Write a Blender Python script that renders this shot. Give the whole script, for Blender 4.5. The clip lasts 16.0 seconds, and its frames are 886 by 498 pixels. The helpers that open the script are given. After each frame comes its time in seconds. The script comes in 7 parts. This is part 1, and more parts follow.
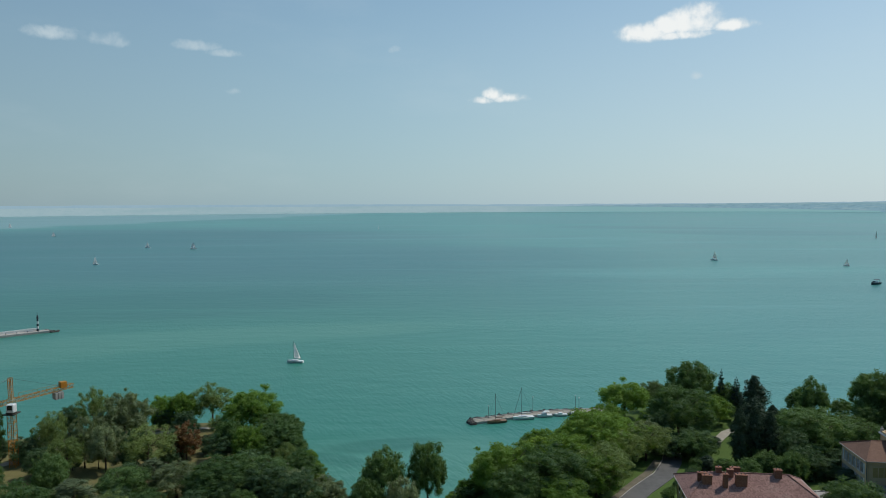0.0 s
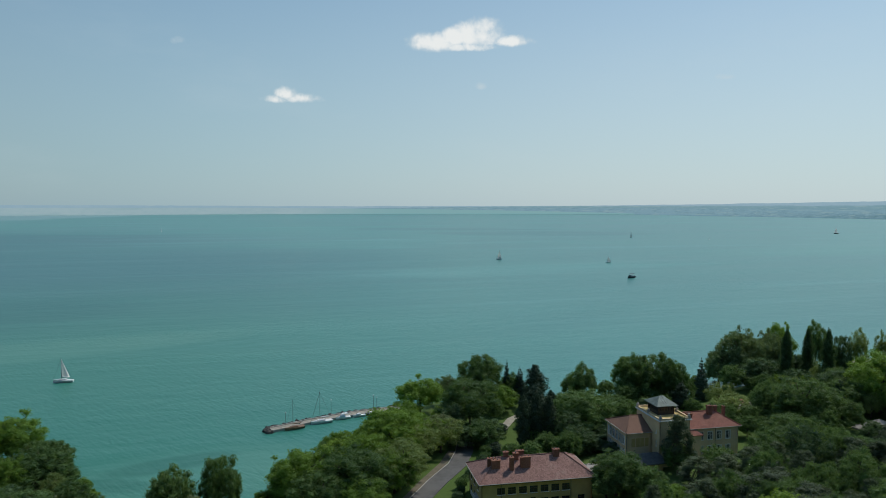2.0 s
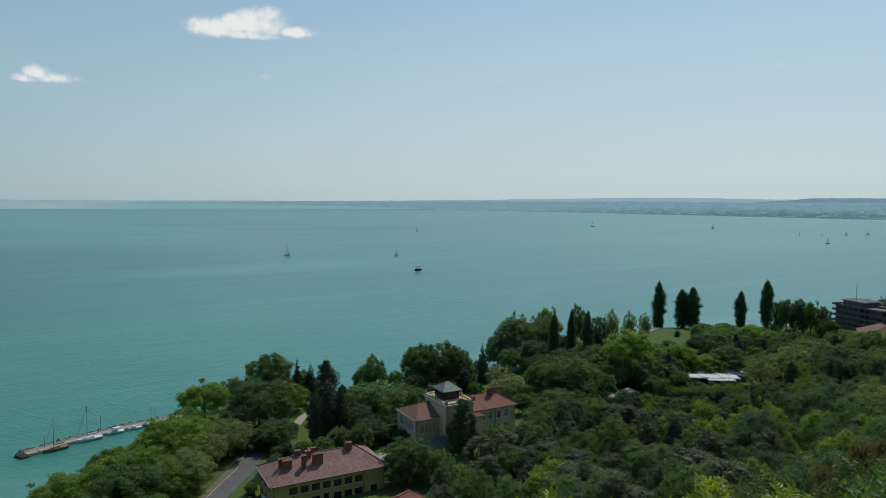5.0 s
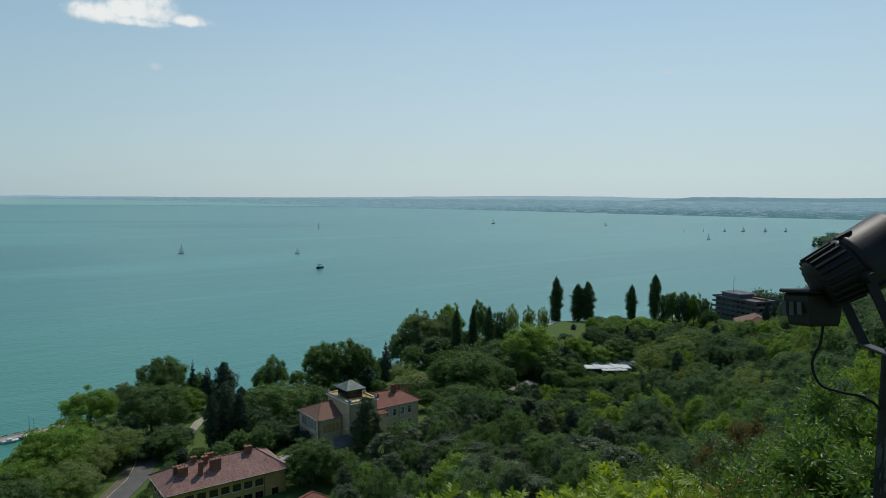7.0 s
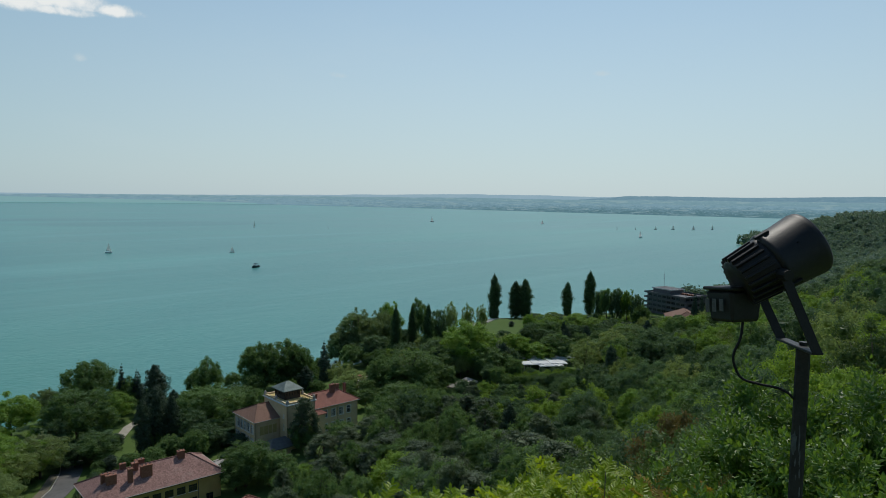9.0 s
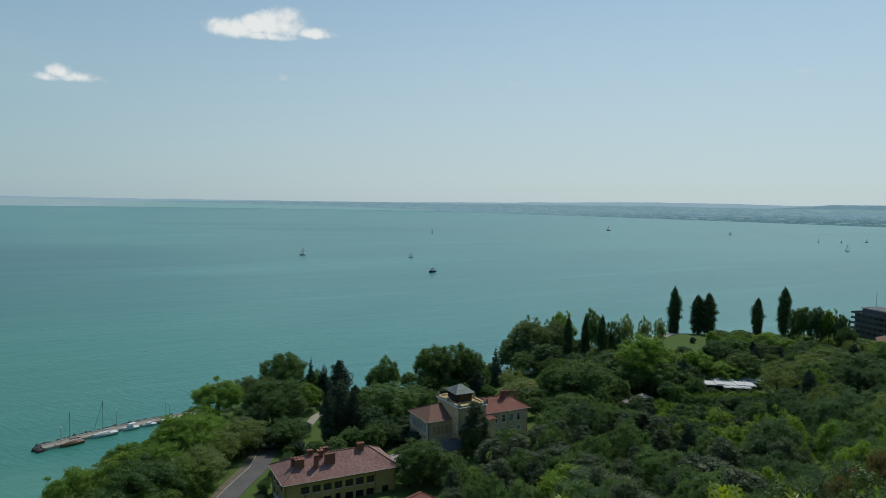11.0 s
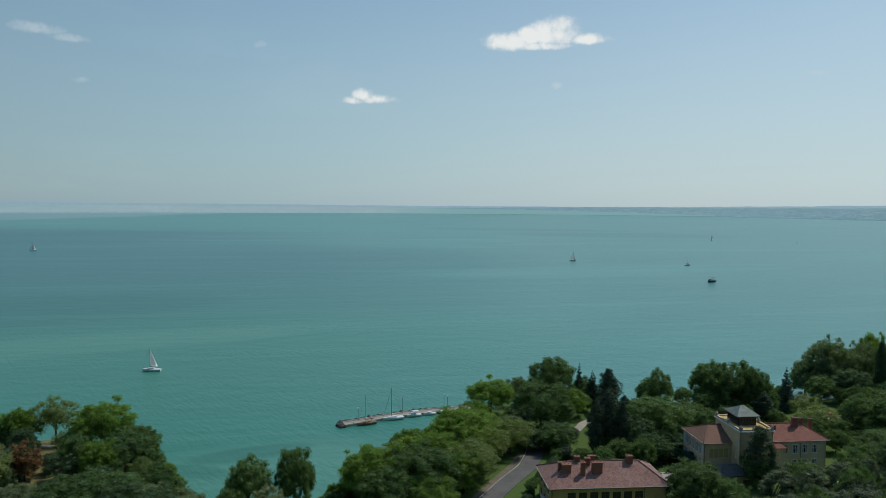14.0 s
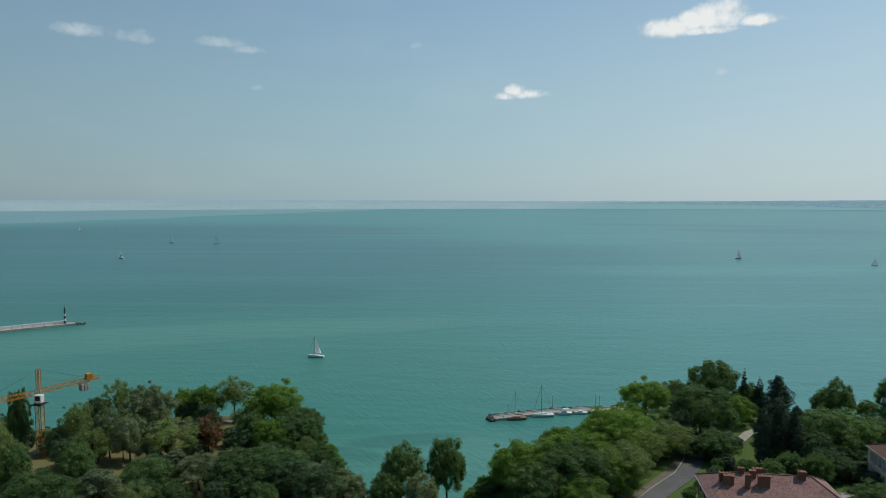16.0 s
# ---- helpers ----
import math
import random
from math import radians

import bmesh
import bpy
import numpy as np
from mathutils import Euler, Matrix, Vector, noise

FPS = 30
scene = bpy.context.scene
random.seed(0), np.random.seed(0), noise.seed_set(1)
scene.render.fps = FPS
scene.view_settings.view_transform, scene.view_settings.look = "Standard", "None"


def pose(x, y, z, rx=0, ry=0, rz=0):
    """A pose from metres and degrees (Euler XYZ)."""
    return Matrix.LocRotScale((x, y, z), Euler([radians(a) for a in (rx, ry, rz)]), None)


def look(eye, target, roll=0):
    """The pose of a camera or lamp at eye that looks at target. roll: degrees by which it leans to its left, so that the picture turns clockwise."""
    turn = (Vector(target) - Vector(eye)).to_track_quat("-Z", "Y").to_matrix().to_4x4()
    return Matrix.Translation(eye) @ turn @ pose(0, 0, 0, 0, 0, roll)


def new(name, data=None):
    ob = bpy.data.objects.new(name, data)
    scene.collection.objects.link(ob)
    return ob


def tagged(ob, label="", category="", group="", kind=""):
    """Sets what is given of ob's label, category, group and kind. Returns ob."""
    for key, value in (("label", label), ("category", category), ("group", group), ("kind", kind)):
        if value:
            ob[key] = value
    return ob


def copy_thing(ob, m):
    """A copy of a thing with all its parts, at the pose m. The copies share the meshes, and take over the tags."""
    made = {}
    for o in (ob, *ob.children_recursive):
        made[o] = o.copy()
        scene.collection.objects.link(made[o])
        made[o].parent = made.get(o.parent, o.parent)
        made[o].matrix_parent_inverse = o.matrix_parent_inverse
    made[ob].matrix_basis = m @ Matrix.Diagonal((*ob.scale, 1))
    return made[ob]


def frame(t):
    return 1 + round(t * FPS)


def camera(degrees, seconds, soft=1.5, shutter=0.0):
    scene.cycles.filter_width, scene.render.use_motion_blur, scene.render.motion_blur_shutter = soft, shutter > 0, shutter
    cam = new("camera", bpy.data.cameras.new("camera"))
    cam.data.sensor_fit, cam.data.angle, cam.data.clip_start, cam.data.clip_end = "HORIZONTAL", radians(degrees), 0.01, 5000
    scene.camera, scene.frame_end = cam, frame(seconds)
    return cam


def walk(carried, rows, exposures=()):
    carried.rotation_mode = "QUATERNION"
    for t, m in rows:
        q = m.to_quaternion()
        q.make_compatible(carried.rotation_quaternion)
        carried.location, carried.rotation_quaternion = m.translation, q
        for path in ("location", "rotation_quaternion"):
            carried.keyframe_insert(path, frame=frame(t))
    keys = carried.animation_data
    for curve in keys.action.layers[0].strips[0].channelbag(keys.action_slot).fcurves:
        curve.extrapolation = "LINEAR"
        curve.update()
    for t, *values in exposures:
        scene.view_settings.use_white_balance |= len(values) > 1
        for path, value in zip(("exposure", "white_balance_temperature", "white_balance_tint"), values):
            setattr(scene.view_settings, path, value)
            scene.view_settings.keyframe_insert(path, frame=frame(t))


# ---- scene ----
cam = camera(66.0, 16.0, soft=0.55)
EYE = (0.0, 0.0, 70.0)
# seconds, turn to the left, pitch, lean
TURNS = [(0, -0.07, -3.92, -0.32), (0.5, -5.10, -3.99, -0.19), (1, -8.93, -3.77, -0.01), (1.5, -13.02, -3.58, -0.02),
         (2, -17.08, -3.79, 0.03), (2.5, -20.09, -3.61, 0.12), (3, -23.78, -3.55, 0.09), (3.5, -26.28, -4.03, 0.20),
         (4, -28.62, -4.05, 0.14), (4.5, -31.76, -4.09, 0.18), (7, -42.82, -4.34, 0.62), (7.5, -44.63, -4.38, 0.54),
         (8, -46.74, -4.48, 0.74), (8.2, -47.37, -4.51, 0.71), (8.72, -48.25, -4.45, 0.80), (9.25, -47.00, -4.35, 0.90),
         (9.78, -43.80, -4.20, 1.00), (10.3, -39.34, -4.21, 1.06), (10.5, -37.36, -4.05, 1.09), (11, -33.38, -4.01, 1.03),
         (11.5, -29.22, -3.92, 0.93), (12, -24.49, -4.32, 0.86), (12.5, -20.36, -4.34, 0.70), (13, -17.36, -4.00, 0.61),
         (13.5, -13.98, -3.92, 0.59), (14, -10.95, -3.81, 0.41), (14.5, -7.87, -3.72, 0.41), (15, -4.75, -4.02, 0.27),
         (15.5, -1.00, -4.11, 0.04), (16, 1.68, -4.22, -0.06)]
# the hand sways by a few centimetres while turning
SWAY_T, SWAY_Y, SWAY_Z = [0.0, 4.5, 7.0, 7.5, 8.0, 8.7, 10.3, 10.5, 12.0, 16.0], [0.03, 0.03, 0.022, 0.010, 0.0, 0.005, 0.032, 0.034, 0.03, 0.03], [0.0, 0.0, -0.008, -0.004, 0.0, 0.0, 0.0, 0.0, 0.0, 0.0]
walk(cam, [(t, pose(EYE[0], EYE[1] + float(np.interp(t, SWAY_T, SWAY_Y)), EYE[2] + float(np.interp(t, SWAY_T, SWAY_Z)), 90 + pitch, -roll, yaw)) for t, yaw, pitch, roll in TURNS], exposures=[(0.0, 0.1), (1.0, 0.06), (2.0, 0.0), (4.0, -0.04), (7.0, 0.0), (8.2, 0.0), (11.5, -0.07), (13.0, -0.05), (16.0, 0.0)])

# ---- light ----
SUN_AZ, SUN_EL = 62.0, 56.0            # degrees to the right of the first view, and up
sun = new("sun", bpy.data.lights.new("sun", "SUN"))
sun.data.energy, sun.data.angle, sun.data.color = 2.4, radians(0.53), (1.0, 0.95, 0.86)
sx, sy, sz = math.sin(radians(SUN_AZ)) * math.cos(radians(SUN_EL)), math.cos(radians(SUN_AZ)) * math.cos(radians(SUN_EL)), math.sin(radians(SUN_EL))
sun.matrix_world = look((sx * 200, sy * 200, sz * 200 + 70), (0, 0, 70))


class Nodes:
    """Short way to write node trees."""

    def __init__(self, tree):
        self.tree = tree
        tree.nodes.clear()

    def add(self, kind, inputs=(), operation="", blend="", smooth=False):
        node = self.tree.nodes.new(kind)
        if operation:
            node.operation = operation
        if blend:
            node.data_type, node.blend_type = "RGBA", blend
        if smooth:
            node.interpolation_type = "SMOOTHSTEP"
        for key, value in dict(inputs).items():
            if isinstance(value, bpy.types.NodeSocket):
                self.tree.links.new(value, node.inputs[key])
            else:
                node.inputs[key].default_value = value
        return node

    def math(self, operation, a, b=0.0, c=0.0):
        return self.add("ShaderNodeMath", {0: a, 1: b, 2: c}, operation=operation).outputs[0]

    def vec(self, operation, a, b=(0, 0, 0)):
        return self.add("ShaderNodeVectorMath", {0: a, 1: b}, operation=operation)

    def mix(self, factor, a, b, blend="MIX"):
        return self.add("ShaderNodeMix", {0: factor, 6: a, 7: b}, blend=blend).outputs[2]

    def noise(self, vector, scale, detail=3.0, rough=0.55, distortion=0.0):
        return self.add("ShaderNodeTexNoise", {"Vector": vector, "Scale": scale, "Detail": detail, "Roughness": rough, "Distortion": distortion}).outputs["Fac"]

    def ramp(self, factor, low, high):
        return self.add("ShaderNodeMapRange", {0: factor, 1: low, 2: high}, smooth=True).outputs[0]


def rgb(r, g, b):
    return (r, g, b, 1.0)


def make_world():
    world = bpy.data.worlds.new("sky")
    scene.world = world
    world.use_nodes = True
    n = Nodes(world.node_tree)
    way = n.add("ShaderNodeTexCoord").outputs["Generated"]
    sky = n.add("ShaderNodeTexSky")
    sky.sky_type, sky.sun_disc = "NISHITA", False
    sky.sun_elevation, sky.sun_rotation = radians(SUN_EL), radians(SUN_AZ)
    sky.altitude, sky.air_density, sky.dust_density, sky.ozone_density = 100.0, 1.0, 0.7, 2.5
    # summer haze, thickest at the horizon
    up = n.add("ShaderNodeSeparateXYZ", {0: way}).outputs[2]
    sunward = n.vec("DOT_PRODUCT", way, (sx, sy, 0.0)).outputs["Value"]
    toward = n.math("ADD", 0.66, n.math("MULTIPLY", sunward, 0.78))
    haze = n.vec("MULTIPLY", n.add("ShaderNodeCombineXYZ", {0: toward, 1: toward, 2: toward}).outputs[0], n.mix(n.ramp(sunward, 0.15, 0.56), rgb(3.95, 5.55, 6.35), rgb(4.72, 5.68, 6.2))).outputs[0]
    colour = n.mix(n.math("MULTIPLY", n.ramp(up, 0.58, -0.03), 0.84), n.mix(1.0, sky.outputs["Color"], rgb(0.83, 1.03, 1.0), "MULTIPLY"), haze)
    # cumulus clouds: azimuth to the left, elevation, half width, half height (degrees), fullness
    clouds = [(-19.9, 13.55, 2.3, 1.5, 1.15), (-16.2, 12.95, 2.4, 1.05, 1.1), (-18.0, 13.35, 1.5, 1.05, 1.05), (-22.7, 13.05, 2.2, 0.62, 0.95), (-19.1, 12.65, 3.2, 0.55, 0.85), (-4.3, 8.75, 1.1, 0.75, 1.1), (-5.6, 8.45, 1.8, 0.6, 1.05), (-3.2, 8.3, 1.4, 0.5, 0.95),
              (-20.2, 9.6, 0.7, 0.5, 0.79), (28.8, 12.1, 2.6, 0.8, 0.79), (25.6, 11.95, 1.9, 0.9, 0.79), (19.4, 12.0, 2.2, 0.65, 0.79), (17.4, 11.6, 1.9, 0.5, 0.75), (-39.2, 9.6, 1.2, 0.42, 0.7),
              (3.7, 12.3, 1.0, 0.6, 0.4), (-4.8, 18.3, 5.0, 1.2, 0.5), (17.0, 8.8, 1.5, 0.6, 0.25), (-60.7, 9.9, 1.0, 0.38, 0.6)]
    fine = n.noise(way, 34.0, 8.0, 0.6, 0.2)
    broad = n.noise(way, 9.0, 2.0, 0.5)
    total, thin = None, None
    for az, el, wide, high, full in clouds:
        a, e = radians(az), radians(el)
        centre = (-math.sin(a) * math.cos(e), math.cos(a) * math.cos(e), math.sin(e))
        right = (math.cos(a), math.sin(a), 0.0)
        up = Vector(right).cross(Vector(centre))
        off = n.vec("SUBTRACT", way, centre).outputs[0]
        u = n.math("DIVIDE", n.vec("DOT_PRODUCT", off, right).outputs["Value"], radians(wide))
        v = n.math("DIVIDE", n.vec("DOT_PRODUCT", off, tuple(up)).outputs["Value"], radians(high))
        # the underside is flatter than the top
        v = n.math("MULTIPLY", v, n.math("ADD", 1.0, n.math("MULTIPLY", n.math("LESS_THAN", v, 0.0), 0.5)))
        r2 = n.math("ADD", n.math("MULTIPLY", u, u), n.math("MULTIPLY", v, v))
        lump = n.math("MULTIPLY", n.math("SUBTRACT", fine, 0.5), 2.5)
        body = n.math("ADD", n.math("SUBTRACT", full, r2), lump)
        near = n.math("LESS_THAN", r2, 2.6)
        body = n.math("MULTIPLY", body, near)
        if full > 0.8:
            total = body if total is None else n.math("MAXIMUM", total, body)
        else:
            thin = body if thin is None else n.math("MAXIMUM", thin, body)
    cover = n.math("MAXIMUM", n.ramp(total, 0.0, 1.15), n.math("MULTIPLY", n.ramp(thin, 0.0, 1.3), 0.75))
    veil = n.math("MULTIPLY", n.ramp(n.noise(n.vec("MULTIPLY", way, (1.0, 1.0, 3.0)).outputs[0], 3.2, 6.0, 0.6), 0.5, 0.8), 0.10)
    cover = n.math("MAXIMUM", n.math("MULTIPLY", cover, 0.9), veil)
    shade = n.ramp(n.math("ADD", n.math("MULTIPLY", total, 0.7), n.math("ADD", n.math("MULTIPLY", broad, 0.4), n.math("MULTIPLY", n.noise(n.vec("ADD", way, (0.004, 0.0, 0.012)).outputs[0], 60.0, 4.0, 0.6), 0.5))), 0.45, 1.25)
    white = n.mix(shade, rgb(5.5, 6.4, 6.8), rgb(8.6, 8.7, 8.5))
    colour = n.mix(cover, colour, white)
    back = n.add("ShaderNodeBackground", {"Color": colour, "Strength": 0.1})
    n.add("ShaderNodeOutputWorld", {"Surface": back.outputs[0]})


make_world()


# ---- materials ----
def material(name, build):
    mat = bpy.data.materials.new(name)
    mat.use_nodes = True
    n = Nodes(mat.node_tree)
    surface = build(n)
    n.add("ShaderNodeOutputMaterial", {"Surface": surface})
    return mat


def place_of(n):
    return n.add("ShaderNodeNewGeometry").outputs["Position"]


def bump(n, height, strength, distance):
    return n.add("ShaderNodeBump", {"Height": height, "Strength": strength, "Distance": distance}).outputs[0]


def surface_mat(name, low, high, scale, rough=0.8, metal=0.0, grain=0.4, relief=0.01, spec=0.4):
    """A worn surface: two colours mixed at two scales, with fine relief."""
    def build(n):
        at = n.add("ShaderNodeTexCoord").outputs["Object"]
        big = n.noise(at, scale, 4.0, 0.6)
        small = n.noise(at, scale * 11.0, 3.0, 0.6)
        f = n.math("ADD", n.math("MULTIPLY", n.ramp(big, 0.3, 0.7), 1.0 - grain), n.math("MULTIPLY", small, grain))
        own = n.add("ShaderNodeObjectInfo").outputs["Random"]
        f = n.math("ADD", f, n.math("MULTIPLY", n.math("SUBTRACT", own, 0.5), 0.25))
        return n.add("ShaderNodeBsdfPrincipled", {"Base Color": n.mix(f, rgb(*low), rgb(*high)), "Roughness": rough, "Metallic": metal,
                     "Specular IOR Level": spec, "Normal": bump(n, small, 0.5, relief)}).outputs[0]
    return material(name, build)


def leaf_mat(name, dark, light, through_light=0.32, rough=0.55, gloss=0.16):
    def build(n):
        geo = n.add("ShaderNodeNewGeometry")
        island = geo.outputs["Random Per Island"]
        own = n.add("ShaderNodeObjectInfo").outputs["Random"]
        patch = n.noise(geo.outputs["Position"], 0.35, 2.0)
        f = n.math("ADD", n.math("MULTIPLY", island, 0.5), n.math("MULTIPLY", n.math("SUBTRACT", own, 0.2), 0.55))
        f = n.math("ADD", f, n.math("MULTIPLY", n.math("SUBTRACT", patch, 0.5), 0.7))
        colour = n.mix(f, rgb(*dark), rgb(*light))
        body = n.add("ShaderNodeBsdfPrincipled", {"Base Color": colour, "Roughness": rough, "Specular IOR Level": gloss})
        glow = n.add("ShaderNodeBsdfTranslucent", {"Color": n.mix(0.5, colour, rgb(light[0] * 1.5, light[1] * 1.5, light[2] * 0.7))})
        return n.add("ShaderNodeMixShader", {0: through_light, 1: body.outputs[0], 2: glow.outputs[0]}).outputs[0]
    return material(name, build)


def water_mat():
    def build(n):
        at = place_of(n)
        # broad currents, streaks of calm water and silt
        stretched = n.vec("MULTIPLY", at, (0.35, 1.0, 1.0)).outputs[0]
        broad = n.noise(stretched, 0.004, 4.0, 0.55, 0.6)
        streak = n.noise(n.vec("MULTIPLY", at, (0.12, 1.0, 1.0)).outputs[0], 0.012, 5.0, 0.6, 0.4)
        colour = n.mix(n.ramp(broad, 0.3, 0.7), rgb(0.040, 0.200, 0.182), rgb(0.078, 0.275, 0.240))
        colour = n.mix(n.math("MULTIPLY", n.ramp(streak, 0.5, 0.70), 0.55), colour, rgb(0.125, 0.35, 0.32))
        # pale sky sheen painted over still water far out towards the harbour side
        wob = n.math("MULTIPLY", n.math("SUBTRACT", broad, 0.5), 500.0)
        still_sheen = n.math("ADD", n.math("ADD", n.vec("DOT_PRODUCT", n.vec("SUBTRACT", at, (-1285.0, 1980.0, 0.0)).outputs[0], (-0.948, 0.317, 0.0)).outputs["Value"], wob), 0.0)
        still_sheen = n.ramp(still_sheen, -15.0, 60.0)

        def patch(x, y, wide, deep, turn, soft=0.5):
            """An oval stretch of water with a ragged edge."""
            off = n.vec("SUBTRACT", at, (x, y, 0.0)).outputs[0]
            c, s = math.cos(radians(turn)), math.sin(radians(turn))
            u = n.math("DIVIDE", n.vec("DOT_PRODUCT", off, (c, s, 0.0)).outputs["Value"], wide)
            v = n.math("DIVIDE", n.vec("DOT_PRODUCT", off, (-s, c, 0.0)).outputs["Value"], deep)
            r2 = n.math("ADD", n.math("MULTIPLY", u, u), n.math("MULTIPLY", v, v))
            return n.ramp(n.math("ADD", r2, n.math("MULTIPLY", n.math("SUBTRACT", streak, 0.5), 1.6)), 1.0 + soft, 0.4)

        # cloud shadows painted into the colour as dark stretches of water
        cloud_shade = n.math("MAXIMUM", n.math("MAXIMUM", n.math("MAXIMUM", n.math("MULTIPLY", patch(-330, 760, 420, 330, 20, 1.6), 0.8), n.math("MULTIPLY", patch(-820, 1250, 620, 420, 30, 1.8), 0.85)), patch(-235, 462, 190, 75, 22, 1.0)), n.math("MULTIPLY", n.math("MAXIMUM", patch(700, 1480, 260, 130, -20), patch(560, 1800, 300, 90, -20)), 0.5))
        colour = n.mix(n.math("MULTIPLY", cloud_shade, 0.72), colour, rgb(0.012, 0.098, 0.122))
        silt = n.math("MAXIMUM", patch(-120, 356, 125, 24, 14, 0.7), n.math("MAXIMUM", patch(-14, 174, 36, 24, 20, 0.9), patch(-190, 322, 110, 30, 30, 0.6)))
        colour = n.mix(n.math("MULTIPLY", silt, 0.85), colour, rgb(0.15, 0.345, 0.29))
        weed = n.math("MAXIMUM", patch(-17, 193, 16, 5, 12, 0.6), patch(-30, 182, 10, 4, -25, 0.6))
        colour = n.mix(n.math("MULTIPLY", weed, 0.7), colour, rgb(0.015, 0.09, 0.09))
        colour = n.mix(n.math("MULTIPLY", still_sheen, 0.8), colour, rgb(0.20, 0.34, 0.34))
        band = n.noise(n.vec("MULTIPLY", at, (0.05, 1.0, 1.0)).outputs[0], 0.035, 4.0, 0.65, 0.3)
        colour = n.mix(n.math("MULTIPLY", n.ramp(band, 0.52, 0.72), 0.26), colour, rgb(0.15, 0.38, 0.36))
        colour = n.mix(n.math("MULTIPLY", n.ramp(band, 0.46, 0.28), 0.22), colour, rgb(0.03, 0.16, 0.175))
        # wavelets whose crests run towards the shore
        along = n.math("MULTIPLY", n.vec("DOT_PRODUCT", at, (0.46, -0.89, 0.0)).outputs["Value"], 0.3)
        over = n.vec("DOT_PRODUCT", at, (0.89, 0.46, 0.0)).outputs["Value"]
        # greener water over the shelf towards the harbour
        spot = n.add("ShaderNodeSeparateXYZ", {0: at})
        shelf = n.math("MULTIPLY", n.ramp(spot.outputs[0], 200.0, -80.0), n.ramp(spot.outputs[1], 800.0, 260.0))
        colour = n.mix(n.math("MULTIPLY", shelf, 0.72), colour, rgb(0.027, 0.175, 0.112))
        ripple = n.noise(n.add("ShaderNodeCombineXYZ", {0: along, 1: over}).outputs[0], 0.62, 4.0, 0.62, 0.4)
        swell = n.noise(n.vec("MULTIPLY", at, (0.5, 1.0, 1.0)).outputs[0], 0.12, 2.0, 0.5)
        height = n.math("ADD", n.math("MULTIPLY", ripple, n.math("ADD", 0.12, n.math("MULTIPLY", n.ramp(streak, 0.35, 0.65), 0.55))), n.math("MULTIPLY", swell, 0.5))
        rough = n.math("ADD", 0.26, n.math("MULTIPLY", broad, 0.12))
        return n.add("ShaderNodeBsdfPrincipled", {"Base Color": colour, "Roughness": rough, "IOR": 1.33, "Specular IOR Level": 0.5,
                     "Normal": bump(n, height, 1.0, 0.5)}).outputs[0]
    return material("lake_water", build)


def ground_mat():
    def build(n):
        at = place_of(n)
        a = n.noise(at, 0.06, 4.0, 0.6)
        b = n.noise(at, 1.1, 4.0, 0.6)
        grass = n.mix(b, rgb(0.052, 0.092, 0.022), rgb(0.10, 0.155, 0.038))
        dry = n.mix(b, rgb(0.11, 0.11, 0.04), rgb(0.21, 0.18, 0.08))
        # drier lawn in the park towards the harbour
        x = n.add("ShaderNodeSeparateXYZ", {0: at}).outputs[0]
        dryness = n.math("ADD", n.ramp(x, 5.0, -45.0), n.math("MULTIPLY", n.math("SUBTRACT", a, 0.5), 1.6))
        colour = n.mix(n.ramp(dryness, 0.25, 0.85), grass, dry)
        return n.add("ShaderNodeBsdfPrincipled", {"Base Color": colour, "Roughness": 0.95, "Specular IOR Level": 0.15, "Normal": bump(n, b, 0.6, 0.1)}).outputs[0]
    return material("grass_ground", build)


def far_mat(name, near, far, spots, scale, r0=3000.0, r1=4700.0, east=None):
    """The distance with haze painted into its glow, paler the more air lies between: woods, fields and villages blurred
    together.
    """
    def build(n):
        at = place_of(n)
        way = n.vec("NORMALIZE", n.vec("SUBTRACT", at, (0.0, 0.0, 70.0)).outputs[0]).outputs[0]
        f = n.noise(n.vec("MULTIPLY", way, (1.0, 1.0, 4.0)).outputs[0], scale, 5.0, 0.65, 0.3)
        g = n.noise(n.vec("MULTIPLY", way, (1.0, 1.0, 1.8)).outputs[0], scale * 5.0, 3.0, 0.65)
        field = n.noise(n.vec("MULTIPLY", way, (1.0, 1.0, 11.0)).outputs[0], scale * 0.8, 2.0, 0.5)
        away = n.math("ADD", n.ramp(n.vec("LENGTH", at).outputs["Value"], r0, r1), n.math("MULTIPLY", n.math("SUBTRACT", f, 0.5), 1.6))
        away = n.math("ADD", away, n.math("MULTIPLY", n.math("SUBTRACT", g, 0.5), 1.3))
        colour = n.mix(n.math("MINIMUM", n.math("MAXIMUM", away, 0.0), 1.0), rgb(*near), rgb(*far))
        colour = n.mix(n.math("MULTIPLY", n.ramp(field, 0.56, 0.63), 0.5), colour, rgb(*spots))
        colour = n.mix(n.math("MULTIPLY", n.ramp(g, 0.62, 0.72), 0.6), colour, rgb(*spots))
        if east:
            # pale sheen of still water, painted on the harbour side only
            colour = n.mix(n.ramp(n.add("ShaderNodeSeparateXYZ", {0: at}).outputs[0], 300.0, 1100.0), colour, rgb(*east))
        # emits the painted haze colour instead of being lit
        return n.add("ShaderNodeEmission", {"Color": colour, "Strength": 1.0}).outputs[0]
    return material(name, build)


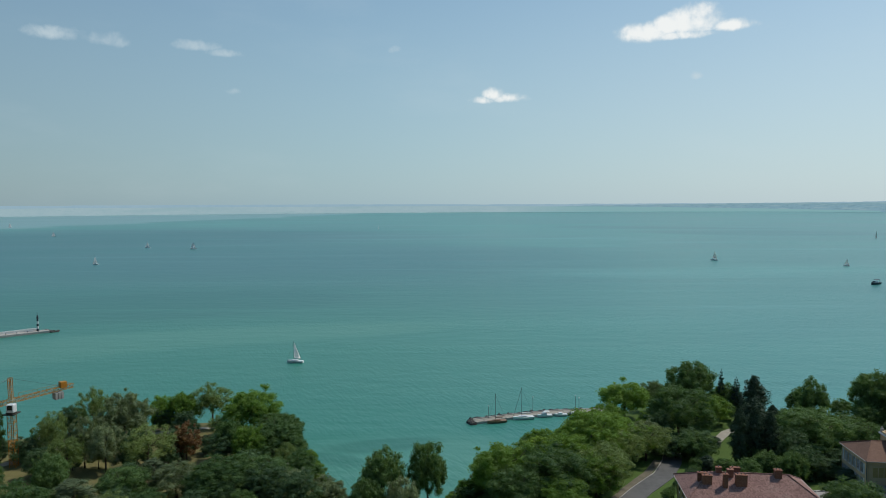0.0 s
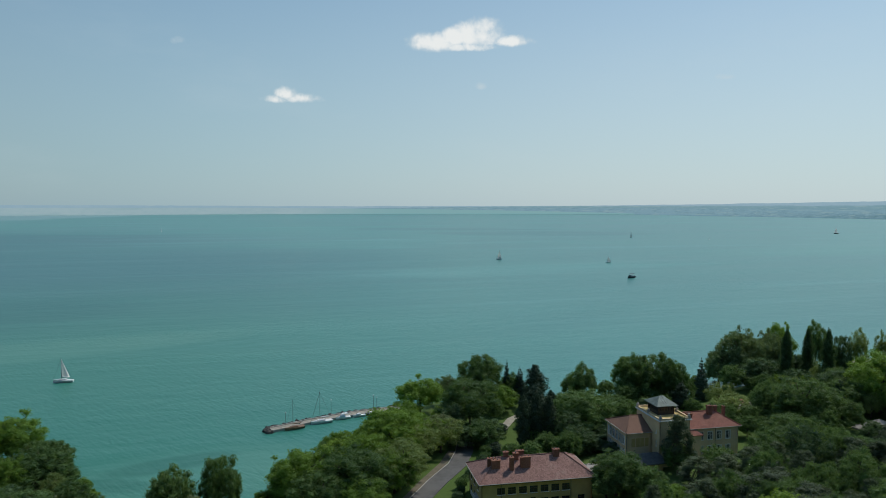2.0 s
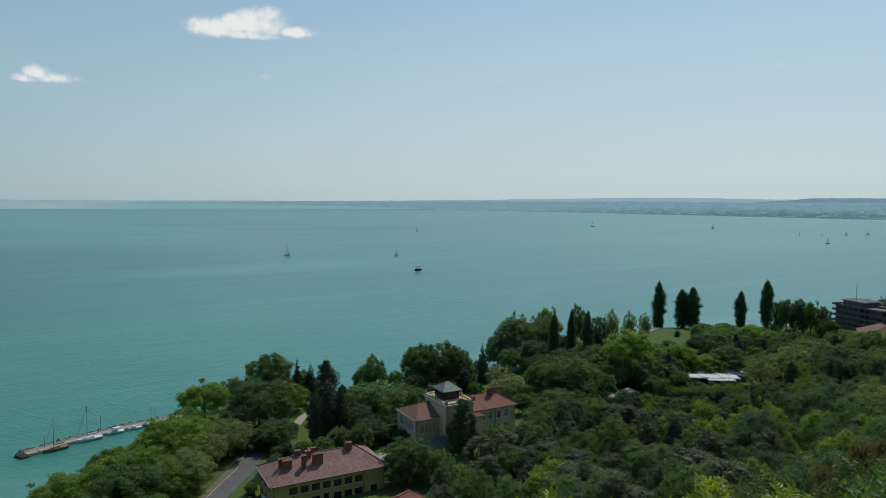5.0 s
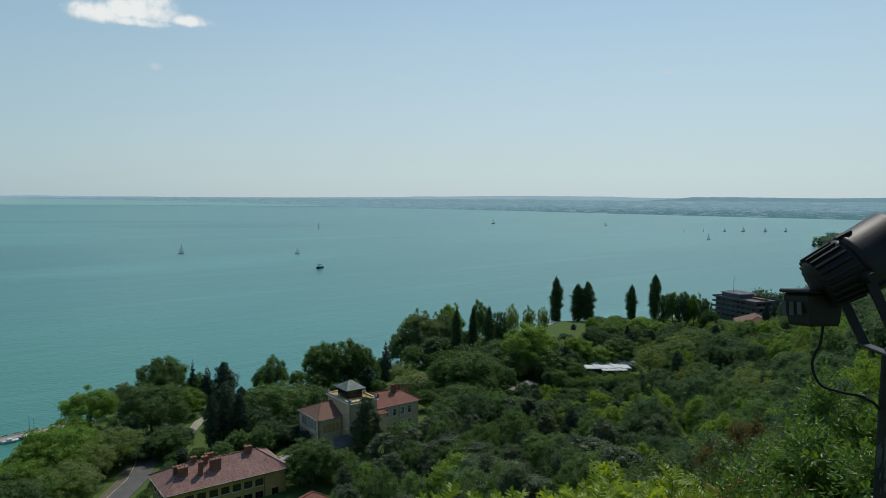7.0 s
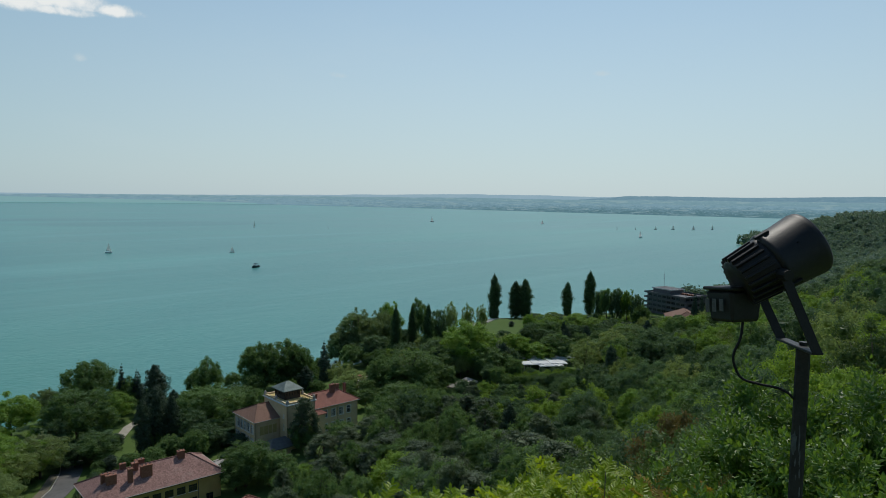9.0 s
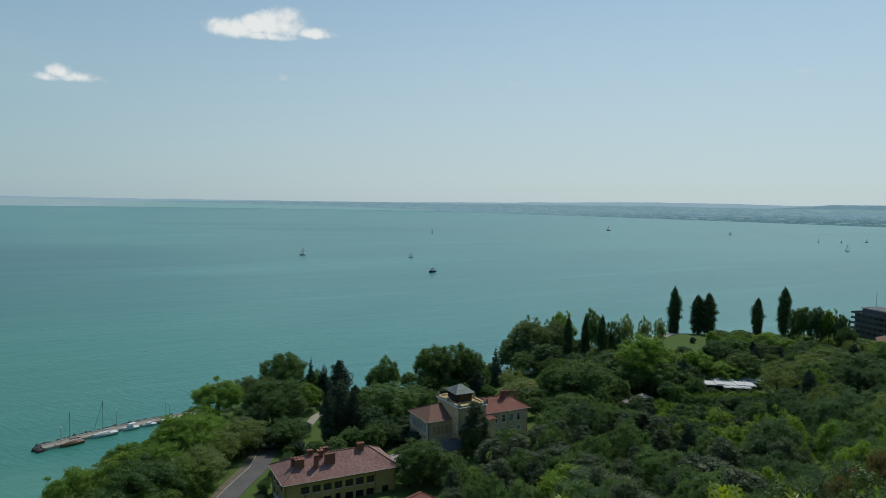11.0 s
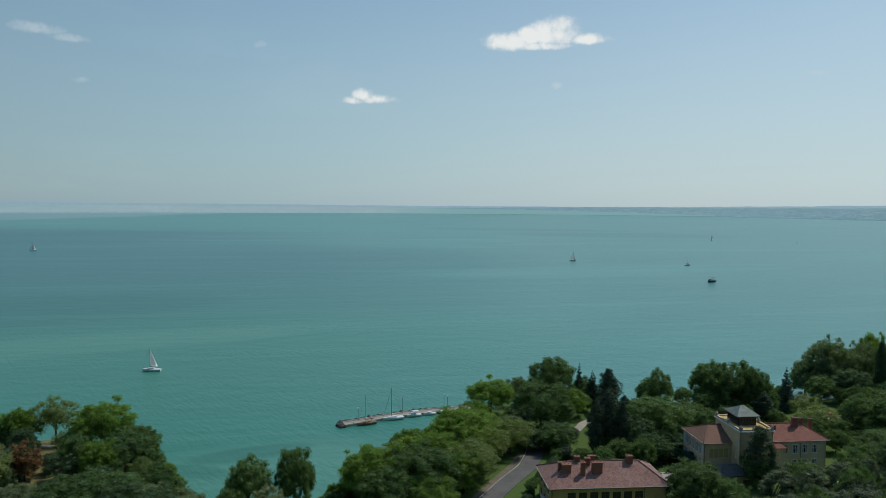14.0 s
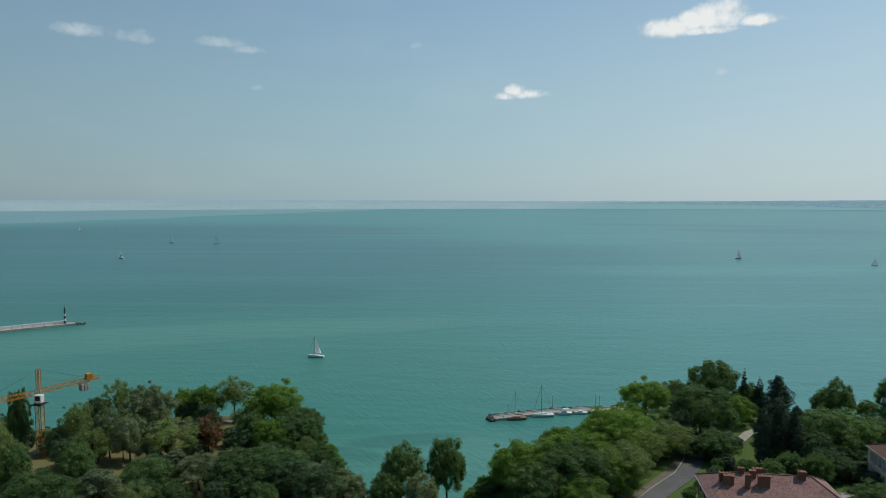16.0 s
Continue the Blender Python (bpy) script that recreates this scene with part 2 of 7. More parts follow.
WATER = water_mat()
GROUND = ground_mat()
# haze put into the colour of each band of far land
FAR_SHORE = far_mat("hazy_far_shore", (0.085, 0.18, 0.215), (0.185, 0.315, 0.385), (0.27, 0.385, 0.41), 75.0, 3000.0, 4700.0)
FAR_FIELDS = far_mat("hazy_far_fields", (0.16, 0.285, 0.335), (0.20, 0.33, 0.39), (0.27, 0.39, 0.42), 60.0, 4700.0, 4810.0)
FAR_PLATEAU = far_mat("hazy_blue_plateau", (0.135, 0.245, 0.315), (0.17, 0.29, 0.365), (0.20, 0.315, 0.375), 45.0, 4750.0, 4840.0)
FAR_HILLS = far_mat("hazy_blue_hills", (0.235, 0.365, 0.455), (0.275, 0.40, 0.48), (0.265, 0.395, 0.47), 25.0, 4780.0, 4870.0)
BARK = surface_mat("bark", (0.06, 0.045, 0.032), (0.16, 0.125, 0.09), 1.5, 0.95)
LEAF_BROAD = leaf_mat("broad_leaves", (0.054, 0.106, 0.042), (0.180, 0.282, 0.098), 0.46)
LEAF_LIME = leaf_mat("light_green_leaves", (0.088, 0.165, 0.034), (0.255, 0.390, 0.082), 0.46)
LEAF_GREY = leaf_mat("grey_green_leaves", (0.119, 0.157, 0.081), (0.340, 0.400, 0.230), 0.42)
LEAF_PINE = leaf_mat("pine_needles", (0.052, 0.082, 0.050), (0.165, 0.212, 0.105), 0.3)
LEAF_DARK = leaf_mat("dark_conifer_foliage", (0.032, 0.060, 0.038), (0.096, 0.140, 0.078), 0.14)
LEAF_GREYLIME = leaf_mat("dull_green_leaves", (0.105, 0.165, 0.062), (0.300, 0.370, 0.130), 0.44)
LEAF_WILLOW = leaf_mat("willow_leaves", (0.075, 0.126, 0.064), (0.218, 0.290, 0.135), 0.42)
LEAF_DARKBROAD = leaf_mat("dark_poplar_leaves", (0.034, 0.070, 0.034), (0.115, 0.185, 0.066), 0.32)
LEAF_SPRUCE = leaf_mat("spruce_needles", (0.030, 0.064, 0.046), (0.105, 0.160, 0.108), 0.14)
LEAF_DEEP = leaf_mat("deep_green_leaves", (0.046, 0.090, 0.052), (0.150, 0.234, 0.108), 0.44)
LEAF_ASH = leaf_mat("bright_yellow_green_leaves", (0.115, 0.205, 0.030), (0.285, 0.405, 0.066), 0.42)
LEAF_RUST = leaf_mat("rust_brown_foliage", (0.12, 0.072, 0.034), (0.29, 0.165, 0.08))


# ---- building helpers ----
def link_mesh(name, bm, mat, smooth=False):
    me = bpy.data.meshes.new(name)
    bm.to_mesh(me)
    bm.free()
    for m in (mat if isinstance(mat, (list, tuple)) else [mat]):
        me.materials.append(m)
    if smooth:
        me.polygons.foreach_set("use_smooth", [True] * len(me.polygons))
    return new(name, me)


def part(name, bm, mat, parent, label="", smooth=False):
    ob = link_mesh(name, bm, mat, smooth)
    ob.parent = parent
    if label:
        tagged(ob, label)
    return ob


def from_arrays(name, verts, faces, mat, parent=None, smooth=False):
    me = bpy.data.meshes.new(name)
    me.from_pydata(verts, [], faces)
    for m in (mat if isinstance(mat, (list, tuple)) else [mat]):
        me.materials.append(m)
    if smooth:
        me.polygons.foreach_set("use_smooth", [True] * len(me.polygons))
    ob = new(name, me)
    ob.parent = parent
    return ob


def empty(name, m=None):
    ob = new(name)
    ob.empty_display_size = 0.5
    if m is not None:
        ob.matrix_basis = m
    return ob


def copy_sized(ob, m):
    """A copy of a thing at the pose m, whose scale is the copy's own."""
    return copy_thing(ob, m @ Matrix.Diagonal((1 / ob.scale.x, 1 / ob.scale.y, 1 / ob.scale.z, 1)))


def box(bm, x0, x1, y0, y1, z0, z1, bevel=0.0):
    made = bmesh.ops.create_cube(bm, size=1.0)["verts"]
    for v in made:
        v.co = Vector((x0 + (v.co.x + 0.5) * (x1 - x0), y0 + (v.co.y + 0.5) * (y1 - y0), z0 + (v.co.z + 0.5) * (z1 - z0)))
    if bevel:
        edges = list({e for v in made for e in v.link_edges})
        bmesh.ops.bevel(bm, geom=edges, offset=bevel, segments=1, affect="EDGES")
    return bm


def tube(bm, points, radii, sides=8):
    """A tapered tube along points, closed at both ends."""
    rings = []
    pts = [Vector(p) for p in points]
    for i, p in enumerate(pts):
        d = (pts[min(i + 1, len(pts) - 1)] - pts[max(i - 1, 0)]).normalized()
        side = d.cross(Vector((0.31, 0.9, 0.2))).normalized()
        other = d.cross(side)
        r = radii[i] if isinstance(radii, (list, tuple)) else radii
        rings.append([bm.verts.new(p + (side * math.cos(k * 2 * math.pi / sides) + other * math.sin(k * 2 * math.pi / sides)) * r) for k in range(sides)])
    for a, b in zip(rings, rings[1:]):
        for k in range(sides):
            bm.faces.new((a[k], a[(k + 1) % sides], b[(k + 1) % sides], b[k]))
    bm.faces.new(list(reversed(rings[0])))
    bm.faces.new(rings[-1])
    bmesh.ops.recalc_face_normals(bm, faces=bm.faces)
    return bm


def polar(az, r, z=0.0):
    """Azimuth in degrees to the left of the first view, distance from the lookout."""
    return Vector((-math.sin(radians(az)) * r, math.cos(radians(az)) * r, z))


# ---- terrain ----
SHORE_AZ = [-180, -120, -108, -100, -92, -85, -80, -75, -70, -66, -62, -58, -52, -48, -44, -38, -32, -26, -20, -16, -11, -7, -4, -2, 1, 5, 9.5, 11, 13, 18, 26, 35, 45, 60, 75, 90, 180]
SHORE_R = [4900, 4900, 3200, 1500, 950, 760, 640, 560, 500, 460, 425, 405, 388, 350, 300, 263, 254, 247, 240, 236, 206, 184, 170, 158, 146, 143, 155, 172, 205, 226, 232, 238, 262, 420, 2000, 4900, 4900]


def shore(az):
    return float(np.interp(az, SHORE_AZ, SHORE_R))


def height(x, y):
    """Height of the ground above the lake."""
    r = math.hypot(x, y)
    az = math.degrees(math.atan2(-x, y))
    inland = shore(az) - r
    wob = noise.noise(Vector((x * 0.02, y * 0.02, 0.3))) * 1.6 + noise.noise(Vector((x * 0.1, y * 0.1, 4.0))) * 0.25
    n = -0.087 * x + 0.996 * y
    bank = 58.0 * math.exp(-max(n, 0.0) / 41.0)
    bank *= min(1.0, max(0.0, inland / 60.0))
    flat = max(-3.0, min(2.2, inland * 0.16 + wob * 0.15))
    if inland > 0:
        flat = 0.35 + (flat + wob * 0.3 * min(1.0, inland / 40.0)) * min(1.0, inland / 8.0)
    z = flat + bank + 8.0 * math.exp(-(r / 14.0) ** 2)
    # shoulder of the slope beside the lookout
    if r < 130 and az < -46:
        step = min(1.0, max(0.0, (r - 4.0) / 11.0))
        z += float(np.interp(az, [-110, -86, -78, -66, -58, -50, -46], [0.0, 0.5, 3.0, 6.5, 5.5, 2.0, 0.0])) * step * step * (3 - 2 * step) * math.exp(-((r - 30.0) / 28.0) ** 2)
    # wooded headland farther along the bank, and the low land that joins it
    if r > 560 and -100 < az < -69:
        f = max(0.0, (-71.2 - az) / 8.6)
        crest, near = 1180.0 + 60.0 * f, 1165.0 - 290.0 * min(1.0, f / 0.7)
        up = min(1.0, max(0.0, (r - near) / (crest - near + 1.0)))
        g = min(f, 1.0)
        ridge = 43.0 * g * g * (3 - 2 * g) + 8.0 * max(0.0, f - 1.0) + 1.0
        head = ridge * up * up * (3 - 2 * up) if r < crest else ridge * math.exp(-((r - crest) / 190.0) ** 2)
        head += wob * 0.8 * min(1.0, f) - 1.2 if f > 0 else -3.0
        join = 2.0 * min(1.0, max(-1.0, (-77.2 - az) / 1.2)) + wob * 0.4 if r < 1100 else -3.0
        return max(z, head, join)
    return z


def build_terrain():
    azs = np.concatenate([np.linspace(-180, -112, 24, endpoint=False), np.linspace(-112, 62, 233), np.linspace(66, 180, 30)[:-1]])
    rs = np.concatenate([np.linspace(0.8, 12, 9), np.geomspace(14, 130, 30), np.linspace(134, 290, 56), np.geomspace(298, 1600, 44), np.array([2000, 2700, 3600, 4700])])
    verts = [(0.0, 0.0, height(0, 0))]
    for r in rs:
        for az in azs:
            p = polar(az, r)
            verts.append((p.x, p.y, height(p.x, p.y)))
    m = len(azs)
    faces = [(0, 1 + (k + 1) % m, 1 + k) for k in range(m)]
    for i in range(len(rs) - 1):
        a = 1 + i * m
        for k in range(m):
            k2 = (k + 1) % m
            faces.append((a + k, a + k2, a + m + k2, a + m + k))
    ob = from_arrays("ground", verts, faces, GROUND, smooth=True)
    tagged(ob, "grassy lakeside ground rising to a steep wooded bank", "ground", kind="structure")


def build_lake():
    bm = bmesh.new()
    bmesh.ops.create_circle(bm, cap_ends=True, segments=96, radius=4920.0)
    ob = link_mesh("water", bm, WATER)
    tagged(ob, "turquoise rippled lake water reaching the horizon", "lake", kind="structure")


def ridge_line(az, rows, rough, seed):
    """Elevation in degrees of a skyline at an azimuth to the right, with its small unevenness."""
    e = float(np.interp(az, [r[0] for r in rows], [r[1] for r in rows]))
    return e + rough * (noise.noise(Vector((az * 0.45, seed, 0))) + 0.5 * noise.noise(Vector((az * 1.9, seed, 3))) + 0.3 * noise.noise(Vector((az * 9.0, seed, 7))))


def build_ridge(name, az0, az1, r0, r1, foot, crest, rough, mat, label, seed, steps=420, rows=7):
    """A sloping band of far land from its foot to its crest (azimuth to the right, elevation)."""
    verts, faces = [], []
    for i in range(steps + 1):
        az = az0 + (az1 - az0) * i / steps
        low, top = ridge_line(az, foot, 0.0, seed), ridge_line(az, crest, rough, seed)
        near = min(r1 - 16.0, EYE[2] / math.tan(radians(-low))) if r0 is None else r0
        for k in range(rows + 1):
            f = k / rows
            r = near + (r1 - near) * f
            e = low + (top - low) * f ** 0.7
            if 0 < k < rows:
                e += rough * 0.8 * noise.noise(Vector((az * 1.3, f * 5, seed)))
            p = polar(-az, r)
            verts.append((p.x, p.y, EYE[2] + r * math.tan(radians(e)) - (0.4 if k == 0 else 0.0)))
    w = rows + 1
    for i in range(steps):
        for k in range(rows):
            faces.append((i * w + k, (i + 1) * w + k, (i + 1) * w + k + 1, i * w + k + 1))
    ob = from_arrays(name, verts, faces, mat, smooth=True)
    tagged(ob, label, "far shore", kind="structure")


def build_far_shore():
    """Low land on the other side of the lake: a wooded shore, fields, and ridge behind ridge."""
    edge = [(4, -0.833), (31, -0.833), (34, -0.87), (38, -0.95), (45, -1.02), (52, -1.12), (58, -1.2), (63, -1.25), (66, -1.28), (72, -1.3), (78, -1.32), (95, -1.35), (110, -1.4)]
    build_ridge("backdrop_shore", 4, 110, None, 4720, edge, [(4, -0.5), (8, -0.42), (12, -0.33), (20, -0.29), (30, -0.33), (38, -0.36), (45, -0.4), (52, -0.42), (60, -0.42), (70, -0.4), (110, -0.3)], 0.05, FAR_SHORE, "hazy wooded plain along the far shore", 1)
    build_ridge("backdrop_fields", 14, 110, 4722, 4780, [(14, -0.5), (110, -0.6)], [(14, -0.34), (18, -0.26), (25, -0.2), (38, -0.16), (45, -0.12), (52, -0.1), (58, -0.14), (63, -0.1), (72, -0.05), (110, 0.0)], 0.05, FAR_FIELDS, "hazy pale fields and woods behind the far shore", 2)
    build_ridge("backdrop_plateau", 57, 110, 4784, 4800, [(57, -0.4), (110, -0.4)], [(57, -0.3), (59.5, -0.08), (61.5, 0.06), (63, 0.22), (66, 0.24), (72, 0.22), (75, 0.27), (80, 0.4), (110, 0.5)], 0.035, FAR_PLATEAU, "haze-blue wooded plateau beyond the far shore", 3)
    build_ridge("backdrop_hills", -40, 110, 4810, 4840, [(-40, -0.6), (110, -0.5)], [(-40, -0.1), (-20, -0.1), (-5, -0.14), (6, -0.2), (18, -0.19), (25, -0.18), (31, -0.13), (38, -0.02), (45, 0.1), (50, 0.2), (56, 0.19), (60, 0.12), (66, 0.12), (110, 0.2)], 0.045, FAR_HILLS, "hazy palest hills on the skyline of the lake", 4)
    # glowing upright strip painted as the last, palest open water below the sky
    strip_az, strip_top = [-40, -33, -25, -14, -10, 0, 30, 80], [-0.86, -0.78, -0.6, -0.42, -0.4, -0.32, -0.28, -0.28]
    verts, faces = [], []
    for i in range(121):
        az = 78 - 118 * i / 120
        p = polar(az, 4696)
        verts += [(p.x, p.y, -2.0), (p.x, p.y, EYE[2] + 4696 * math.tan(radians(float(np.interp(az, strip_az, strip_top)))))]
    faces = [(2 * i, 2 * i + 2, 2 * i + 3, 2 * i + 1) for i in range(120)]
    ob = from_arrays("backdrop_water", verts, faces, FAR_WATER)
    tagged(ob, "glowing backdrop strip painted as pale open water on the horizon", "far water", kind="structure")


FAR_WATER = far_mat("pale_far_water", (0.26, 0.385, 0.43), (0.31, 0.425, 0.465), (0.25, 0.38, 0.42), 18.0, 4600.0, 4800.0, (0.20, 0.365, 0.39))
build_terrain()
build_lake()
build_far_shore()


# ---- trees ----
def leaf_arrays(lobes, count, size, seed, droop=0.0, core=0.8, flat=0.0):
    """Leaf clumps on the shells of the lobes (centre, radii), over solid cores. Returns vertices and faces."""
    rng = np.random.default_rng(seed)
    cen = np.array([l[0] for l in lobes], float)
    rad = np.array([l[1] for l in lobes], float)
    weight = (rad[:, 0] * rad[:, 2]) ** 0.9
    pick = rng.choice(len(lobes), count, p=weight / weight.sum())
    d = rng.normal(size=(count, 3))
    d[:, 2] += 0.25
    d /= np.linalg.norm(d, axis=1)[:, None]
    reach = np.where(rng.random((count, 1)) < 0.14, rng.uniform(1.1, 1.45, (count, 1)), rng.uniform(0.72, 1.14, (count, 1)))
    pos = cen[pick] + d * rad[pick] * reach
    nor = d + rng.normal(size=(count, 3)) * 0.55
    nor[:, 2] += flat
    nor /= np.linalg.norm(nor, axis=1)[:, None]
    tan = np.cross(nor, rng.normal(size=(count, 3)))
    tan[:, 2] -= droop
    tan /= np.linalg.norm(tan, axis=1)[:, None]
    bit = np.cross(nor, tan)
    s = size * rng.uniform(0.55, 1.35, (count, 1))
    w = s * rng.uniform(0.5, 0.9, (count, 1))
    fold = nor * s * 0.35
    corners = np.stack([pos - tan * s, pos - bit * w - fold, pos + tan * s, pos + bit * w - fold], 1)
    verts = corners.reshape(-1, 3)
    faces = np.arange(count * 4).reshape(-1, 4)
    verts, faces = verts.tolist(), faces.tolist()
    bm = bmesh.new()
    bmesh.ops.create_icosphere(bm, subdivisions=1, radius=1.0)
    ball = np.array([v.co for v in bm.verts])
    tri = [[v.index for v in f.verts] for f in bm.faces]
    bm.free()
    for c, r in zip(cen, rad):
        base = len(verts)
        verts += (c + ball * r * core * rng.uniform(0.8, 1.1, (len(ball), 1))).tolist()
        faces += [[base + k for k in f] for f in tri]
    return verts, faces


def trunk_mesh(top, radius, limbs, seed, lean=0.4):
    rng = random.Random(seed)
    bm = bmesh.new()
    pts = [(lean * rng.uniform(-1, 1) * k / 4, lean * rng.uniform(-1, 1) * k / 4, -0.6 + (top + 0.6) * k / 4) for k in range(5)]
    tube(bm, pts, [radius * (1.25 - 0.22 * k) for k in range(5)], 7)
    for goal in limbs:
        start = Vector(pts[2]).lerp(Vector(pts[4]), rng.random())
        goal = Vector(goal)
        mid = start.lerp(goal, 0.55) + Vector((0, 0, -0.08 * goal.length * rng.random()))
        tube(bm, [start, mid, goal], [radius * 0.45, radius * 0.28, radius * 0.08], 5)
    return bm


def make_tree(name, lobes, count, size, leaf, bark, top, radius, label, category, seed, droop=0.0, core=0.64, flat=0.0, limb_share=0.5):
    root = empty(name)
    limbs = [l[0] for i, l in enumerate(lobes) if (i * 7919 + seed) % 100 < limb_share * 100][:14]
    part("trunk", trunk_mesh(top, radius, limbs, seed), bark, root, smooth=True)
    verts, faces = leaf_arrays(lobes, count, size, seed, droop, core, flat)
    from_arrays("crown", verts, faces, leaf, root)
    tagged(root, label, category)
    return root


def broad_lobes(seed, count=34, wide=0.5, low=0.22, egg=1.0):
    """Lobes of a broad crown in a box of height 1 and width 1: a full heart, and billows all over its uneven outside."""
    rng = random.Random(seed)
    mid, tall = low + (1.0 - low) * (0.36 + 0.1 * egg), (1.0 - low) * 0.54
    tilt = rng.uniform(-0.07, 0.07)

    def hull(d):
        """How far the crown reaches along d."""
        bulge = 1.0 + 0.3 * noise.noise(Vector((d.x * 1.5 + seed, d.y * 1.5, d.z * 1.7))) + 0.16 * noise.noise(Vector((d.x * 3.6, d.y * 3.6 + seed, d.z * 3.2)))
        return Vector((d.x * wide, d.y * wide, d.z * (tall if d.z > 0 else tall * 0.95))) * bulge

    lobes = []
    for k in range(max(6, count // 8)):
        d = Vector((rng.gauss(0, 1), rng.gauss(0, 1), rng.gauss(0, 0.9))).normalized()
        p = hull(d) * rng.uniform(0.2, 0.5)
        r = wide * rng.uniform(0.30, 0.42)
        lobes.append(((p.x + tilt * p.z, p.y, mid + p.z), (r, r, r * 0.85 * tall / 0.42)))
    for k in range(count):
        h = 1.0 - 1.82 * (k + 0.5) / count
        a = k * 2.39996 + rng.uniform(-0.35, 0.35)
        flat = math.sqrt(max(0.0, 1 - h * h))
        d = Vector((math.cos(a) * flat, math.sin(a) * flat, h))
        p = hull(d) * rng.uniform(0.74, 1.0)
        r = wide * rng.choice((rng.uniform(0.10, 0.15), rng.uniform(0.15, 0.22), rng.uniform(0.2, 0.29))) * (1.0 - 0.18 * max(0.0, h))
        lobes.append(((p.x + tilt * p.z, p.y, mid + p.z - r * 0.3), (r * rng.uniform(0.85, 1.2), r * rng.uniform(0.85, 1.2), r * rng.uniform(0.62, 0.9))))
    return lobes


def scaled(lobes, w, h):
    # the crown fills its box
    top = sorted(c[2] + r[2] for c, r in lobes)[-2]
    out = sorted(max(abs(c[0]), abs(c[1])) + r[0] for c, r in lobes)[int(len(lobes) * 0.9)] * 2
    w, h = w / out, h / top
    return [((c[0] * w, c[1] * w, c[2] * h), (r[0] * w, r[1] * w, r[2] * h * 0.95)) for c, r in lobes]


def cone_lobes(seed, tiers, wide, low, droop):
    rng = random.Random(seed)
    lobes = []
    for k in range(tiers):
        f = k / (tiers - 1)
        h = low + (0.97 - low) * f
        reach = wide * (1 - f) ** 0.85 + 0.015
        m = max(1, round(8 * (1 - f) + 1))
        for j in range(m):
            a = (j + rng.random() * 0.6) * 2 * math.pi / m + k
            d = reach * rng.uniform(0.5, 0.85)
            lobes.append(((math.cos(a) * d, math.sin(a) * d, h - droop * d), (reach * 0.36 + 0.012, reach * 0.36 + 0.012, 0.024 + 0.02 * (1 - f))))
    return lobes


def column_lobes(seed, count, wide, low, lean=0.02):
    rng = random.Random(seed)
    lobes = []
    for k in range(count):
        f = (k + 0.5) / count
        h = low + (0.94 - low) * f
        reach = wide * (0.62 + 0.9 * f if f < 0.35 else 0.88 * (1 - ((f - 0.35) / 0.67) ** 3.2) + 0.07)
        a = k * 2.4 + rng.uniform(-0.5, 0.5)
        d = reach * rng.uniform(0.25, 0.7)
        r = reach * rng.uniform(0.34, 0.58)
        lobes.append(((math.cos(a) * d + lean * h, math.sin(a) * d, h), (r, r, rng.uniform(0.05, 0.09))))
    return lobes


def pine_lobes(seed):
    rng = random.Random(seed)
    lobes = []
    for k in range(76):
        f = (k + 0.5) / 76
        h = 0.16 + 0.8 * f
        reach = 0.44 * (1.0 - f) ** 0.62 * min(1.0, 0.55 + 2.2 * f) + 0.05
        a = k * 2.4 + rng.uniform(-0.6, 0.6)
        d = reach * rng.uniform(0.35, 0.95)
        r = rng.uniform(0.06, 0.13) * (1.0 - 0.35 * f)
        lobes.append(((math.cos(a) * d, math.sin(a) * d, h), (r, r, r * 0.55)))
    return lobes


# every kind is modelled at its usual size; the placed trees are scaled copies
KINDS = {}


def add_kind(kind, w, h, trees):
    KINDS[kind] = {"w": w, "h": h, "trees": trees, "used": set(), "turn": 0}


add_kind("broad", 12.0, 14.0, [make_tree("broadleaf_tree", scaled(broad_lobes(s, 78 + 6 * k, egg=0.9 + 0.1 * k), 12, 14), 15000, 0.175, LEAF_BROAD, BARK, 9.0, 0.32,
         "dense dark green broadleaf tree with a rounded crown", "tree", s) for k, s in enumerate((3, 14, 27, 38))])
add_kind("lime", 12.0, 13.0, [make_tree("leafy_tree", scaled(broad_lobes(s, 76), 12, 13), 15000, 0.17, LEAF_LIME, BARK, 8.5, 0.3,
         "light green leafy tree with a full domed crown", "tree", s) for s in (5, 41, 63)])
add_kind("airy", 11.0, 13.0, [make_tree("open_crowned_tree", scaled(broad_lobes(s, 48, low=0.34), 11, 13), 8500, 0.15, LEAF_GREYLIME, BARK, 9.0, 0.24,
         "slender tree with an open grey-green crown", "tree", s, core=0.5) for s in (7, 19)])
add_kind("grey", 11.0, 12.0, [make_tree("silvery_tree", scaled(broad_lobes(s, 64, low=0.2), 11, 12), 13000, 0.155, LEAF_GREY, BARK, 8.0, 0.26,
         "silvery grey-green tree with a loose crown", "tree", s, core=0.7) for s in (8, 29)])
add_kind("deep", 11.0, 13.0, [make_tree("shady_tree", scaled(broad_lobes(s, 84, low=0.12, egg=1.15), 11, 13), 15000, 0.155, LEAF_DEEP, BARK, 9.0, 0.3,
         "deep green broadleaf tree with a dense uneven crown", "tree", s) for s in (51, 57, 66)])
add_kind("ash", 8.0, 12.0, [make_tree("young_ash_tree", scaled(broad_lobes(s, 60, low=0.1, egg=1.35), 8, 12), 11000, 0.135, LEAF_ASH, BARK, 9.0, 0.2,
         "bright yellow-green young tree with an upright crown", "tree", s, core=0.6) for s in (71, 83)])
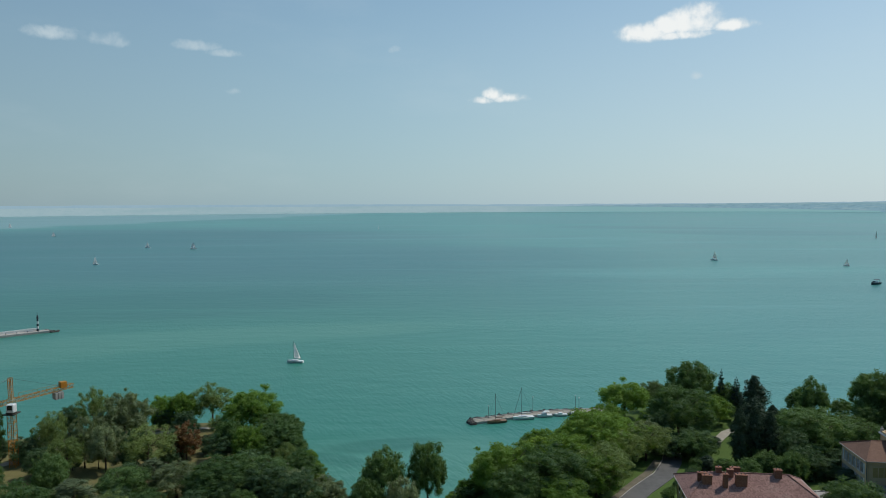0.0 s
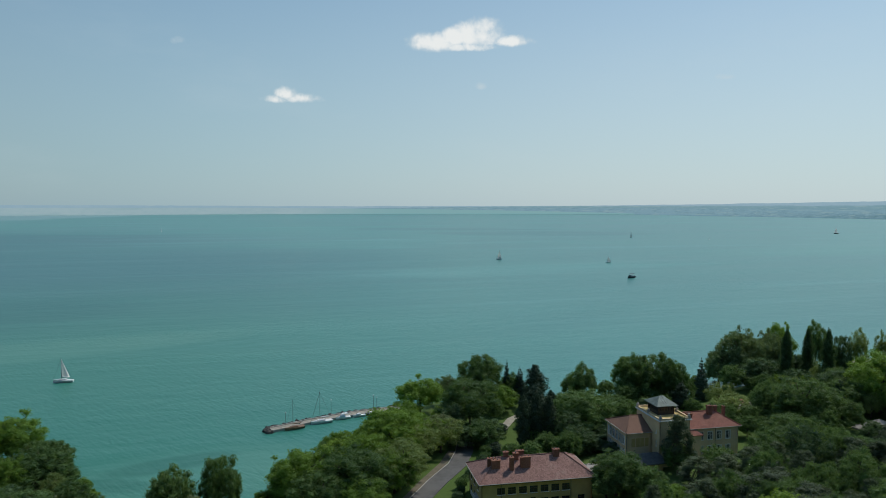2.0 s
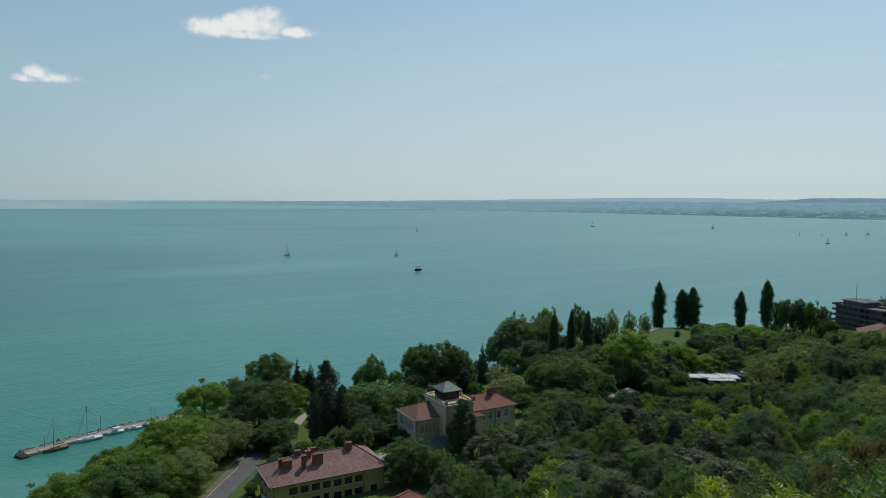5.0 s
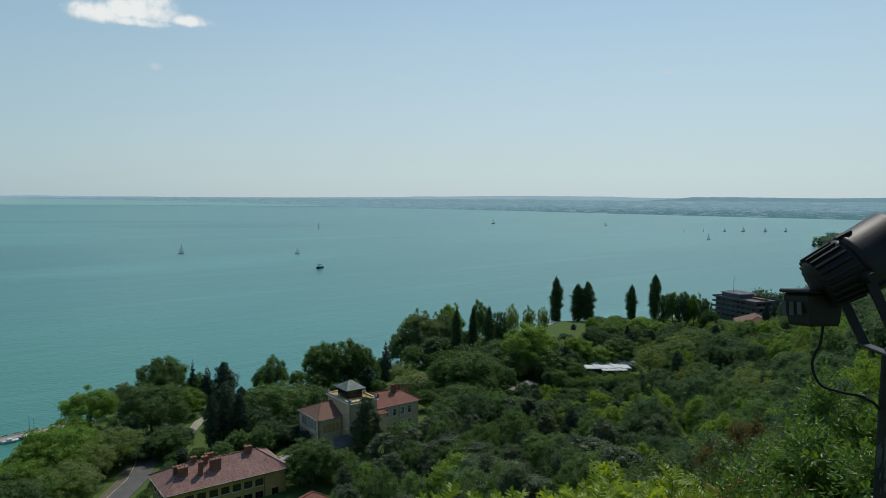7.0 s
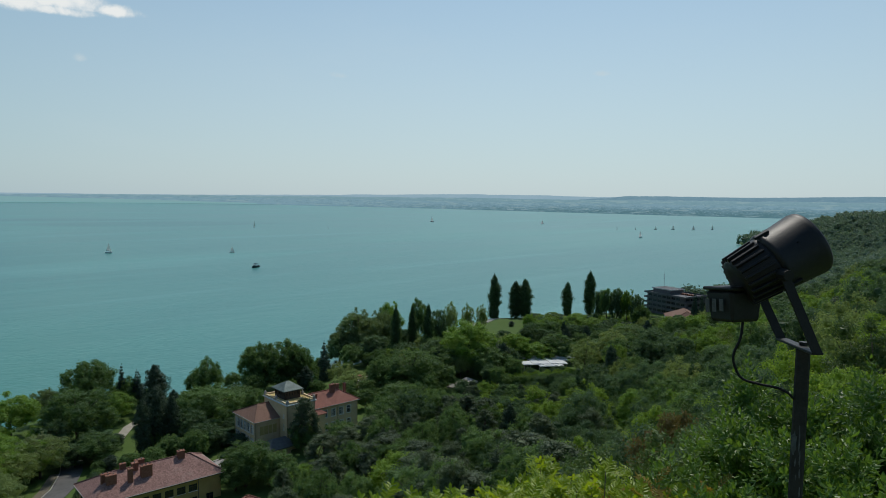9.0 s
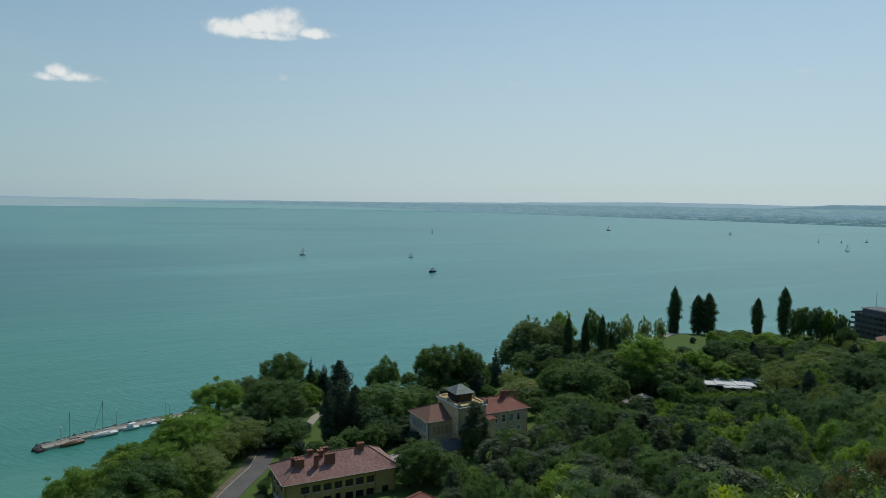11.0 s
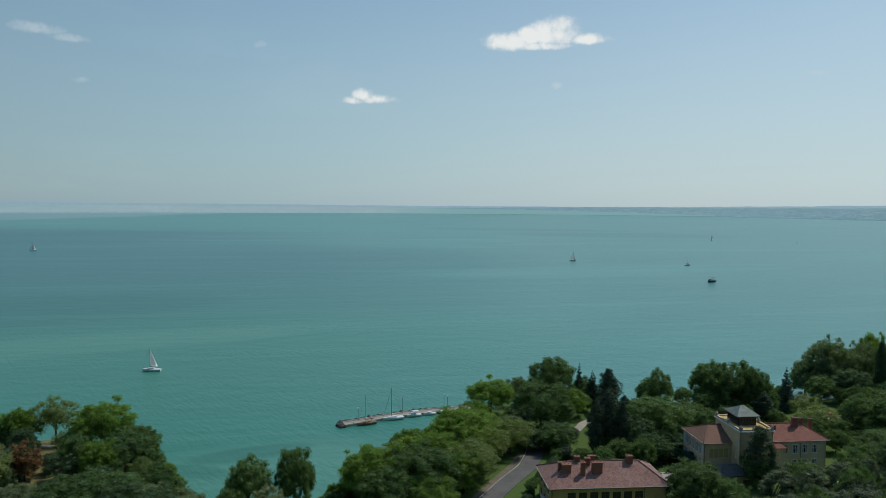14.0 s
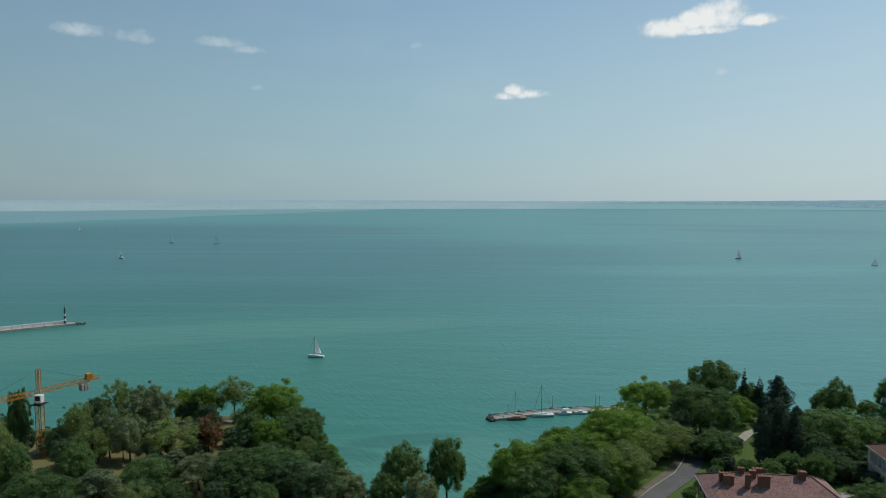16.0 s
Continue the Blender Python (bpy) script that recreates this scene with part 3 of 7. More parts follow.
add_kind("rust", 7.0, 8.0, [make_tree("withered_conifer", scaled(broad_lobes(12, 40, low=0.12, egg=1.1), 7, 8), 3600, 0.19, LEAF_RUST, BARK, 7.2, 0.16,
         "withered rust-brown conifer in the park", "tree", 12)])
add_kind("willow", 12.0, 17.0, [make_tree("willow_tree", scaled(broad_lobes(s, 90, low=0.1), 12, 17), 17000, 0.2, LEAF_WILLOW, BARK, 10.0, 0.4,
         "tall drooping willow at the water's edge", "willow", s, droop=1.6) for s in (9,)])
add_kind("poplar", 8.0, 24.0, [make_tree("poplar_tree", scaled(column_lobes(s, 84, 0.46, 0.03), 8, 24), 15000, 0.22, LEAF_DARKBROAD, BARK, 17.0, 0.4,
         "tall slim columnar poplar, dark green", "poplar", s, droop=-0.8) for s in (2, 17, 33)])
add_kind("cypress", 6.0, 14.0, [make_tree("columnar_conifer", scaled(column_lobes(s, 46, 0.46, 0.03), 6, 14), 9000, 0.17, LEAF_DARK, BARK, 11.0, 0.24,
         "dense blackish-green columnar conifer", "conifer", s, droop=-0.6) for s in (4, 22)])
add_kind("spruce", 7.0, 15.0, [make_tree("spruce_tree", scaled(cone_lobes(s, 15, 0.48, 0.1, 0.12), 7, 15), 8000, 0.2, LEAF_SPRUCE, BARK, 13.5, 0.22,
         "blue-green conical spruce with drooping tiers", "spruce", s) for s in (6, 26)])
add_kind("pine", 10.0, 14.0, [make_tree("pine_tree", scaled(pine_lobes(s), 10, 14), 13000, 0.15, LEAF_PINE, BARK, 12.0, 0.28,
         "dull green black pine with layered boughs", "pine", s, flat=0.7, core=0.7) for s in (10, 31, 44)])


def plant(kind, x, y, width, tall, z=None):
    k = KINDS[kind]
    k["turn"] += 1
    i = (k["turn"] * 5 + int(abs(x) * 3)) % len(k["trees"])
    tree = k["trees"][i]
    z = height(x, y) if z is None else z
    turn = (x * 37.1 + y * 17.3) % 360
    m = Matrix.LocRotScale((x, y, z), Euler((0, 0, radians(turn))), (width / k["w"], width / k["w"], tall / k["h"]))
    if i in k["used"]:
        return copy_sized(tree, m)
    k["used"].add(i)
    tree.matrix_basis = m
    return tree


def plant_rows(rows, group):
    """rows: azimuth, distance, height of the top above the lake, width of the crown, kind."""
    for az, r, top, width, kind in rows:
        p = polar(az, r)
        z = height(p.x, p.y)
        tagged(plant(kind, p.x, p.y, width, max(3.0, top - z), max(z, 0.2)), group=group)


PARK_BACK = [(34.1, 207, 20.4, 5.6, "broad"), (35.8, 188, 18.3, 9.8, "airy"), (30.5, 203, 16.1, 8.3, "airy"), (27.6, 217, 17.1, 9.0, "airy"), (25.4, 205, 18.2, 13.9, "grey"),
    (28.3, 192, 16.8, 7.9, "grey"), (22.8, 217, 12.8, 7.3, "lime"), (21.3, 215, 13.8, 9.0, "lime"), (19.0, 216, 14.9, 13.1, "airy"), (21.1, 187, 12.7, 7.8, "rust"),
    (23.9, 182, 14.6, 13.0, "airy"), (15.8, 203, 16.3, 16.0, "lime"), (14.0, 179, 13.4, 13.6, "broad"), (12.6, 178, 8.9, 6.8, "broad"), (29.5, 184, 15.5, 9.0, "airy"), (26.9, 186, 16.0, 9.0, "grey"), 
    (17.7, 183, 14.2, 8.0, "broad"), (16.2, 176, 13.8, 9.0, "lime"), (23.6, 165, 12.4, 7.5, "pine"),
    (16.4, 163, 12.2, 8.0, "deep"), (13.2, 190, 12.0, 9.5, "broad")]
PARK_FRONT = [(15.2, 154, 13.0, 12.9, "broad"), (13.1, 152, 11.1, 9.3, "grey"), (18.8, 154, 14.1, 13.9, "broad"), (21.9, 160, 12.6, 11.1, "grey"), (25.8, 160, 13.1, 11.1, "broad"),
    (29.2, 152, 15.1, 11.6, "pine"), (33.3, 150, 17.7, 13.3, "broad"), (9.6, 149, 8.7, 7.8, "grey"), (5.3, 150, 13.7, 9.9, "broad"), (1.4, 150, 15.2, 8.7, "broad"),
    (3.5, 143, 11.3, 7.7, "grey"), (6.7, 145, 10.7, 7.1, "broad"), (30.6, 172, 14.7, 7.9, "broad"), (34.9, 170, 16.1, 7.2, "broad")]
CLUMP = [(-11.4, 176, 13.0, 11.5, "lime"), (-13.3, 180, 15.0, 12.5, "lime"), (-9.6, 170, 12.8, 11.0, "lime"), (-14.6, 184, 13.2, 12.0, "lime"), (-16.9, 182, 12.9, 11.0, "grey"), (-8.0, 164, 13.0, 11.0, "ash"), (-13.9, 196, 12.2, 10.0, "lime"), (-10.4, 160, 15.5, 13.0, "lime"),
    (-20.7, 184, 11.2, 9.5, "deep"), (-19.2, 182, 9.6, 8.0, "deep"), (-23.9, 184, 18.0, 4.6, "cypress"), (-25.0, 186, 18.6, 5.2, "cypress"), (-26.1, 187, 17.4, 5.0, "cypress"), (-21.6, 176, 7.6, 4.0, "cypress"), (-27.6, 186, 13.5, 9.5, "deep"), (-28.6, 180, 11.5, 8.0, "deep"), (-18.0, 190, 13.5, 8.0, "deep"), (-5.4, 148, 17.0, 15.5, "lime"), (-9.2, 146, 16.9, 16.0, "broad"), (-4.2, 155, 11.7, 10.8, "lime"), (-8.3, 171, 12.2, 11.2, "lime"), (-12.6, 172, 17.4, 16.7, "lime"),
    (-13.4, 153, 15.4, 14.1, "airy"), (-15.1, 215, 14.6, 15.3, "lime"), (-17.4, 228, 11.8, 10.0, "willow"), (-16.9, 178, 13.7, 13.0, "airy"), (-20.2, 226, 20.0, 14.6, "broad"),
    (-19.4, 197, 18.1, 18.5, "broad"), (-21.9, 217, 11.4, 11.1, "lime"), (-20.7, 182, 11.3, 10.2, "broad"), (-6.6, 140, 14.7, 13.6, "broad"), (-10.0, 139, 13.4, 12.5, "lime")]
VILLA_GROVE = [(-22.5, 232, 15.6, 4.9, "spruce"), (-23.6, 232, 13.6, 6.4, "spruce"), (-24.9, 224, 17.2, 8.3, "cypress"), (-24.9, 206, 14.9, 7.4, "cypress"), (-25.4, 203, 11.8, 7.5, "cypress"),
    (-26.2, 211, 12.4, 5.1, "cypress"), (-22.1, 196, 5.6, 3.9, "cypress"), (-28.9, 229, 16.6, 8.8, "broad"), (-27.3, 213, 11.3, 11.1, "broad"), (-29.1, 194, 16.7, 16.8, "broad"),
    (-30.9, 217, 10.3, 9.2, "broad"), (-34.3, 232, 20.8, 15.7, "broad"), (-32.6, 234, 19.7, 12.0, "broad"), (-35.9, 232, 19.7, 9.7, "broad"), (-36.6, 226, 13.5, 6.3, "cypress"),
    (-38.1, 248, 16.4, 6.6, "spruce"), (-39.4, 236, 11.6, 9.3, "airy"), (-40.5, 223, 11.9, 11.5, "airy"), (-29.9, 182, 9.2, 8.5, "deep"), (-30.7, 187, 10.2, 8.5, "deep"), (-31.4, 178, 8.6, 7.5, "cypress")]
VILLA_FRONT = [(-36.5, 170, 19.5, 7.7, "pine"), (-31.9, 160, 11.3, 10.1, "broad"), (-33.7, 157, 11.1, 6.1, "broad"), (-42.8, 225, 16.4, 9.7, "broad")]
POINT = [(-40.9, 287, 20.2, 19.0, "willow"), (-39.4, 282, 12.2, 11.8, "willow"), (-42.9, 296, 19.5, 13.0, "willow"), (-43.6, 305, 21.0, 11.0, "lime"), (-44.1, 274, 25.0, 5.0, "poplar"), (-45.5, 277, 25.4, 4.8, "poplar"),
    (-46.0, 310, 22.8, 9.0, "broad"), (-46.85, 274, 26.2, 5.6, "poplar"), (-42.3, 270, 14.5, 12.2, "deep"), (-47.7, 296, 20.5, 8.0, "deep"), (-48.7, 300, 23.2, 7.5, "airy"), (-50.2, 322, 18.6, 6.5, "airy"), (-51.4, 326, 18.3, 6.0, "airy"),
    (-45.0, 255, 14.6, 11.0, "deep"), (-47.3, 256, 15.6, 11.5, "deep"), (-50.2, 252, 23.4, 21.0, "lime"), (-52.4, 386, 26.4, 7.8, "poplar"), (-54.2, 387, 22.5, 8.5, "poplar"), (-55.0, 387, 24.0, 8.4, "poplar"), (-58.5, 402, 21.2, 7.2, "poplar"),
    (-60.3, 402, 27.9, 8.0, "poplar"), (-61.0, 372, 20.5, 6.5, "deep"), (-61.7, 368, 22.6, 8.0, "broad"), (-62.5, 366, 23.6, 8.0, "deep"), (-63.3, 364, 23.0, 8.0, "lime"), (-64.1, 360, 21.6, 7.6, "deep"), (-64.4, 352, 17.5, 8.0, "broad"),
    (-60.7, 332, 11.6, 6.0, "cypress"), (-61.5, 326, 12.4, 6.0, "cypress"), (-62.3, 334, 12.0, 7.0, "deep"), (-68.5, 372, 23.6, 4.4, "spruce"), (-69.0, 376, 21.5, 4.6, "spruce"), (-69.8, 380, 20.6, 8.0, "deep")]
SLOPE_TALL = [(-56.2, 190, 17.5, 8.5, "ash"), (-53.9, 150, 24.0, 4.8, "cypress"), (-48.7, 170, 19.5, 8.5, "pine"), (-50.3, 172, 19.0, 9.0, "pine"), (-51.8, 165, 20.5, 9.0, "pine"), (-58.6, 178, 18.0, 8.0, "ash")]
POINT_FRONT = [(-57.3, 324, 13.9, 13.7, "lime"), (-59.3, 336, 13.5, 13.7, "lime"), (-60.8, 330, 13.3, 13.1, "lime"), (-53.9, 352, 3.5, 3.6, "cypress"), (-45.3, 220, 19.6, 18.8, "broad"),
    (-44.5, 193, 15.7, 14.4, "broad"), (-47.3, 222, 10.1, 9.0, "broad"), (-56.2, 262, 14.4, 13.2, "lime"), (-54.5, 265, 13.2, 11.7, "broad"),
    (-57.8, 268, 16.9, 15.0, "broad"), (-61.7, 274, 14.8, 14.4, "broad"), (-63.5, 295, 16.2, 16.7, "broad"), (-52.0, 244, 16.3, 14.9, "broad"), (-48.0, 245, 14.7, 13.6, "broad")]
VILLA_SHADE = [(-31.7, 152, 15.2, 11.4, "broad"), (-34.5, 148, 14.3, 7.9, "broad"), (-38.0, 150, 17.0, 9.2, "pine"), (-40.1, 150, 18.3, 9.1, "pine"), (-42.0, 155, 19.0, 9.5, "pine"),
    (-43.5, 168, 19.6, 13.0, "broad"), (-36.1, 140, 14.0, 8.2, "lime"), (-38.7, 140, 16.1, 9.9, "pine"), (-41.1, 140, 18.3, 9.7, "pine"), (-43.4, 144, 20.3, 9.8, "pine"),
    (-39.7, 128, 16.7, 10.2, "pine"), (-33.6, 150, 12.2, 6.7, "broad"), (-30.9, 150, 12.1, 8.0, "broad"), (-45.8, 190, 17.1, 10.9, "broad")]

for rows, group in ((PARK_BACK, "trees in the lakeside park"), (PARK_FRONT, "trees in the lakeside park"), (CLUMP, "trees by the jetty"), (VILLA_GROVE, "trees behind the villa"),
                    (VILLA_FRONT, "trees before the villa"), (VILLA_SHADE, "trees before the villa"), (POINT, "trees on the point"), (POINT_FRONT, "trees on the point"), (SLOPE_TALL, "tall trees of the slope")):
    plant_rows(rows, group)


def slope_limit(az):
    """Greatest elevation that the tops of the bank's trees reach, seen from the lookout."""
    return float(np.interp(az, [-112, -82, -80, -78.8, -77.5, -75.5, -70, -65, -61, -59.8, -55, -54, -48, -44, -40, -36, -33, -28], [-2.0, -3.6, -4.2, -5.0, -5.9, -6.6, -9.5, -11.8, -12.8, -14.8, -14.9, -15.0, -16.0, -17.0, -18.8, -21.0, -23.0, -26.0]))


def clear_of_houses(x, y):
    for cx, cy, r in ((62, 137, 19), (96, 150, 12), (104, 147, 11), (118, 148, 13), (213, 139, 13), (178, 152, 8), (385, 165, 34), (352, 138, 17), (80, 120, 10)):
        if (x - cx) ** 2 + (y - cy) ** 2 < r * r:
            return False
    return True


def build_bank_wood():
    """The wood on the steep bank and the flat strip below it."""
    rng = random.Random(11)
    put = []
    az, tries = 0.0, 0
    while len(put) < 330 and tries < 16000:
        tries += 1
        az = -rng.uniform(28, 96)
        r = 48 + 372 * rng.random() ** 0.85
        p = polar(az, r)
        if r > shore(az) - 12 or not clear_of_houses(p.x, p.y) or (-55.2 < az < -51 and 300 < r):
            continue
        z = height(p.x, p.y)
        tall = rng.uniform(9.5, 16.0) if r > 70 else rng.uniform(4.5, 7.5)
        if r > 200:
            tall = rng.uniform(9.5, 14.5)
        if -60 < az < -54.4 and r > 180:
            tall = rng.uniform(4.0, 8.0)
        el = math.degrees(math.atan2(z + tall - EYE[2], r))
        if el > slope_limit(az) + rng.uniform(-2.2, 0.5) or (-51.8 < az < -47.6 and 185 < r < 232 and el > -16.2):
            continue
        width = tall * (rng.uniform(0.58, 0.82) if az > -50 else rng.uniform(0.7, 0.95))
        if any((p.x - q[0]) ** 2 + (p.y - q[1]) ** 2 < ((0.39 if az > -50 else 0.44) * (width + q[2])) ** 2 for q in put):
            continue
        put.append((p.x, p.y, width))
        if -52 < az and 70 < r < 190:
            kind = "pine" if rng.random() < 0.7 else "broad"
        else:
            stand = noise.noise(Vector((p.x * 0.022, p.y * 0.022, 7.0))) + rng.uniform(-0.25, 0.25) + (0.16 if az < -61 else 0.0)
            kind = "pine" if stand < -0.3 else "deep" if stand < 0.08 else "broad" if stand < 0.22 else rng.choice(("ash", "lime", "ash", "airy", "deep"))
        if kind in ("ash", "pine"):
            width *= 0.8
        tagged(plant(kind, p.x, p.y, width, tall, z), group="trees of the wooded bank")


build_bank_wood()


def off_line(x, y, line, gap):
    best = min((Vector((x, y)) - Vector(a).lerp(Vector(b), k / 6)).length for a, b in zip(line, line[1:]) for k in range(7))
    return best > gap


DRIVE = [(30, 128), (38.5, 142), (44.7, 150.2), (53, 160), (58, 169), (62, 177), (64, 190)]


def build_undergrowth_trees():
    """Smaller trees that close the gaps on the flat strip."""
    rng = random.Random(77)
    put = []
    lawns = ((82, 196, 11), (157, 176, 9), (70, 150, 9), (-70, 202, 8), (-98, 176, 9), (-82, 186, 7), (-45, 160, 7))
    tries = 0
    while len(put) < 150 and tries < 20000:
        tries += 1
        az = rng.choice((rng.uniform(-50, -3), rng.uniform(-50, -3), rng.uniform(12, 37)))
        r = rng.uniform(142, 300)
        p = polar(az, r)
        if (31.4 < az < 33.9 and r < 204) or (-24.0 < az < -21.6 and 165 < r < 212):
            continue
        if (az > -13.5 and az < 0 and r > 178) or (az > -17 and az < 0 and r > 200):
            continue
        if r > shore(az) - 7 or not clear_of_houses(p.x, p.y) or any((p.x - a) ** 2 + (p.y - b) ** 2 < c * c for a, b, c in lawns):
            continue
        if -31.5 < az < -19 and r < 155 or not off_line(p.x, p.y, DRIVE, 6.5) or (-43 < az < -30 and r < 148):
            continue
        if -46 < az < -30 and 148 < r < 165 or (az > 12 and r > 168 and rng.random() < 0.3):
            continue
        z = height(p.x, p.y)
        tall = rng.uniform(5.0, 9.5)
        width = tall * rng.uniform(0.8, 1.15)
        if any((p.x - q[0]) ** 2 + (p.y - q[1]) ** 2 < (0.42 * (width + q[2])) ** 2 for q in put):
            continue
        put.append((p.x, p.y, width))
        kind = rng.choice(("deep", "airy", "deep", "broad", "deep")) if az > 10 else ("lime" if az > -17 and rng.random() < 0.5 else "broad")
        tagged(plant(kind, p.x, p.y, width, tall, z), group="trees of the lakeside strip")


build_undergrowth_trees()


def build_point_trees():
    """Trees round the lawns of the point and before the hotel."""
    rng = random.Random(91)
    put = []
    tries = 0
    while len(put) < 200 and tries < 30000:
        tries += 1
        az = -rng.uniform(43, 86)
        r = rng.uniform(228, 470)
        p = polar(az, r)
        if r > shore(az) - 12 or not clear_of_houses(p.x, p.y) or (-55.2 < az < -51 and r > 300):
            continue
        z = height(p.x, p.y)
        tall = rng.uniform(7.0, 13.0)
        limit = float(np.interp(az, [-86, -80, -72, -68, -65, -62, -58, -56, -50, -43], [-4.2, -5.5, -7.6, -9.0, -9.4, -9.6, -9.9, -10.2, -11.8, -10.5]))
        if -60 < az < -54.6 and r < 290:
            limit = -14.8
            tall *= 0.55
        if -51.8 < az < -47.6 and r < 240:
            limit = -16.2
        if math.degrees(math.atan2(z + tall - EYE[2], r)) > limit:
            continue
        width = tall * rng.uniform(0.8, 1.1)
        if any((p.x - q[0]) ** 2 + (p.y - q[1]) ** 2 < (0.38 * (width + q[2])) ** 2 for q in put):
            continue
        put.append((p.x, p.y, width))
        kind = rng.choice(("broad", "deep", "lime", "airy", "deep", "broad", "cypress" if tall > 9 else "deep"))
        tagged(plant(kind, p.x, p.y, width * (0.5 if kind == "cypress" else 1), tall, z), group="trees on the point")


build_point_trees()


def build_shore_bushes():
    """Low bushes at the water's edge."""
    rng = random.Random(13)
    for k in range(46):
        az = rng.choice((rng.uniform(-7.0, -2.5), rng.uniform(-2.5, 9.0), rng.uniform(9.0, 13.5)))
        r = shore(az) - rng.uniform(2.5, 7.0)
        p = polar(az, r)
        tall = rng.uniform(2.6, 4.6)
        tagged(plant(rng.choice(("lime", "broad", "lime", "grey")), p.x, p.y, tall * rng.uniform(1.1, 1.5), tall), group="bushes on the shore")


build_shore_bushes()
for k in range(44):
    screen = polar(-53.4 - 0.17 * k, 226 + (k * 7) % 17)
    crown = max(4.0, EYE[2] - screen.length * math.tan(radians(14.75 + 0.15 * (k % 4))) - height(screen.x, screen.y))
    tagged(plant(("broad", "ash", "deep", "lime", "deep")[k % 5], screen.x, screen.y, min(7.0, crown * 0.95), crown), group="trees before the terrace")
for k in range(72):
    spot = polar(-45.5 - 15.5 * ((k * 0.618034) % 1.0), 168 + 50 * ((k * 0.754878) % 1.0))
    crown = EYE[2] - spot.length * math.tan(radians(16.2 + 2.6 * ((k * 0.3247) % 1.0))) - height(spot.x, spot.y)
    if clear_of_houses(spot.x, spot.y):
        crown = min(15.0, max(5.5, crown))
        tagged(plant(("deep", "ash", "broad", "deep", "ash", "lime", "pine")[k % 7], spot.x, spot.y, crown * (0.8 + 0.05 * (k % 5)), crown), group="trees below the terrace")
for hx, hy, hh, hk in ((50.5, 147.5, 2.2, "broad"), (56.5, 154.0, 2.6, "lime"), (60.5, 160.0, 2.4, "broad"), (64.0, 167.0, 3.0, "broad"), (66.5, 173.0, 3.4, "cypress"), (67.5, 160.0, 4.2, "broad"), (72.0, 157.0, 5.0, "broad"),
                       (78.0, 160.0, 6.0, "broad"), (84.0, 158.0, 6.5, "broad"), (38.6, 155.6, 9.0, "airy"), (44.6, 164.6, 9.5, "airy"), (50.0, 172.0, 9.0, "lime"), (33.8, 147.4, 9.5, "lime"), (45.6, 137.5, 2.4, "deep"), (47.6, 141.5, 2.0, "deep"), (49.0, 144.6, 2.6, "broad"), (53.2, 150.6, 2.4, "deep"), (58.6, 157.2, 2.8, "deep"), (62.0, 163.6, 3.0, "broad")):
    tagged(plant(hk, hx, hy, hh * (0.5 if hk == "cypress" else 1.15), hh), group="trees beside the drive")
# hedge trees that close the lawn of the point
for k in range(66):
    spot = polar(-55.4 - 0.215 * k, 330 + (k * 23) % 52)
    crown = EYE[2] - spot.length * math.tan(radians(9.7 + 0.4 * ((k * 5) % 4))) - height(spot.x, spot.y)
    if clear_of_houses(spot.x, spot.y):
        tagged(plant(("lime", "broad", "deep", "ash", "lime")[k % 5], spot.x, spot.y, 6.5 + (k * 3) % 4, max(3.6, crown)), group="hedge trees of the point")
# young wood that closes the lower slope
for k in range(46):
    spot = polar(-43.0 - 17.0 * ((k * 0.618034) % 1.0), 88 + 66 * ((k * 0.754878) % 1.0))
    crown = EYE[2] - spot.length * math.tan(radians(18.8 + 3.2 * ((k * 0.3247) % 1.0))) - height(spot.x, spot.y)
    if clear_of_houses(spot.x, spot.y) and crown > 3.0:
        crown = min(13.0, crown)
        tagged(plant(("deep", "pine", "broad", "ash", "pine", "deep")[k % 6], spot.x, spot.y, crown * (0.85 + 0.05 * (k % 5)), crown), group="young wood of the slope")


# ---- building materials ----
PLASTER_YELLOW = surface_mat("ochre_plaster", (0.42, 0.31, 0.12), (0.54, 0.41, 0.17), 0.5, 0.9)
PLASTER_CREAM = surface_mat("cream_plaster", (0.58, 0.44, 0.26), (0.72, 0.57, 0.35), 0.45, 0.9)
PLASTER_WHITE = surface_mat("weathered_white_plaster", (0.55, 0.56, 0.55), (0.70, 0.70, 0.68), 0.45, 0.9)
TRIM_WHITE = surface_mat("white_painted_trim", (0.62, 0.61, 0.57), (0.78, 0.77, 0.73), 1.2, 0.6)
BRICK_RED = surface_mat("chimney_brick", (0.20, 0.085, 0.055), (0.32, 0.15, 0.10), 3.0, 0.9)
WOOD_DARK = surface_mat("dark_brown_shutter_wood", (0.035, 0.028, 0.022), (0.075, 0.058, 0.042), 2.0, 0.7)
METAL_DARK = surface_mat("dark_zinc", (0.07, 0.075, 0.075), (0.15, 0.155, 0.155), 1.0, 0.75, 0.0)
COPPER_GREY = surface_mat("grey_green_copper_sheet", (0.11, 0.145, 0.13), (0.25, 0.30, 0.27), 0.8, 0.7, 0.1)
CONCRETE = surface_mat("weathered_concrete", (0.30, 0.28, 0.25), (0.46, 0.43, 0.39), 0.6, 0.9)
CONCRETE_DARK = surface_mat("dark_concrete", (0.09, 0.09, 0.095), (0.17, 0.17, 0.17), 0.3, 0.85)
ASPHALT = surface_mat("grey_asphalt", (0.09, 0.088, 0.085), (0.15, 0.145, 0.14), 0.35, 0.95)
STONE_PALE = surface_mat("pale_paving", (0.27, 0.245, 0.20), (0.40, 0.37, 0.31), 0.5, 0.9)
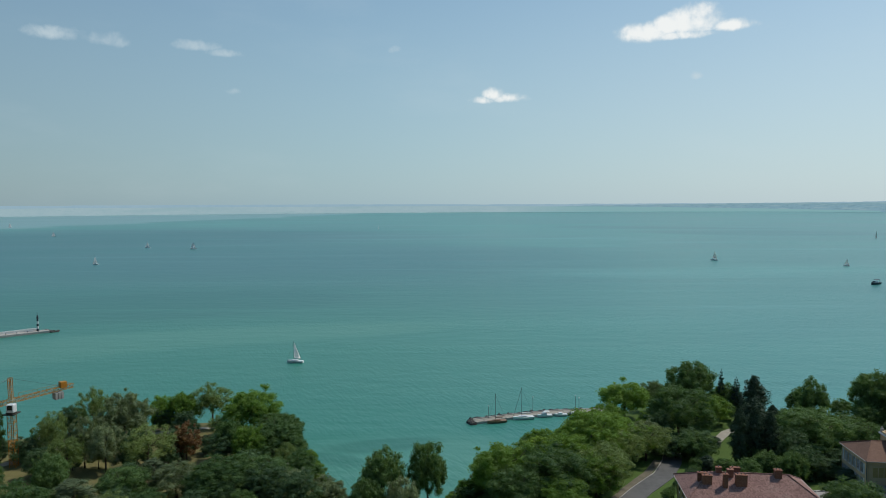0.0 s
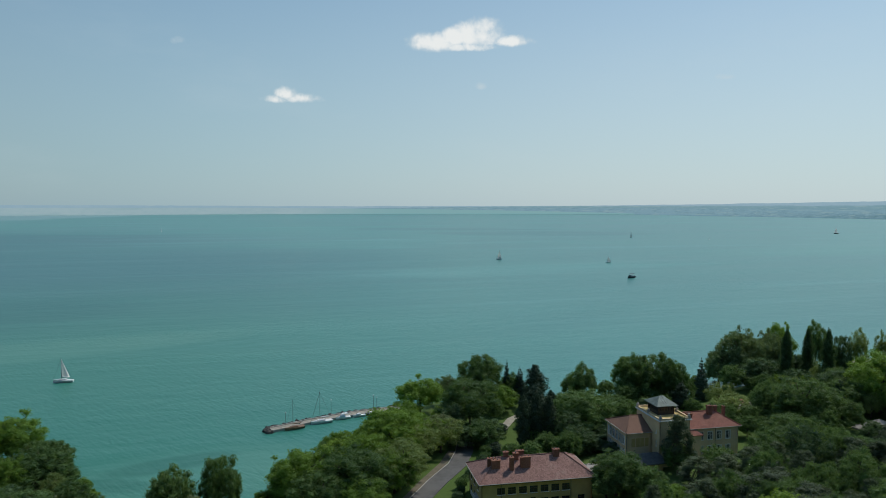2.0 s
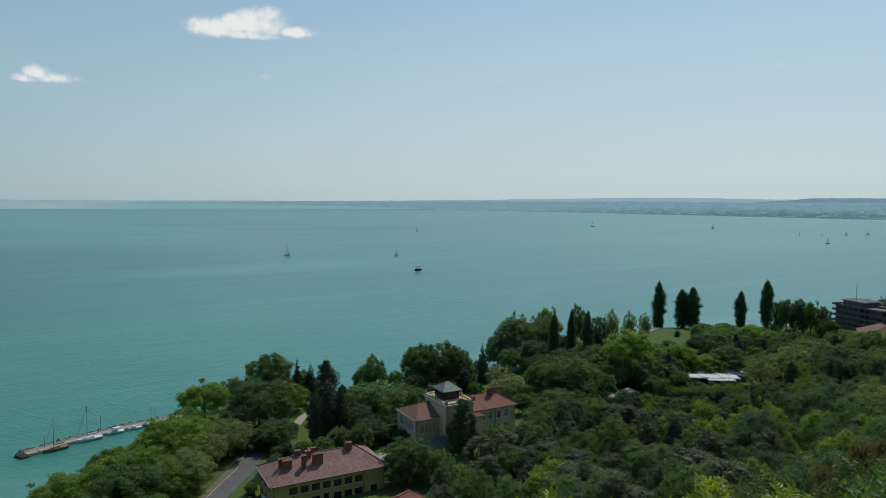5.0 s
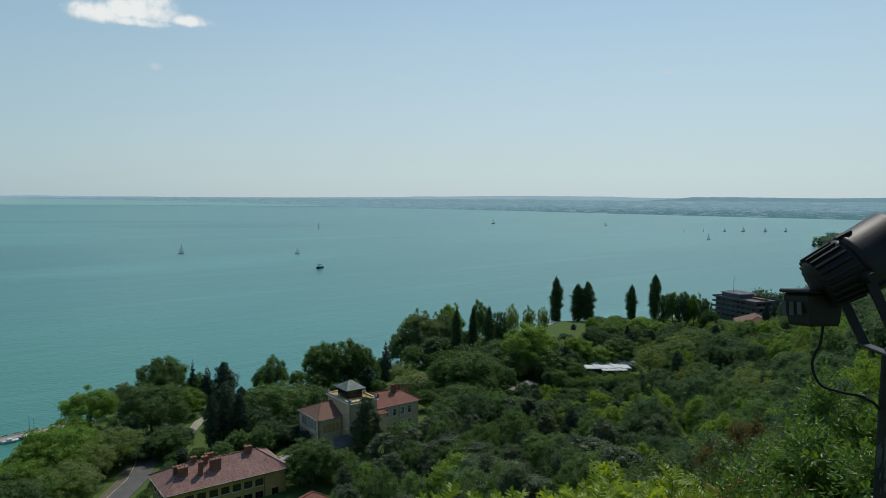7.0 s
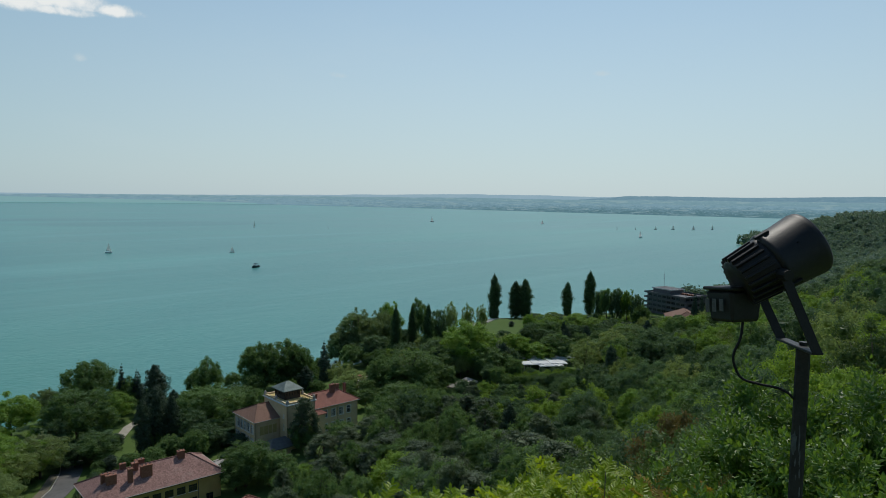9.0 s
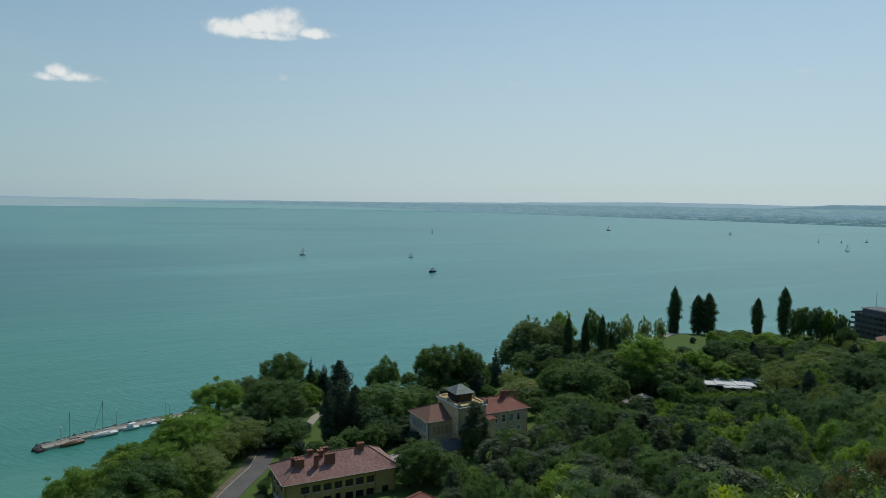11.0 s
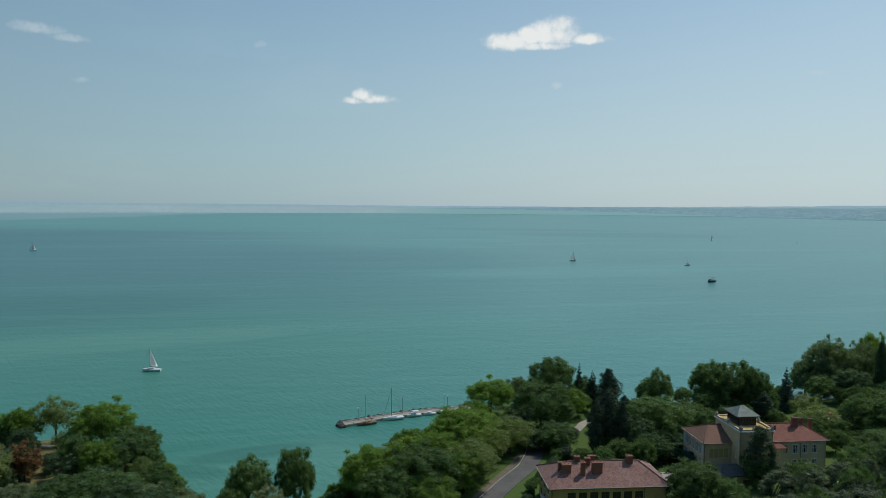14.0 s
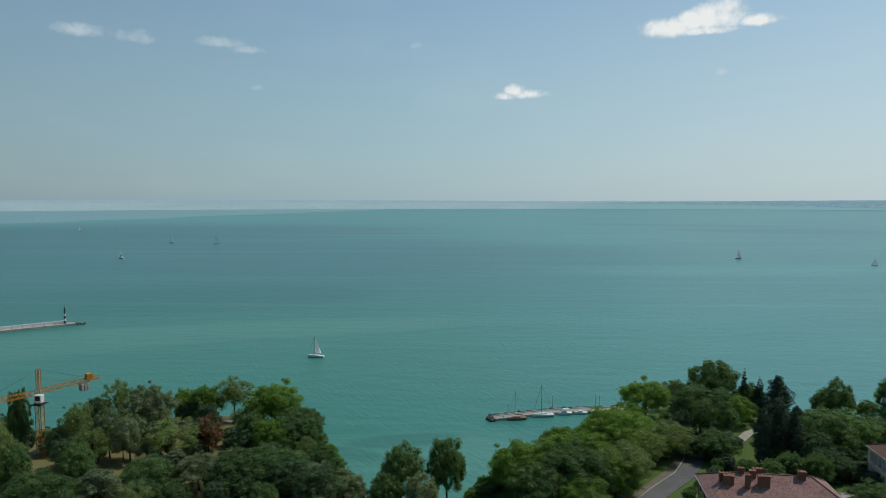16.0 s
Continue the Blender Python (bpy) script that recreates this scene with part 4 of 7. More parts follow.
ROCK = surface_mat("dark_wet_rock", (0.035, 0.033, 0.03), (0.10, 0.095, 0.085), 1.0, 0.8)
CRANE_YELLOW = surface_mat("orange_yellow_crane_paint", (0.42, 0.165, 0.015), (0.58, 0.25, 0.03), 0.8, 0.5)
HULL_WHITE = surface_mat("white_gelcoat", (0.70, 0.70, 0.68), (0.80, 0.80, 0.79), 1.0, 0.3)
HULL_WOOD = surface_mat("varnished_brown_hull", (0.20, 0.11, 0.06), (0.33, 0.20, 0.12), 2.0, 0.45)
HULL_DARK = surface_mat("dark_navy_hull", (0.02, 0.025, 0.035), (0.05, 0.055, 0.06), 1.0, 0.35)
SAIL = surface_mat("white_sailcloth", (0.72, 0.72, 0.70), (0.82, 0.82, 0.80), 0.8, 0.8)
MAST = surface_mat("grey_mast_metal", (0.12, 0.12, 0.12), (0.25, 0.25, 0.25), 2.0, 0.5, 0.5)
RED_PAINT = surface_mat("faded_red_paint", (0.30, 0.06, 0.05), (0.42, 0.10, 0.08), 1.0, 0.7)
BLACK_METAL = surface_mat("black_painted_cast_metal", (0.006, 0.0058, 0.0055), (0.024, 0.022, 0.020), 7.0, 0.5, 0.0, 0.6, 0.001, 0.3)
BLACK_WORN = surface_mat("chipped_black_post_paint", (0.010, 0.010, 0.010), (0.055, 0.05, 0.045), 14.0, 0.6, 0.0, 0.6, 0.001, 0.3)
RUBBER = surface_mat("black_cable_rubber", (0.006, 0.006, 0.006), (0.014, 0.014, 0.014), 20.0, 0.6, 0.0, 0.5, 0.0005, 0.25)


def tile_mat(name, low, high, moss):
    """Clay roof tiles: courses down the slope, stained and mossy in patches."""
    def build(n):
        at = n.add("ShaderNodeTexCoord").outputs["Object"]
        sep = n.add("ShaderNodeSeparateXYZ", {0: at})
        course = n.math("FRACT", n.math("MULTIPLY", sep.outputs[2], 7.0))
        column = n.math("FRACT", n.math("MULTIPLY", n.math("ADD", sep.outputs[0], sep.outputs[1]), 3.6))
        patch = n.noise(at, 0.5, 5.0, 0.65)
        grit = n.add("ShaderNodeTexWhiteNoise", {"Vector": n.vec("FLOOR", n.vec("MULTIPLY", at, (3.6, 3.6, 7.0)).outputs[0]).outputs[0]}).outputs["Value"]
        colour = n.mix(n.math("ADD", n.math("MULTIPLY", patch, 0.6), n.math("MULTIPLY", grit, 0.4)), rgb(*low), rgb(*high))
        colour = n.mix(n.math("MULTIPLY", n.ramp(patch, 0.55, 0.75), 0.4), colour, rgb(*moss))
        relief = n.math("ADD", course, n.math("MULTIPLY", n.math("PINGPONG", column, 0.5), 0.8))
        return n.add("ShaderNodeBsdfPrincipled", {"Base Color": colour, "Roughness": 0.85, "Specular IOR Level": 0.3, "Normal": bump(n, relief, 0.7, 0.04)}).outputs[0]
    return material(name, build)


TILES_ROSE = tile_mat("weathered_rose_roof_tiles", (0.13, 0.068, 0.058), (0.43, 0.25, 0.21), (0.34, 0.26, 0.22))
TILES_BROWN = tile_mat("brown_roof_tiles", (0.15, 0.085, 0.06), (0.27, 0.155, 0.11), (0.20, 0.15, 0.11))
TILES_RED = tile_mat("red_roof_tiles", (0.13, 0.055, 0.045), (0.38, 0.16, 0.115), (0.27, 0.18, 0.14))


def glass_mat():
    def build(n):
        return n.add("ShaderNodeBsdfPrincipled", {"Base Color": rgb(0.02, 0.025, 0.03), "Roughness": 0.06, "IOR": 1.5, "Specular IOR Level": 0.6}).outputs[0]
    return material("dark_window_glass", build)


GLASS = glass_mat()


# ---- building parts ----
def wall_run(bm, p, q, z0, z1, thick, holes):
    """A wall from p to q (plan), thickness inwards (to the left of the run), with openings (from, to, low, high) along it."""
    p, q = Vector((*p, 0)), Vector((*q, 0))
    d = (q - p).normalized()
    inward = Vector((-d.y, d.x, 0))
    xs = sorted({0.0, (q - p).length, *[h[0] for h in holes], *[h[1] for h in holes]})
    zs = sorted({z0, z1, *[h[2] for h in holes], *[h[3] for h in holes]})
    for a, b in zip(xs, xs[1:]):
        for lo, hi in zip(zs, zs[1:]):
            cx, cz = (a + b) / 2, (lo + hi) / 2
            if any(h[0] < cx < h[1] and h[2] < cz < h[3] for h in holes):
                continue
            c = [p + d * a, p + d * b, p + d * b + inward * thick, p + d * a + inward * thick]
            low = [bm.verts.new((v.x, v.y, lo)) for v in c]
            up = [bm.verts.new((v.x, v.y, hi)) for v in c]
            bm.faces.new(low[::-1])
            bm.faces.new(up)
            for k in range(4):
                bm.faces.new((low[k], low[(k + 1) % 4], up[(k + 1) % 4], up[k]))
    bmesh.ops.remove_doubles(bm, verts=bm.verts, dist=0.001)


def window_in(house, p, q, hole, frame_mat, bars=1, shutters=None, sill=True, depth=0.14):
    """A window as a part of the house: frame with mullions, pane and sill."""
    p, q = Vector((*p, 0)), Vector((*q, 0))
    d = (q - p).normalized()
    inward = Vector((-d.y, d.x, 0))
    a, b, lo, hi = hole
    turn = math.atan2(d.y, d.x)
    at = p + d * a
    m = Matrix.Translation((at.x, at.y, lo)) @ Matrix.Rotation(turn, 4, "Z")
    w, h = b - a, hi - lo
    bm = bmesh.new()
    t = 0.09
    posts = [0.0] + [w * (k + 1) / (bars + 1) for k in range(bars)] + [w]
    lights = []
    for k, (a0, a1) in enumerate(zip(posts, posts[1:])):
        left, right = a0 + (t if k == 0 else 0.04), a1 - (t if k == bars else 0.04)
        lights += [(left, right, t, h * 0.62), (left, right, h * 0.62 + 0.06, h - t)]
    wall_run(bm, (0.0, depth - 0.05), (w, depth - 0.05), 0.0, h, 0.09, lights)
    bm.transform(m)
    win = part("window", bm, frame_mat, house)
    bm = bmesh.new()
    box(bm, 0.02, w - 0.02, depth + 0.05, depth + 0.08, 0.02, h - 0.02)
    bm.transform(m)
    part("pane", bm, GLASS, win, "dark window glass")
    if sill:
        bm = bmesh.new()
        box(bm, -0.1, w + 0.1, -0.12, depth - 0.06, -0.1, -0.01)
        bm.transform(m)
        part("sill", bm, TRIM_WHITE, win)
    if shutters:
        for x0 in (-w * 0.48, w + 0.02):
            bm = bmesh.new()
            box(bm, x0, x0 + w * 0.46, -0.07, -0.02, 0.0, h)
            for k in range(5):
                box(bm, x0 + 0.05, x0 + w * 0.46 - 0.05, -0.09, -0.068, h * (k + 0.2) / 5, h * (k + 0.75) / 5)
            bm.transform(m)
            part("shutter", bm, shutters, win)


def hip_roof(bm, x0, x1, y0, y1, z, ridge, inset0, inset1, thick=0.18):
    """A hipped roof slab over a rectangle; ridge along x."""
    ym = (y0 + y1) / 2
    low = [(x0, y0, z), (x1, y0, z), (x1, y1, z), (x0, y1, z)]
    a, b = (x0 + inset0, ym, ridge), (x1 - inset1, ym, ridge)
    v = [bm.verts.new(c) for c in low]
    u = [bm.verts.new((c[0], c[1], c[2] - thick)) for c in low]
    ra, rb = bm.verts.new(a), bm.verts.new(b)
    bm.faces.new((v[0], v[1], rb, ra))
    bm.faces.new((v[2], v[3], ra, rb))
    bm.faces.new((v[1], v[2], rb))
    bm.faces.new((v[3], v[0], ra))
    bm.faces.new(u[::-1])
    for k in range(4):
        bm.faces.new((u[k], u[(k + 1) % 4], v[(k + 1) % 4], v[k]))
    return [(low[0], a), (low[3], a), (low[1], b), (low[2], b), (a, b)]


def ridge_caps(house, lines, mat, m=None):
    bm = bmesh.new()
    for a, b in lines:
        tube(bm, [Vector(a) + Vector((0, 0, 0.05)), Vector(b) + Vector((0, 0, 0.05))], 0.13, 6)
    return part("ridge_cap", bm, mat, house, "paler ridge tiles")


def gutter(house, x0, x1, y0, y1, z):
    bm = bmesh.new()
    for a, b in (((x0, y0), (x1, y0)), ((x1, y0), (x1, y1)), ((x1, y1), (x0, y1)), ((x0, y1), (x0, y0))):
        tube(bm, [(a[0], a[1], z), (b[0], b[1], z)], 0.1, 6)
    return part("gutter", bm, CONCRETE, house, "pale eaves gutter")


def chimney(house, x, y, z, w, d, h, pots=1):
    bm = bmesh.new()
    box(bm, x - w / 2, x + w / 2, y - d / 2, y + d / 2, z - 1.6, z + h, 0.03)
    box(bm, x - w / 2 - 0.08, x + w / 2 + 0.08, y - d / 2 - 0.08, y + d / 2 + 0.08, z + h - 0.22, z + h - 0.06)
    ob = part("chimney", bm, BRICK_RED, house, "red brick chimney stack")
    bm = bmesh.new()
    for k in range(pots):
        px = x + w * ((k + 0.5) / pots - 0.5)
        tube(bm, [(px, y, z + h - 0.05), (px, y, z + h + 0.22)], [0.13, 0.1], 8)
    part("chimney_pot", bm, METAL_DARK, ob)


def pipe_down(house, x, y, z0, z1):
    bm = bmesh.new()
    tube(bm, [(x, y, z0), (x, y, z1 - 0.4), (x, y + 0.12, z1)], 0.06, 6)
    part("downpipe", bm, METAL_DARK, house)


def closed_box_holes(length, start, step, count, width, rows):
    return [(start + step * k, start + step * k + width, lo, hi) for k in range(count) for lo, hi in rows if start + step * k + width < length - 0.2]


def house_shell(house, x0, x1, y0, y1, z0, z1, holes, mat, name="wall"):
    """Four walls; holes: lists for front (y0), right, back and left sides, measured along each run seen from outside."""
    runs = [((x0, y0), (x1, y0)), ((x1, y0), (x1, y1)), ((x1, y1), (x0, y1)), ((x0, y1), (x0, y0))]
    for (p, q), hs in zip(runs, holes):
        bm = bmesh.new()
        wall_run(bm, p, q, z0, z1, 0.34, hs)
        part(name, bm, mat, house)
    return runs


def build_pension():
    """Two-storey ochre house with a hipped roof, near the road."""
    house = empty("house", pose(48.3, 131.3, 3.0, 0, 0, -6.5))
    L, D, E = 26.2, 12.8, 8.0
    x0, x1, y0, y1 = 0.7, L - 0.7, 0.7, D - 0.7
    rows = [(5.25, 6.75), (2.35, 3.95)]
    front = closed_box_holes(x1 - x0, 3.4, 2.42, 7, 1.75, rows) + [(21.6, 23.1, 2.35, 3.95)]
    front = [h for h in front if not (10.2 < h[0] < 11.6 and h[2] < 3)] + [(10.85, 12.0, 0.2, 4.2)]
    left = closed_box_holes(y1 - y0, 1.4, 3.1, 3, 1.1, rows)
    right = closed_box_holes(y1 - y0, 2.0, 4.6, 2, 1.2, rows[:1])
    back = closed_box_holes(x1 - x0, 2.0, 2.9, 8, 1.3, rows)
    runs = house_shell(house, x0, x1, y0, y1, -1.5, E - 0.1, [front, right, back, left], PLASTER_YELLOW)
    for (p, q), hs in zip(runs, [front, right, back, left]):
        for h in hs:
            window_in(house, p, q, h, WOOD_DARK, 1)
    bm = bmesh.new()
    box(bm, x0 + 0.3, x1 - 0.3, y0 + 0.3, y1 - 0.3, 4.4, 4.6)
    box(bm, x0 + 0.3, x1 - 0.3, y0 + 0.3, y1 - 0.3, E - 0.35, E - 0.2)
    part("storey_floor", bm, CONCRETE, house)
    bm = bmesh.new()
    lines = hip_roof(bm, 0, L, 0, D, E, E + 3.3, 5.6, 5.2)
    part("roof", bm, TILES_ROSE, house, "weathered rose clay tiles")
    ridge_caps(house, lines, TILES_ROSE)
    gutter(house, -0.05, L + 0.05, -0.05, D + 0.05, E - 0.08)
    bm = bmesh.new()
    box(bm, 0.05, L - 0.05, 0.05, D - 0.05, E - 0.3, E - 0.19)
    part("eaves_board", bm, WOOD_DARK, house)
    for x in (5.0, 20.6):
        pipe_down(house, x, y0 - 0.08, -0.5, E - 0.3)
    top = E + 3.3
    for x, y, w, d, h, pots in ((4.6, 3.9, 1.9, 0.9, 1.7, 2), (3.9, 5.0, 1.7, 0.8, 1.5, 2), (8.0, 3.2, 0.9, 0.8, 2.7, 1), (11.2, 3.7, 2.2, 0.9, 2.2, 3), (9.6, 5.7, 1.2, 0.9, 1.4, 1),
                                (10.9, 6.9, 1.8, 0.8, 1.3, 2), (7.6, 6.6, 1.1, 0.8, 1.2, 1), (19.0, 5.9, 1.4, 1.0, 1.5, 2)):
        roof_z = E + 3.3 * min(y, D - y, x * 1.14) / (D / 2)
        chimney(house, x, y, min(roof_z, top), w, d, h, pots)
    # balcony with a pale rail on the gable side
    bm = bmesh.new()
    box(bm, x0 - 1.3, x0, 2.0, 5.6, 3.9, 4.05)
    part("balcony", bm, CONCRETE, house)
    bm = bmesh.new()
    for k in range(8):
        tube(bm, [(x0 - 1.25, 2.05 + k * 0.5, 4.05), (x0 - 1.25, 2.05 + k * 0.5, 4.95)], 0.03, 5)
    tube(bm, [(x0 - 1.25, 2.0, 4.95), (x0 - 1.25, 5.6, 4.95)], 0.04, 5)
    part("railing", bm, TRIM_WHITE, house)
    tagged(house, "ochre two-storey house with a rose hipped tile roof", "house")


def build_villa():
    """Cream villa with a look-out tower and two wings."""
    villa = empty("villa", pose(92.3, 145.4, 3.0, 0, 0, -5.2))
    # west wing
    E = 10.0
    left = closed_box_holes(11.2, 1.2, 1.85, 5, 1.25, [(6.6, 9.0), (3.4, 5.6)])
    front = []
    runs = house_shell(villa, 0.4, 7.2, 0.4, 11.6, -1.5, E, [front, [], [], left], PLASTER_CREAM)
    for h in left:
        window_in(villa, *runs[3], h, PLASTER_WHITE, 2, PLASTER_WHITE)
    for h in front:
        window_in(villa, *runs[0], h, PLASTER_CREAM, 1, sill=False)
    for z0, z1 in ((6.3, 8.5),):
        bm = bmesh.new()
        for k in range(4):
            box(bm, 1.7 + 1.2 * k, 2.7 + 1.2 * k, 0.34, 0.396, z0, z1)
        part("blind_panel", bm, PLASTER_YELLOW, villa, "blind window panels in the plaster")
    bm = bmesh.new()
    lines = hip_roof(bm, 0, 8.4, 0, 12.0, E, E + 2.6, 4.0, 1.2)
    part("roof", bm, TILES_BROWN, villa, "brown clay tile hipped roof")
    ridge_caps(villa, lines, TILES_BROWN)
    gutter(villa, -0.05, 7.3, -0.05, 12.05, E - 0.1)
    pipe_down(villa, 0.3, 0.3, 0, E - 0.2)
    # tower with a flat terrace and parapet
    x0, x1, y0, y1, T = 7.2, 15.4, -3.4, 8.4, 13.6
    hs = [[(1.6, 2.8, 7.4, 9.6), (1.6, 2.8, 3.4, 5.4), (5.2, 6.4, 7.4, 9.6)], [], [], [(9.8, 10.4, 7.0, 8.6), (9.8, 10.4, 10.2, 11.2)]]
    runs = house_shell(villa, x0, x1, y0, y1, -1.5, T, hs, PLASTER_CREAM)
    for run, holes in zip(runs, hs):
        for h in holes:
            window_in(villa, *run, h, TRIM_WHITE, 1)
    bm = bmesh.new()
    box(bm, x0 - 0.35, x1 + 0.35, y0 - 0.35, y1 + 0.35, T, T + 0.28, 0.06)
    part("cornice", bm, PLASTER_WHITE, villa, "moulded pale tower cornice")
    bm = bmesh.new()
    box(bm, x0 + 0.1, x1 - 0.1, y0 + 0.1, y1 - 0.1, T + 0.28, T + 0.34)
    part("terrace", bm, PLASTER_YELLOW, villa, "ochre paved roof terrace")
    for a in ((x0, x0 + 0.3, y0, y1), (x1 - 0.3, x1, y0, y1), (x0 + 0.3, x1 - 0.3, y0, y0 + 0.3), (x0 + 0.3, x1 - 0.3, y1 - 0.3, y1)):
        bm = bmesh.new()
        box(bm, *a, T + 0.28, T + 0.62)
        box(bm, a[0] - 0.05, a[1] + 0.05, a[2] - 0.05, a[3] + 0.05, T + 0.62, T + 0.72)
        part("parapet", bm, PLASTER_CREAM, villa)
    for x in (x0 + 0.2, (x0 + x1) / 2, x1 - 0.2):
        for y in (y0 + 0.2, (y0 + y1) / 2, y1 - 0.2):
            if x == (x0 + x1) / 2 and y == (y0 + y1) / 2:
                continue
            bm = bmesh.new()
            box(bm, x - 0.3, x + 0.3, y - 0.3, y + 0.3, T + 0.28, T + 1.2, 0.04)
            bmesh.ops.create_icosphere(bm, subdivisions=1, radius=0.24, matrix=Matrix.Translation((x, y, T + 1.42)))
            part("pier", bm, CONCRETE, villa)
    # pavilion on the tower
    px0, px1, py0, py1, P = 8.9, 13.4, 0.6, 5.8, T + 0.34
    hs = [[(0.35 + 0.78 * k, 0.35 + 0.78 * k + 0.55, P + 0.8, P + 2.1) for k in range(5)], [(0.4 + 0.8 * k, 0.95 + 0.8 * k, P + 0.8, P + 2.1) for k in range(6)]] * 2
    runs = house_shell(villa, px0, px1, py0, py1, P, P + 2.4, hs, WOOD_DARK, "pavilion_wall")
    for run, holes in zip(runs, hs):
        for h in holes:
            window_in(villa, *run, h, WOOD_DARK, 0, sill=False)
    bm = bmesh.new()
    lines = hip_roof(bm, px0 - 0.7, px1 + 0.7, py0 - 0.7, py1 + 0.7, P + 2.4, P + 4.2, 2.5, 2.5, 0.14)
    part("pavilion_roof", bm, COPPER_GREY, villa, "grey-green standing seam metal roof")
    bm = bmesh.new()
    for k in range(9):
        f = (k + 0.5) / 9
        x = px0 - 0.7 + (px1 - px0 + 1.4) * f
        rise = min(f, 1 - f) * 2
        tube(bm, [(x, py0 - 0.7, P + 2.43), (x, py0 - 0.7 + 3.2 * rise, P + 2.43 + 1.75 * rise)], 0.035, 4)
        y = py0 - 0.7 + (py1 - py0 + 1.4) * f
        tube(bm, [(px0 - 0.7, y, P + 2.43), (px0 - 0.7 + 2.4 * rise, y, P + 2.43 + 1.75 * rise)], 0.035, 4)
    part("roof_seam", bm, COPPER_GREY, villa)
    # east wing
    ex0, ex1, ey0, ey1 = 15.4, 31.6, 0.4, 10.0
    front = closed_box_holes(16.2, 5.0, 2.55, 5, 1.25, [(6.7, 8.8), (3.1, 5.1)])
    side = closed_box_holes(9.6, 1.4, 3.0, 3, 1.2, [(6.7, 8.8)])
    runs = house_shell(villa, ex0, ex1, ey0, ey1, -1.5, E, [front, side, [], []], PLASTER_CREAM)
    for h in front:
        window_in(villa, *runs[0], h, TRIM_WHITE, 2)
        bm = bmesh.new()
        for a0, a1, b0, b1 in ((h[0] - 0.18, h[0], h[2], h[3] + 0.18), (h[1], h[1] + 0.18, h[2], h[3] + 0.18), (h[0], h[1], h[3], h[3] + 0.18)):
            box(bm, ex0 + a0, ex0 + a1, ey0 - 0.06, ey0 - 0.003, b0, b1)
        part("window_surround", bm, TRIM_WHITE, villa)
    for h in side:
        window_in(villa, *runs[1], h, TRIM_WHITE, 1)
    bm = bmesh.new()
    lines = hip_roof(bm, ex0 - 0.2, ex1 + 0.5, ey0 - 0.5, ey1 + 0.5, E, E + 2.7, 0.6, 4.6)
    part("roof", bm, TILES_RED, villa, "red clay tile hipped roof")
    ridge_caps(villa, lines, TILES_RED)
    gutter(villa, ex0, ex1 + 0.55, ey0 - 0.55, ey1 + 0.55, E - 0.1)
    pipe_down(villa, ex0 + 9.6, ey0 - 0.06, 0, E - 0.2)
    bm = bmesh.new()
    box(bm, ex0, ex0 + 4.6, ey0 - 1.6, ey0, -1.5, E - 1.2)
    part("bay", bm, PLASTER_CREAM, villa)
    bm = bmesh.new()
    hip_roof(bm, ex0 - 0.1, ex0 + 5.0, ey0 - 2.0, ey0 + 1.6, E - 1.2, E - 0.1, 0.3, 1.6)
    part("bay_roof", bm, TILES_RED, villa)
    for x, y, w, d, h, pots in ((19.4, 3.6, 1.5, 0.9, 1.3, 2), (25.6, 4.2, 1.4, 0.9, 2.6, 2), (28.0, 5.2, 0.8, 0.7, 1.8, 1), (31.0, 6.0, 0.7, 0.7, 1.3, 1)):
        chimney(villa, x, y, E + 2.7 * min(1.0, y / 4.8) * 0.8, w, d, h, pots)
    # low dark-roofed annex before the west wing
    bm = bmesh.new()
    box(bm, 1.6, 7.2, -5.4, 0.4, -1.5, 4.2)
    part("annex", bm, PLASTER_CREAM, villa)
    bm = bmesh.new()
    hip_roof(bm, 1.0, 9.0, -6.0, 0.6, 4.2, 5.9, 2.4, 2.0)
    part("annex_roof", bm, METAL_DARK, villa, "dark sheet-metal roof")
    tagged(villa, "cream villa with tiled wings and a look-out tower", "villa")


def build_shed(x, y, turn, L, D, base, eave, ridge, roof, wall, label, name="outbuilding"):
    ob = empty(name, pose(x, y, base, 0, 0, turn))
    hole = [(L * 0.4, L * 0.4 + 1.2, 0.3, min(2.3, eave - 0.3))]
    runs = house_shell(ob, 0.4, L - 0.4, 0.4, D - 0.4, -1.0, eave, [hole, [], [], []], wall)
    window_in(ob, *runs[0], hole[0], WOOD_DARK, 0)
    bm = bmesh.new()
    lines = hip_roof(bm, 0, L, 0, D, eave, ridge, D * 0.4, D * 0.4)
    part("roof", bm, roof, ob)
    ridge_caps(ob, lines, roof)
    tagged(ob, label, "outbuilding")


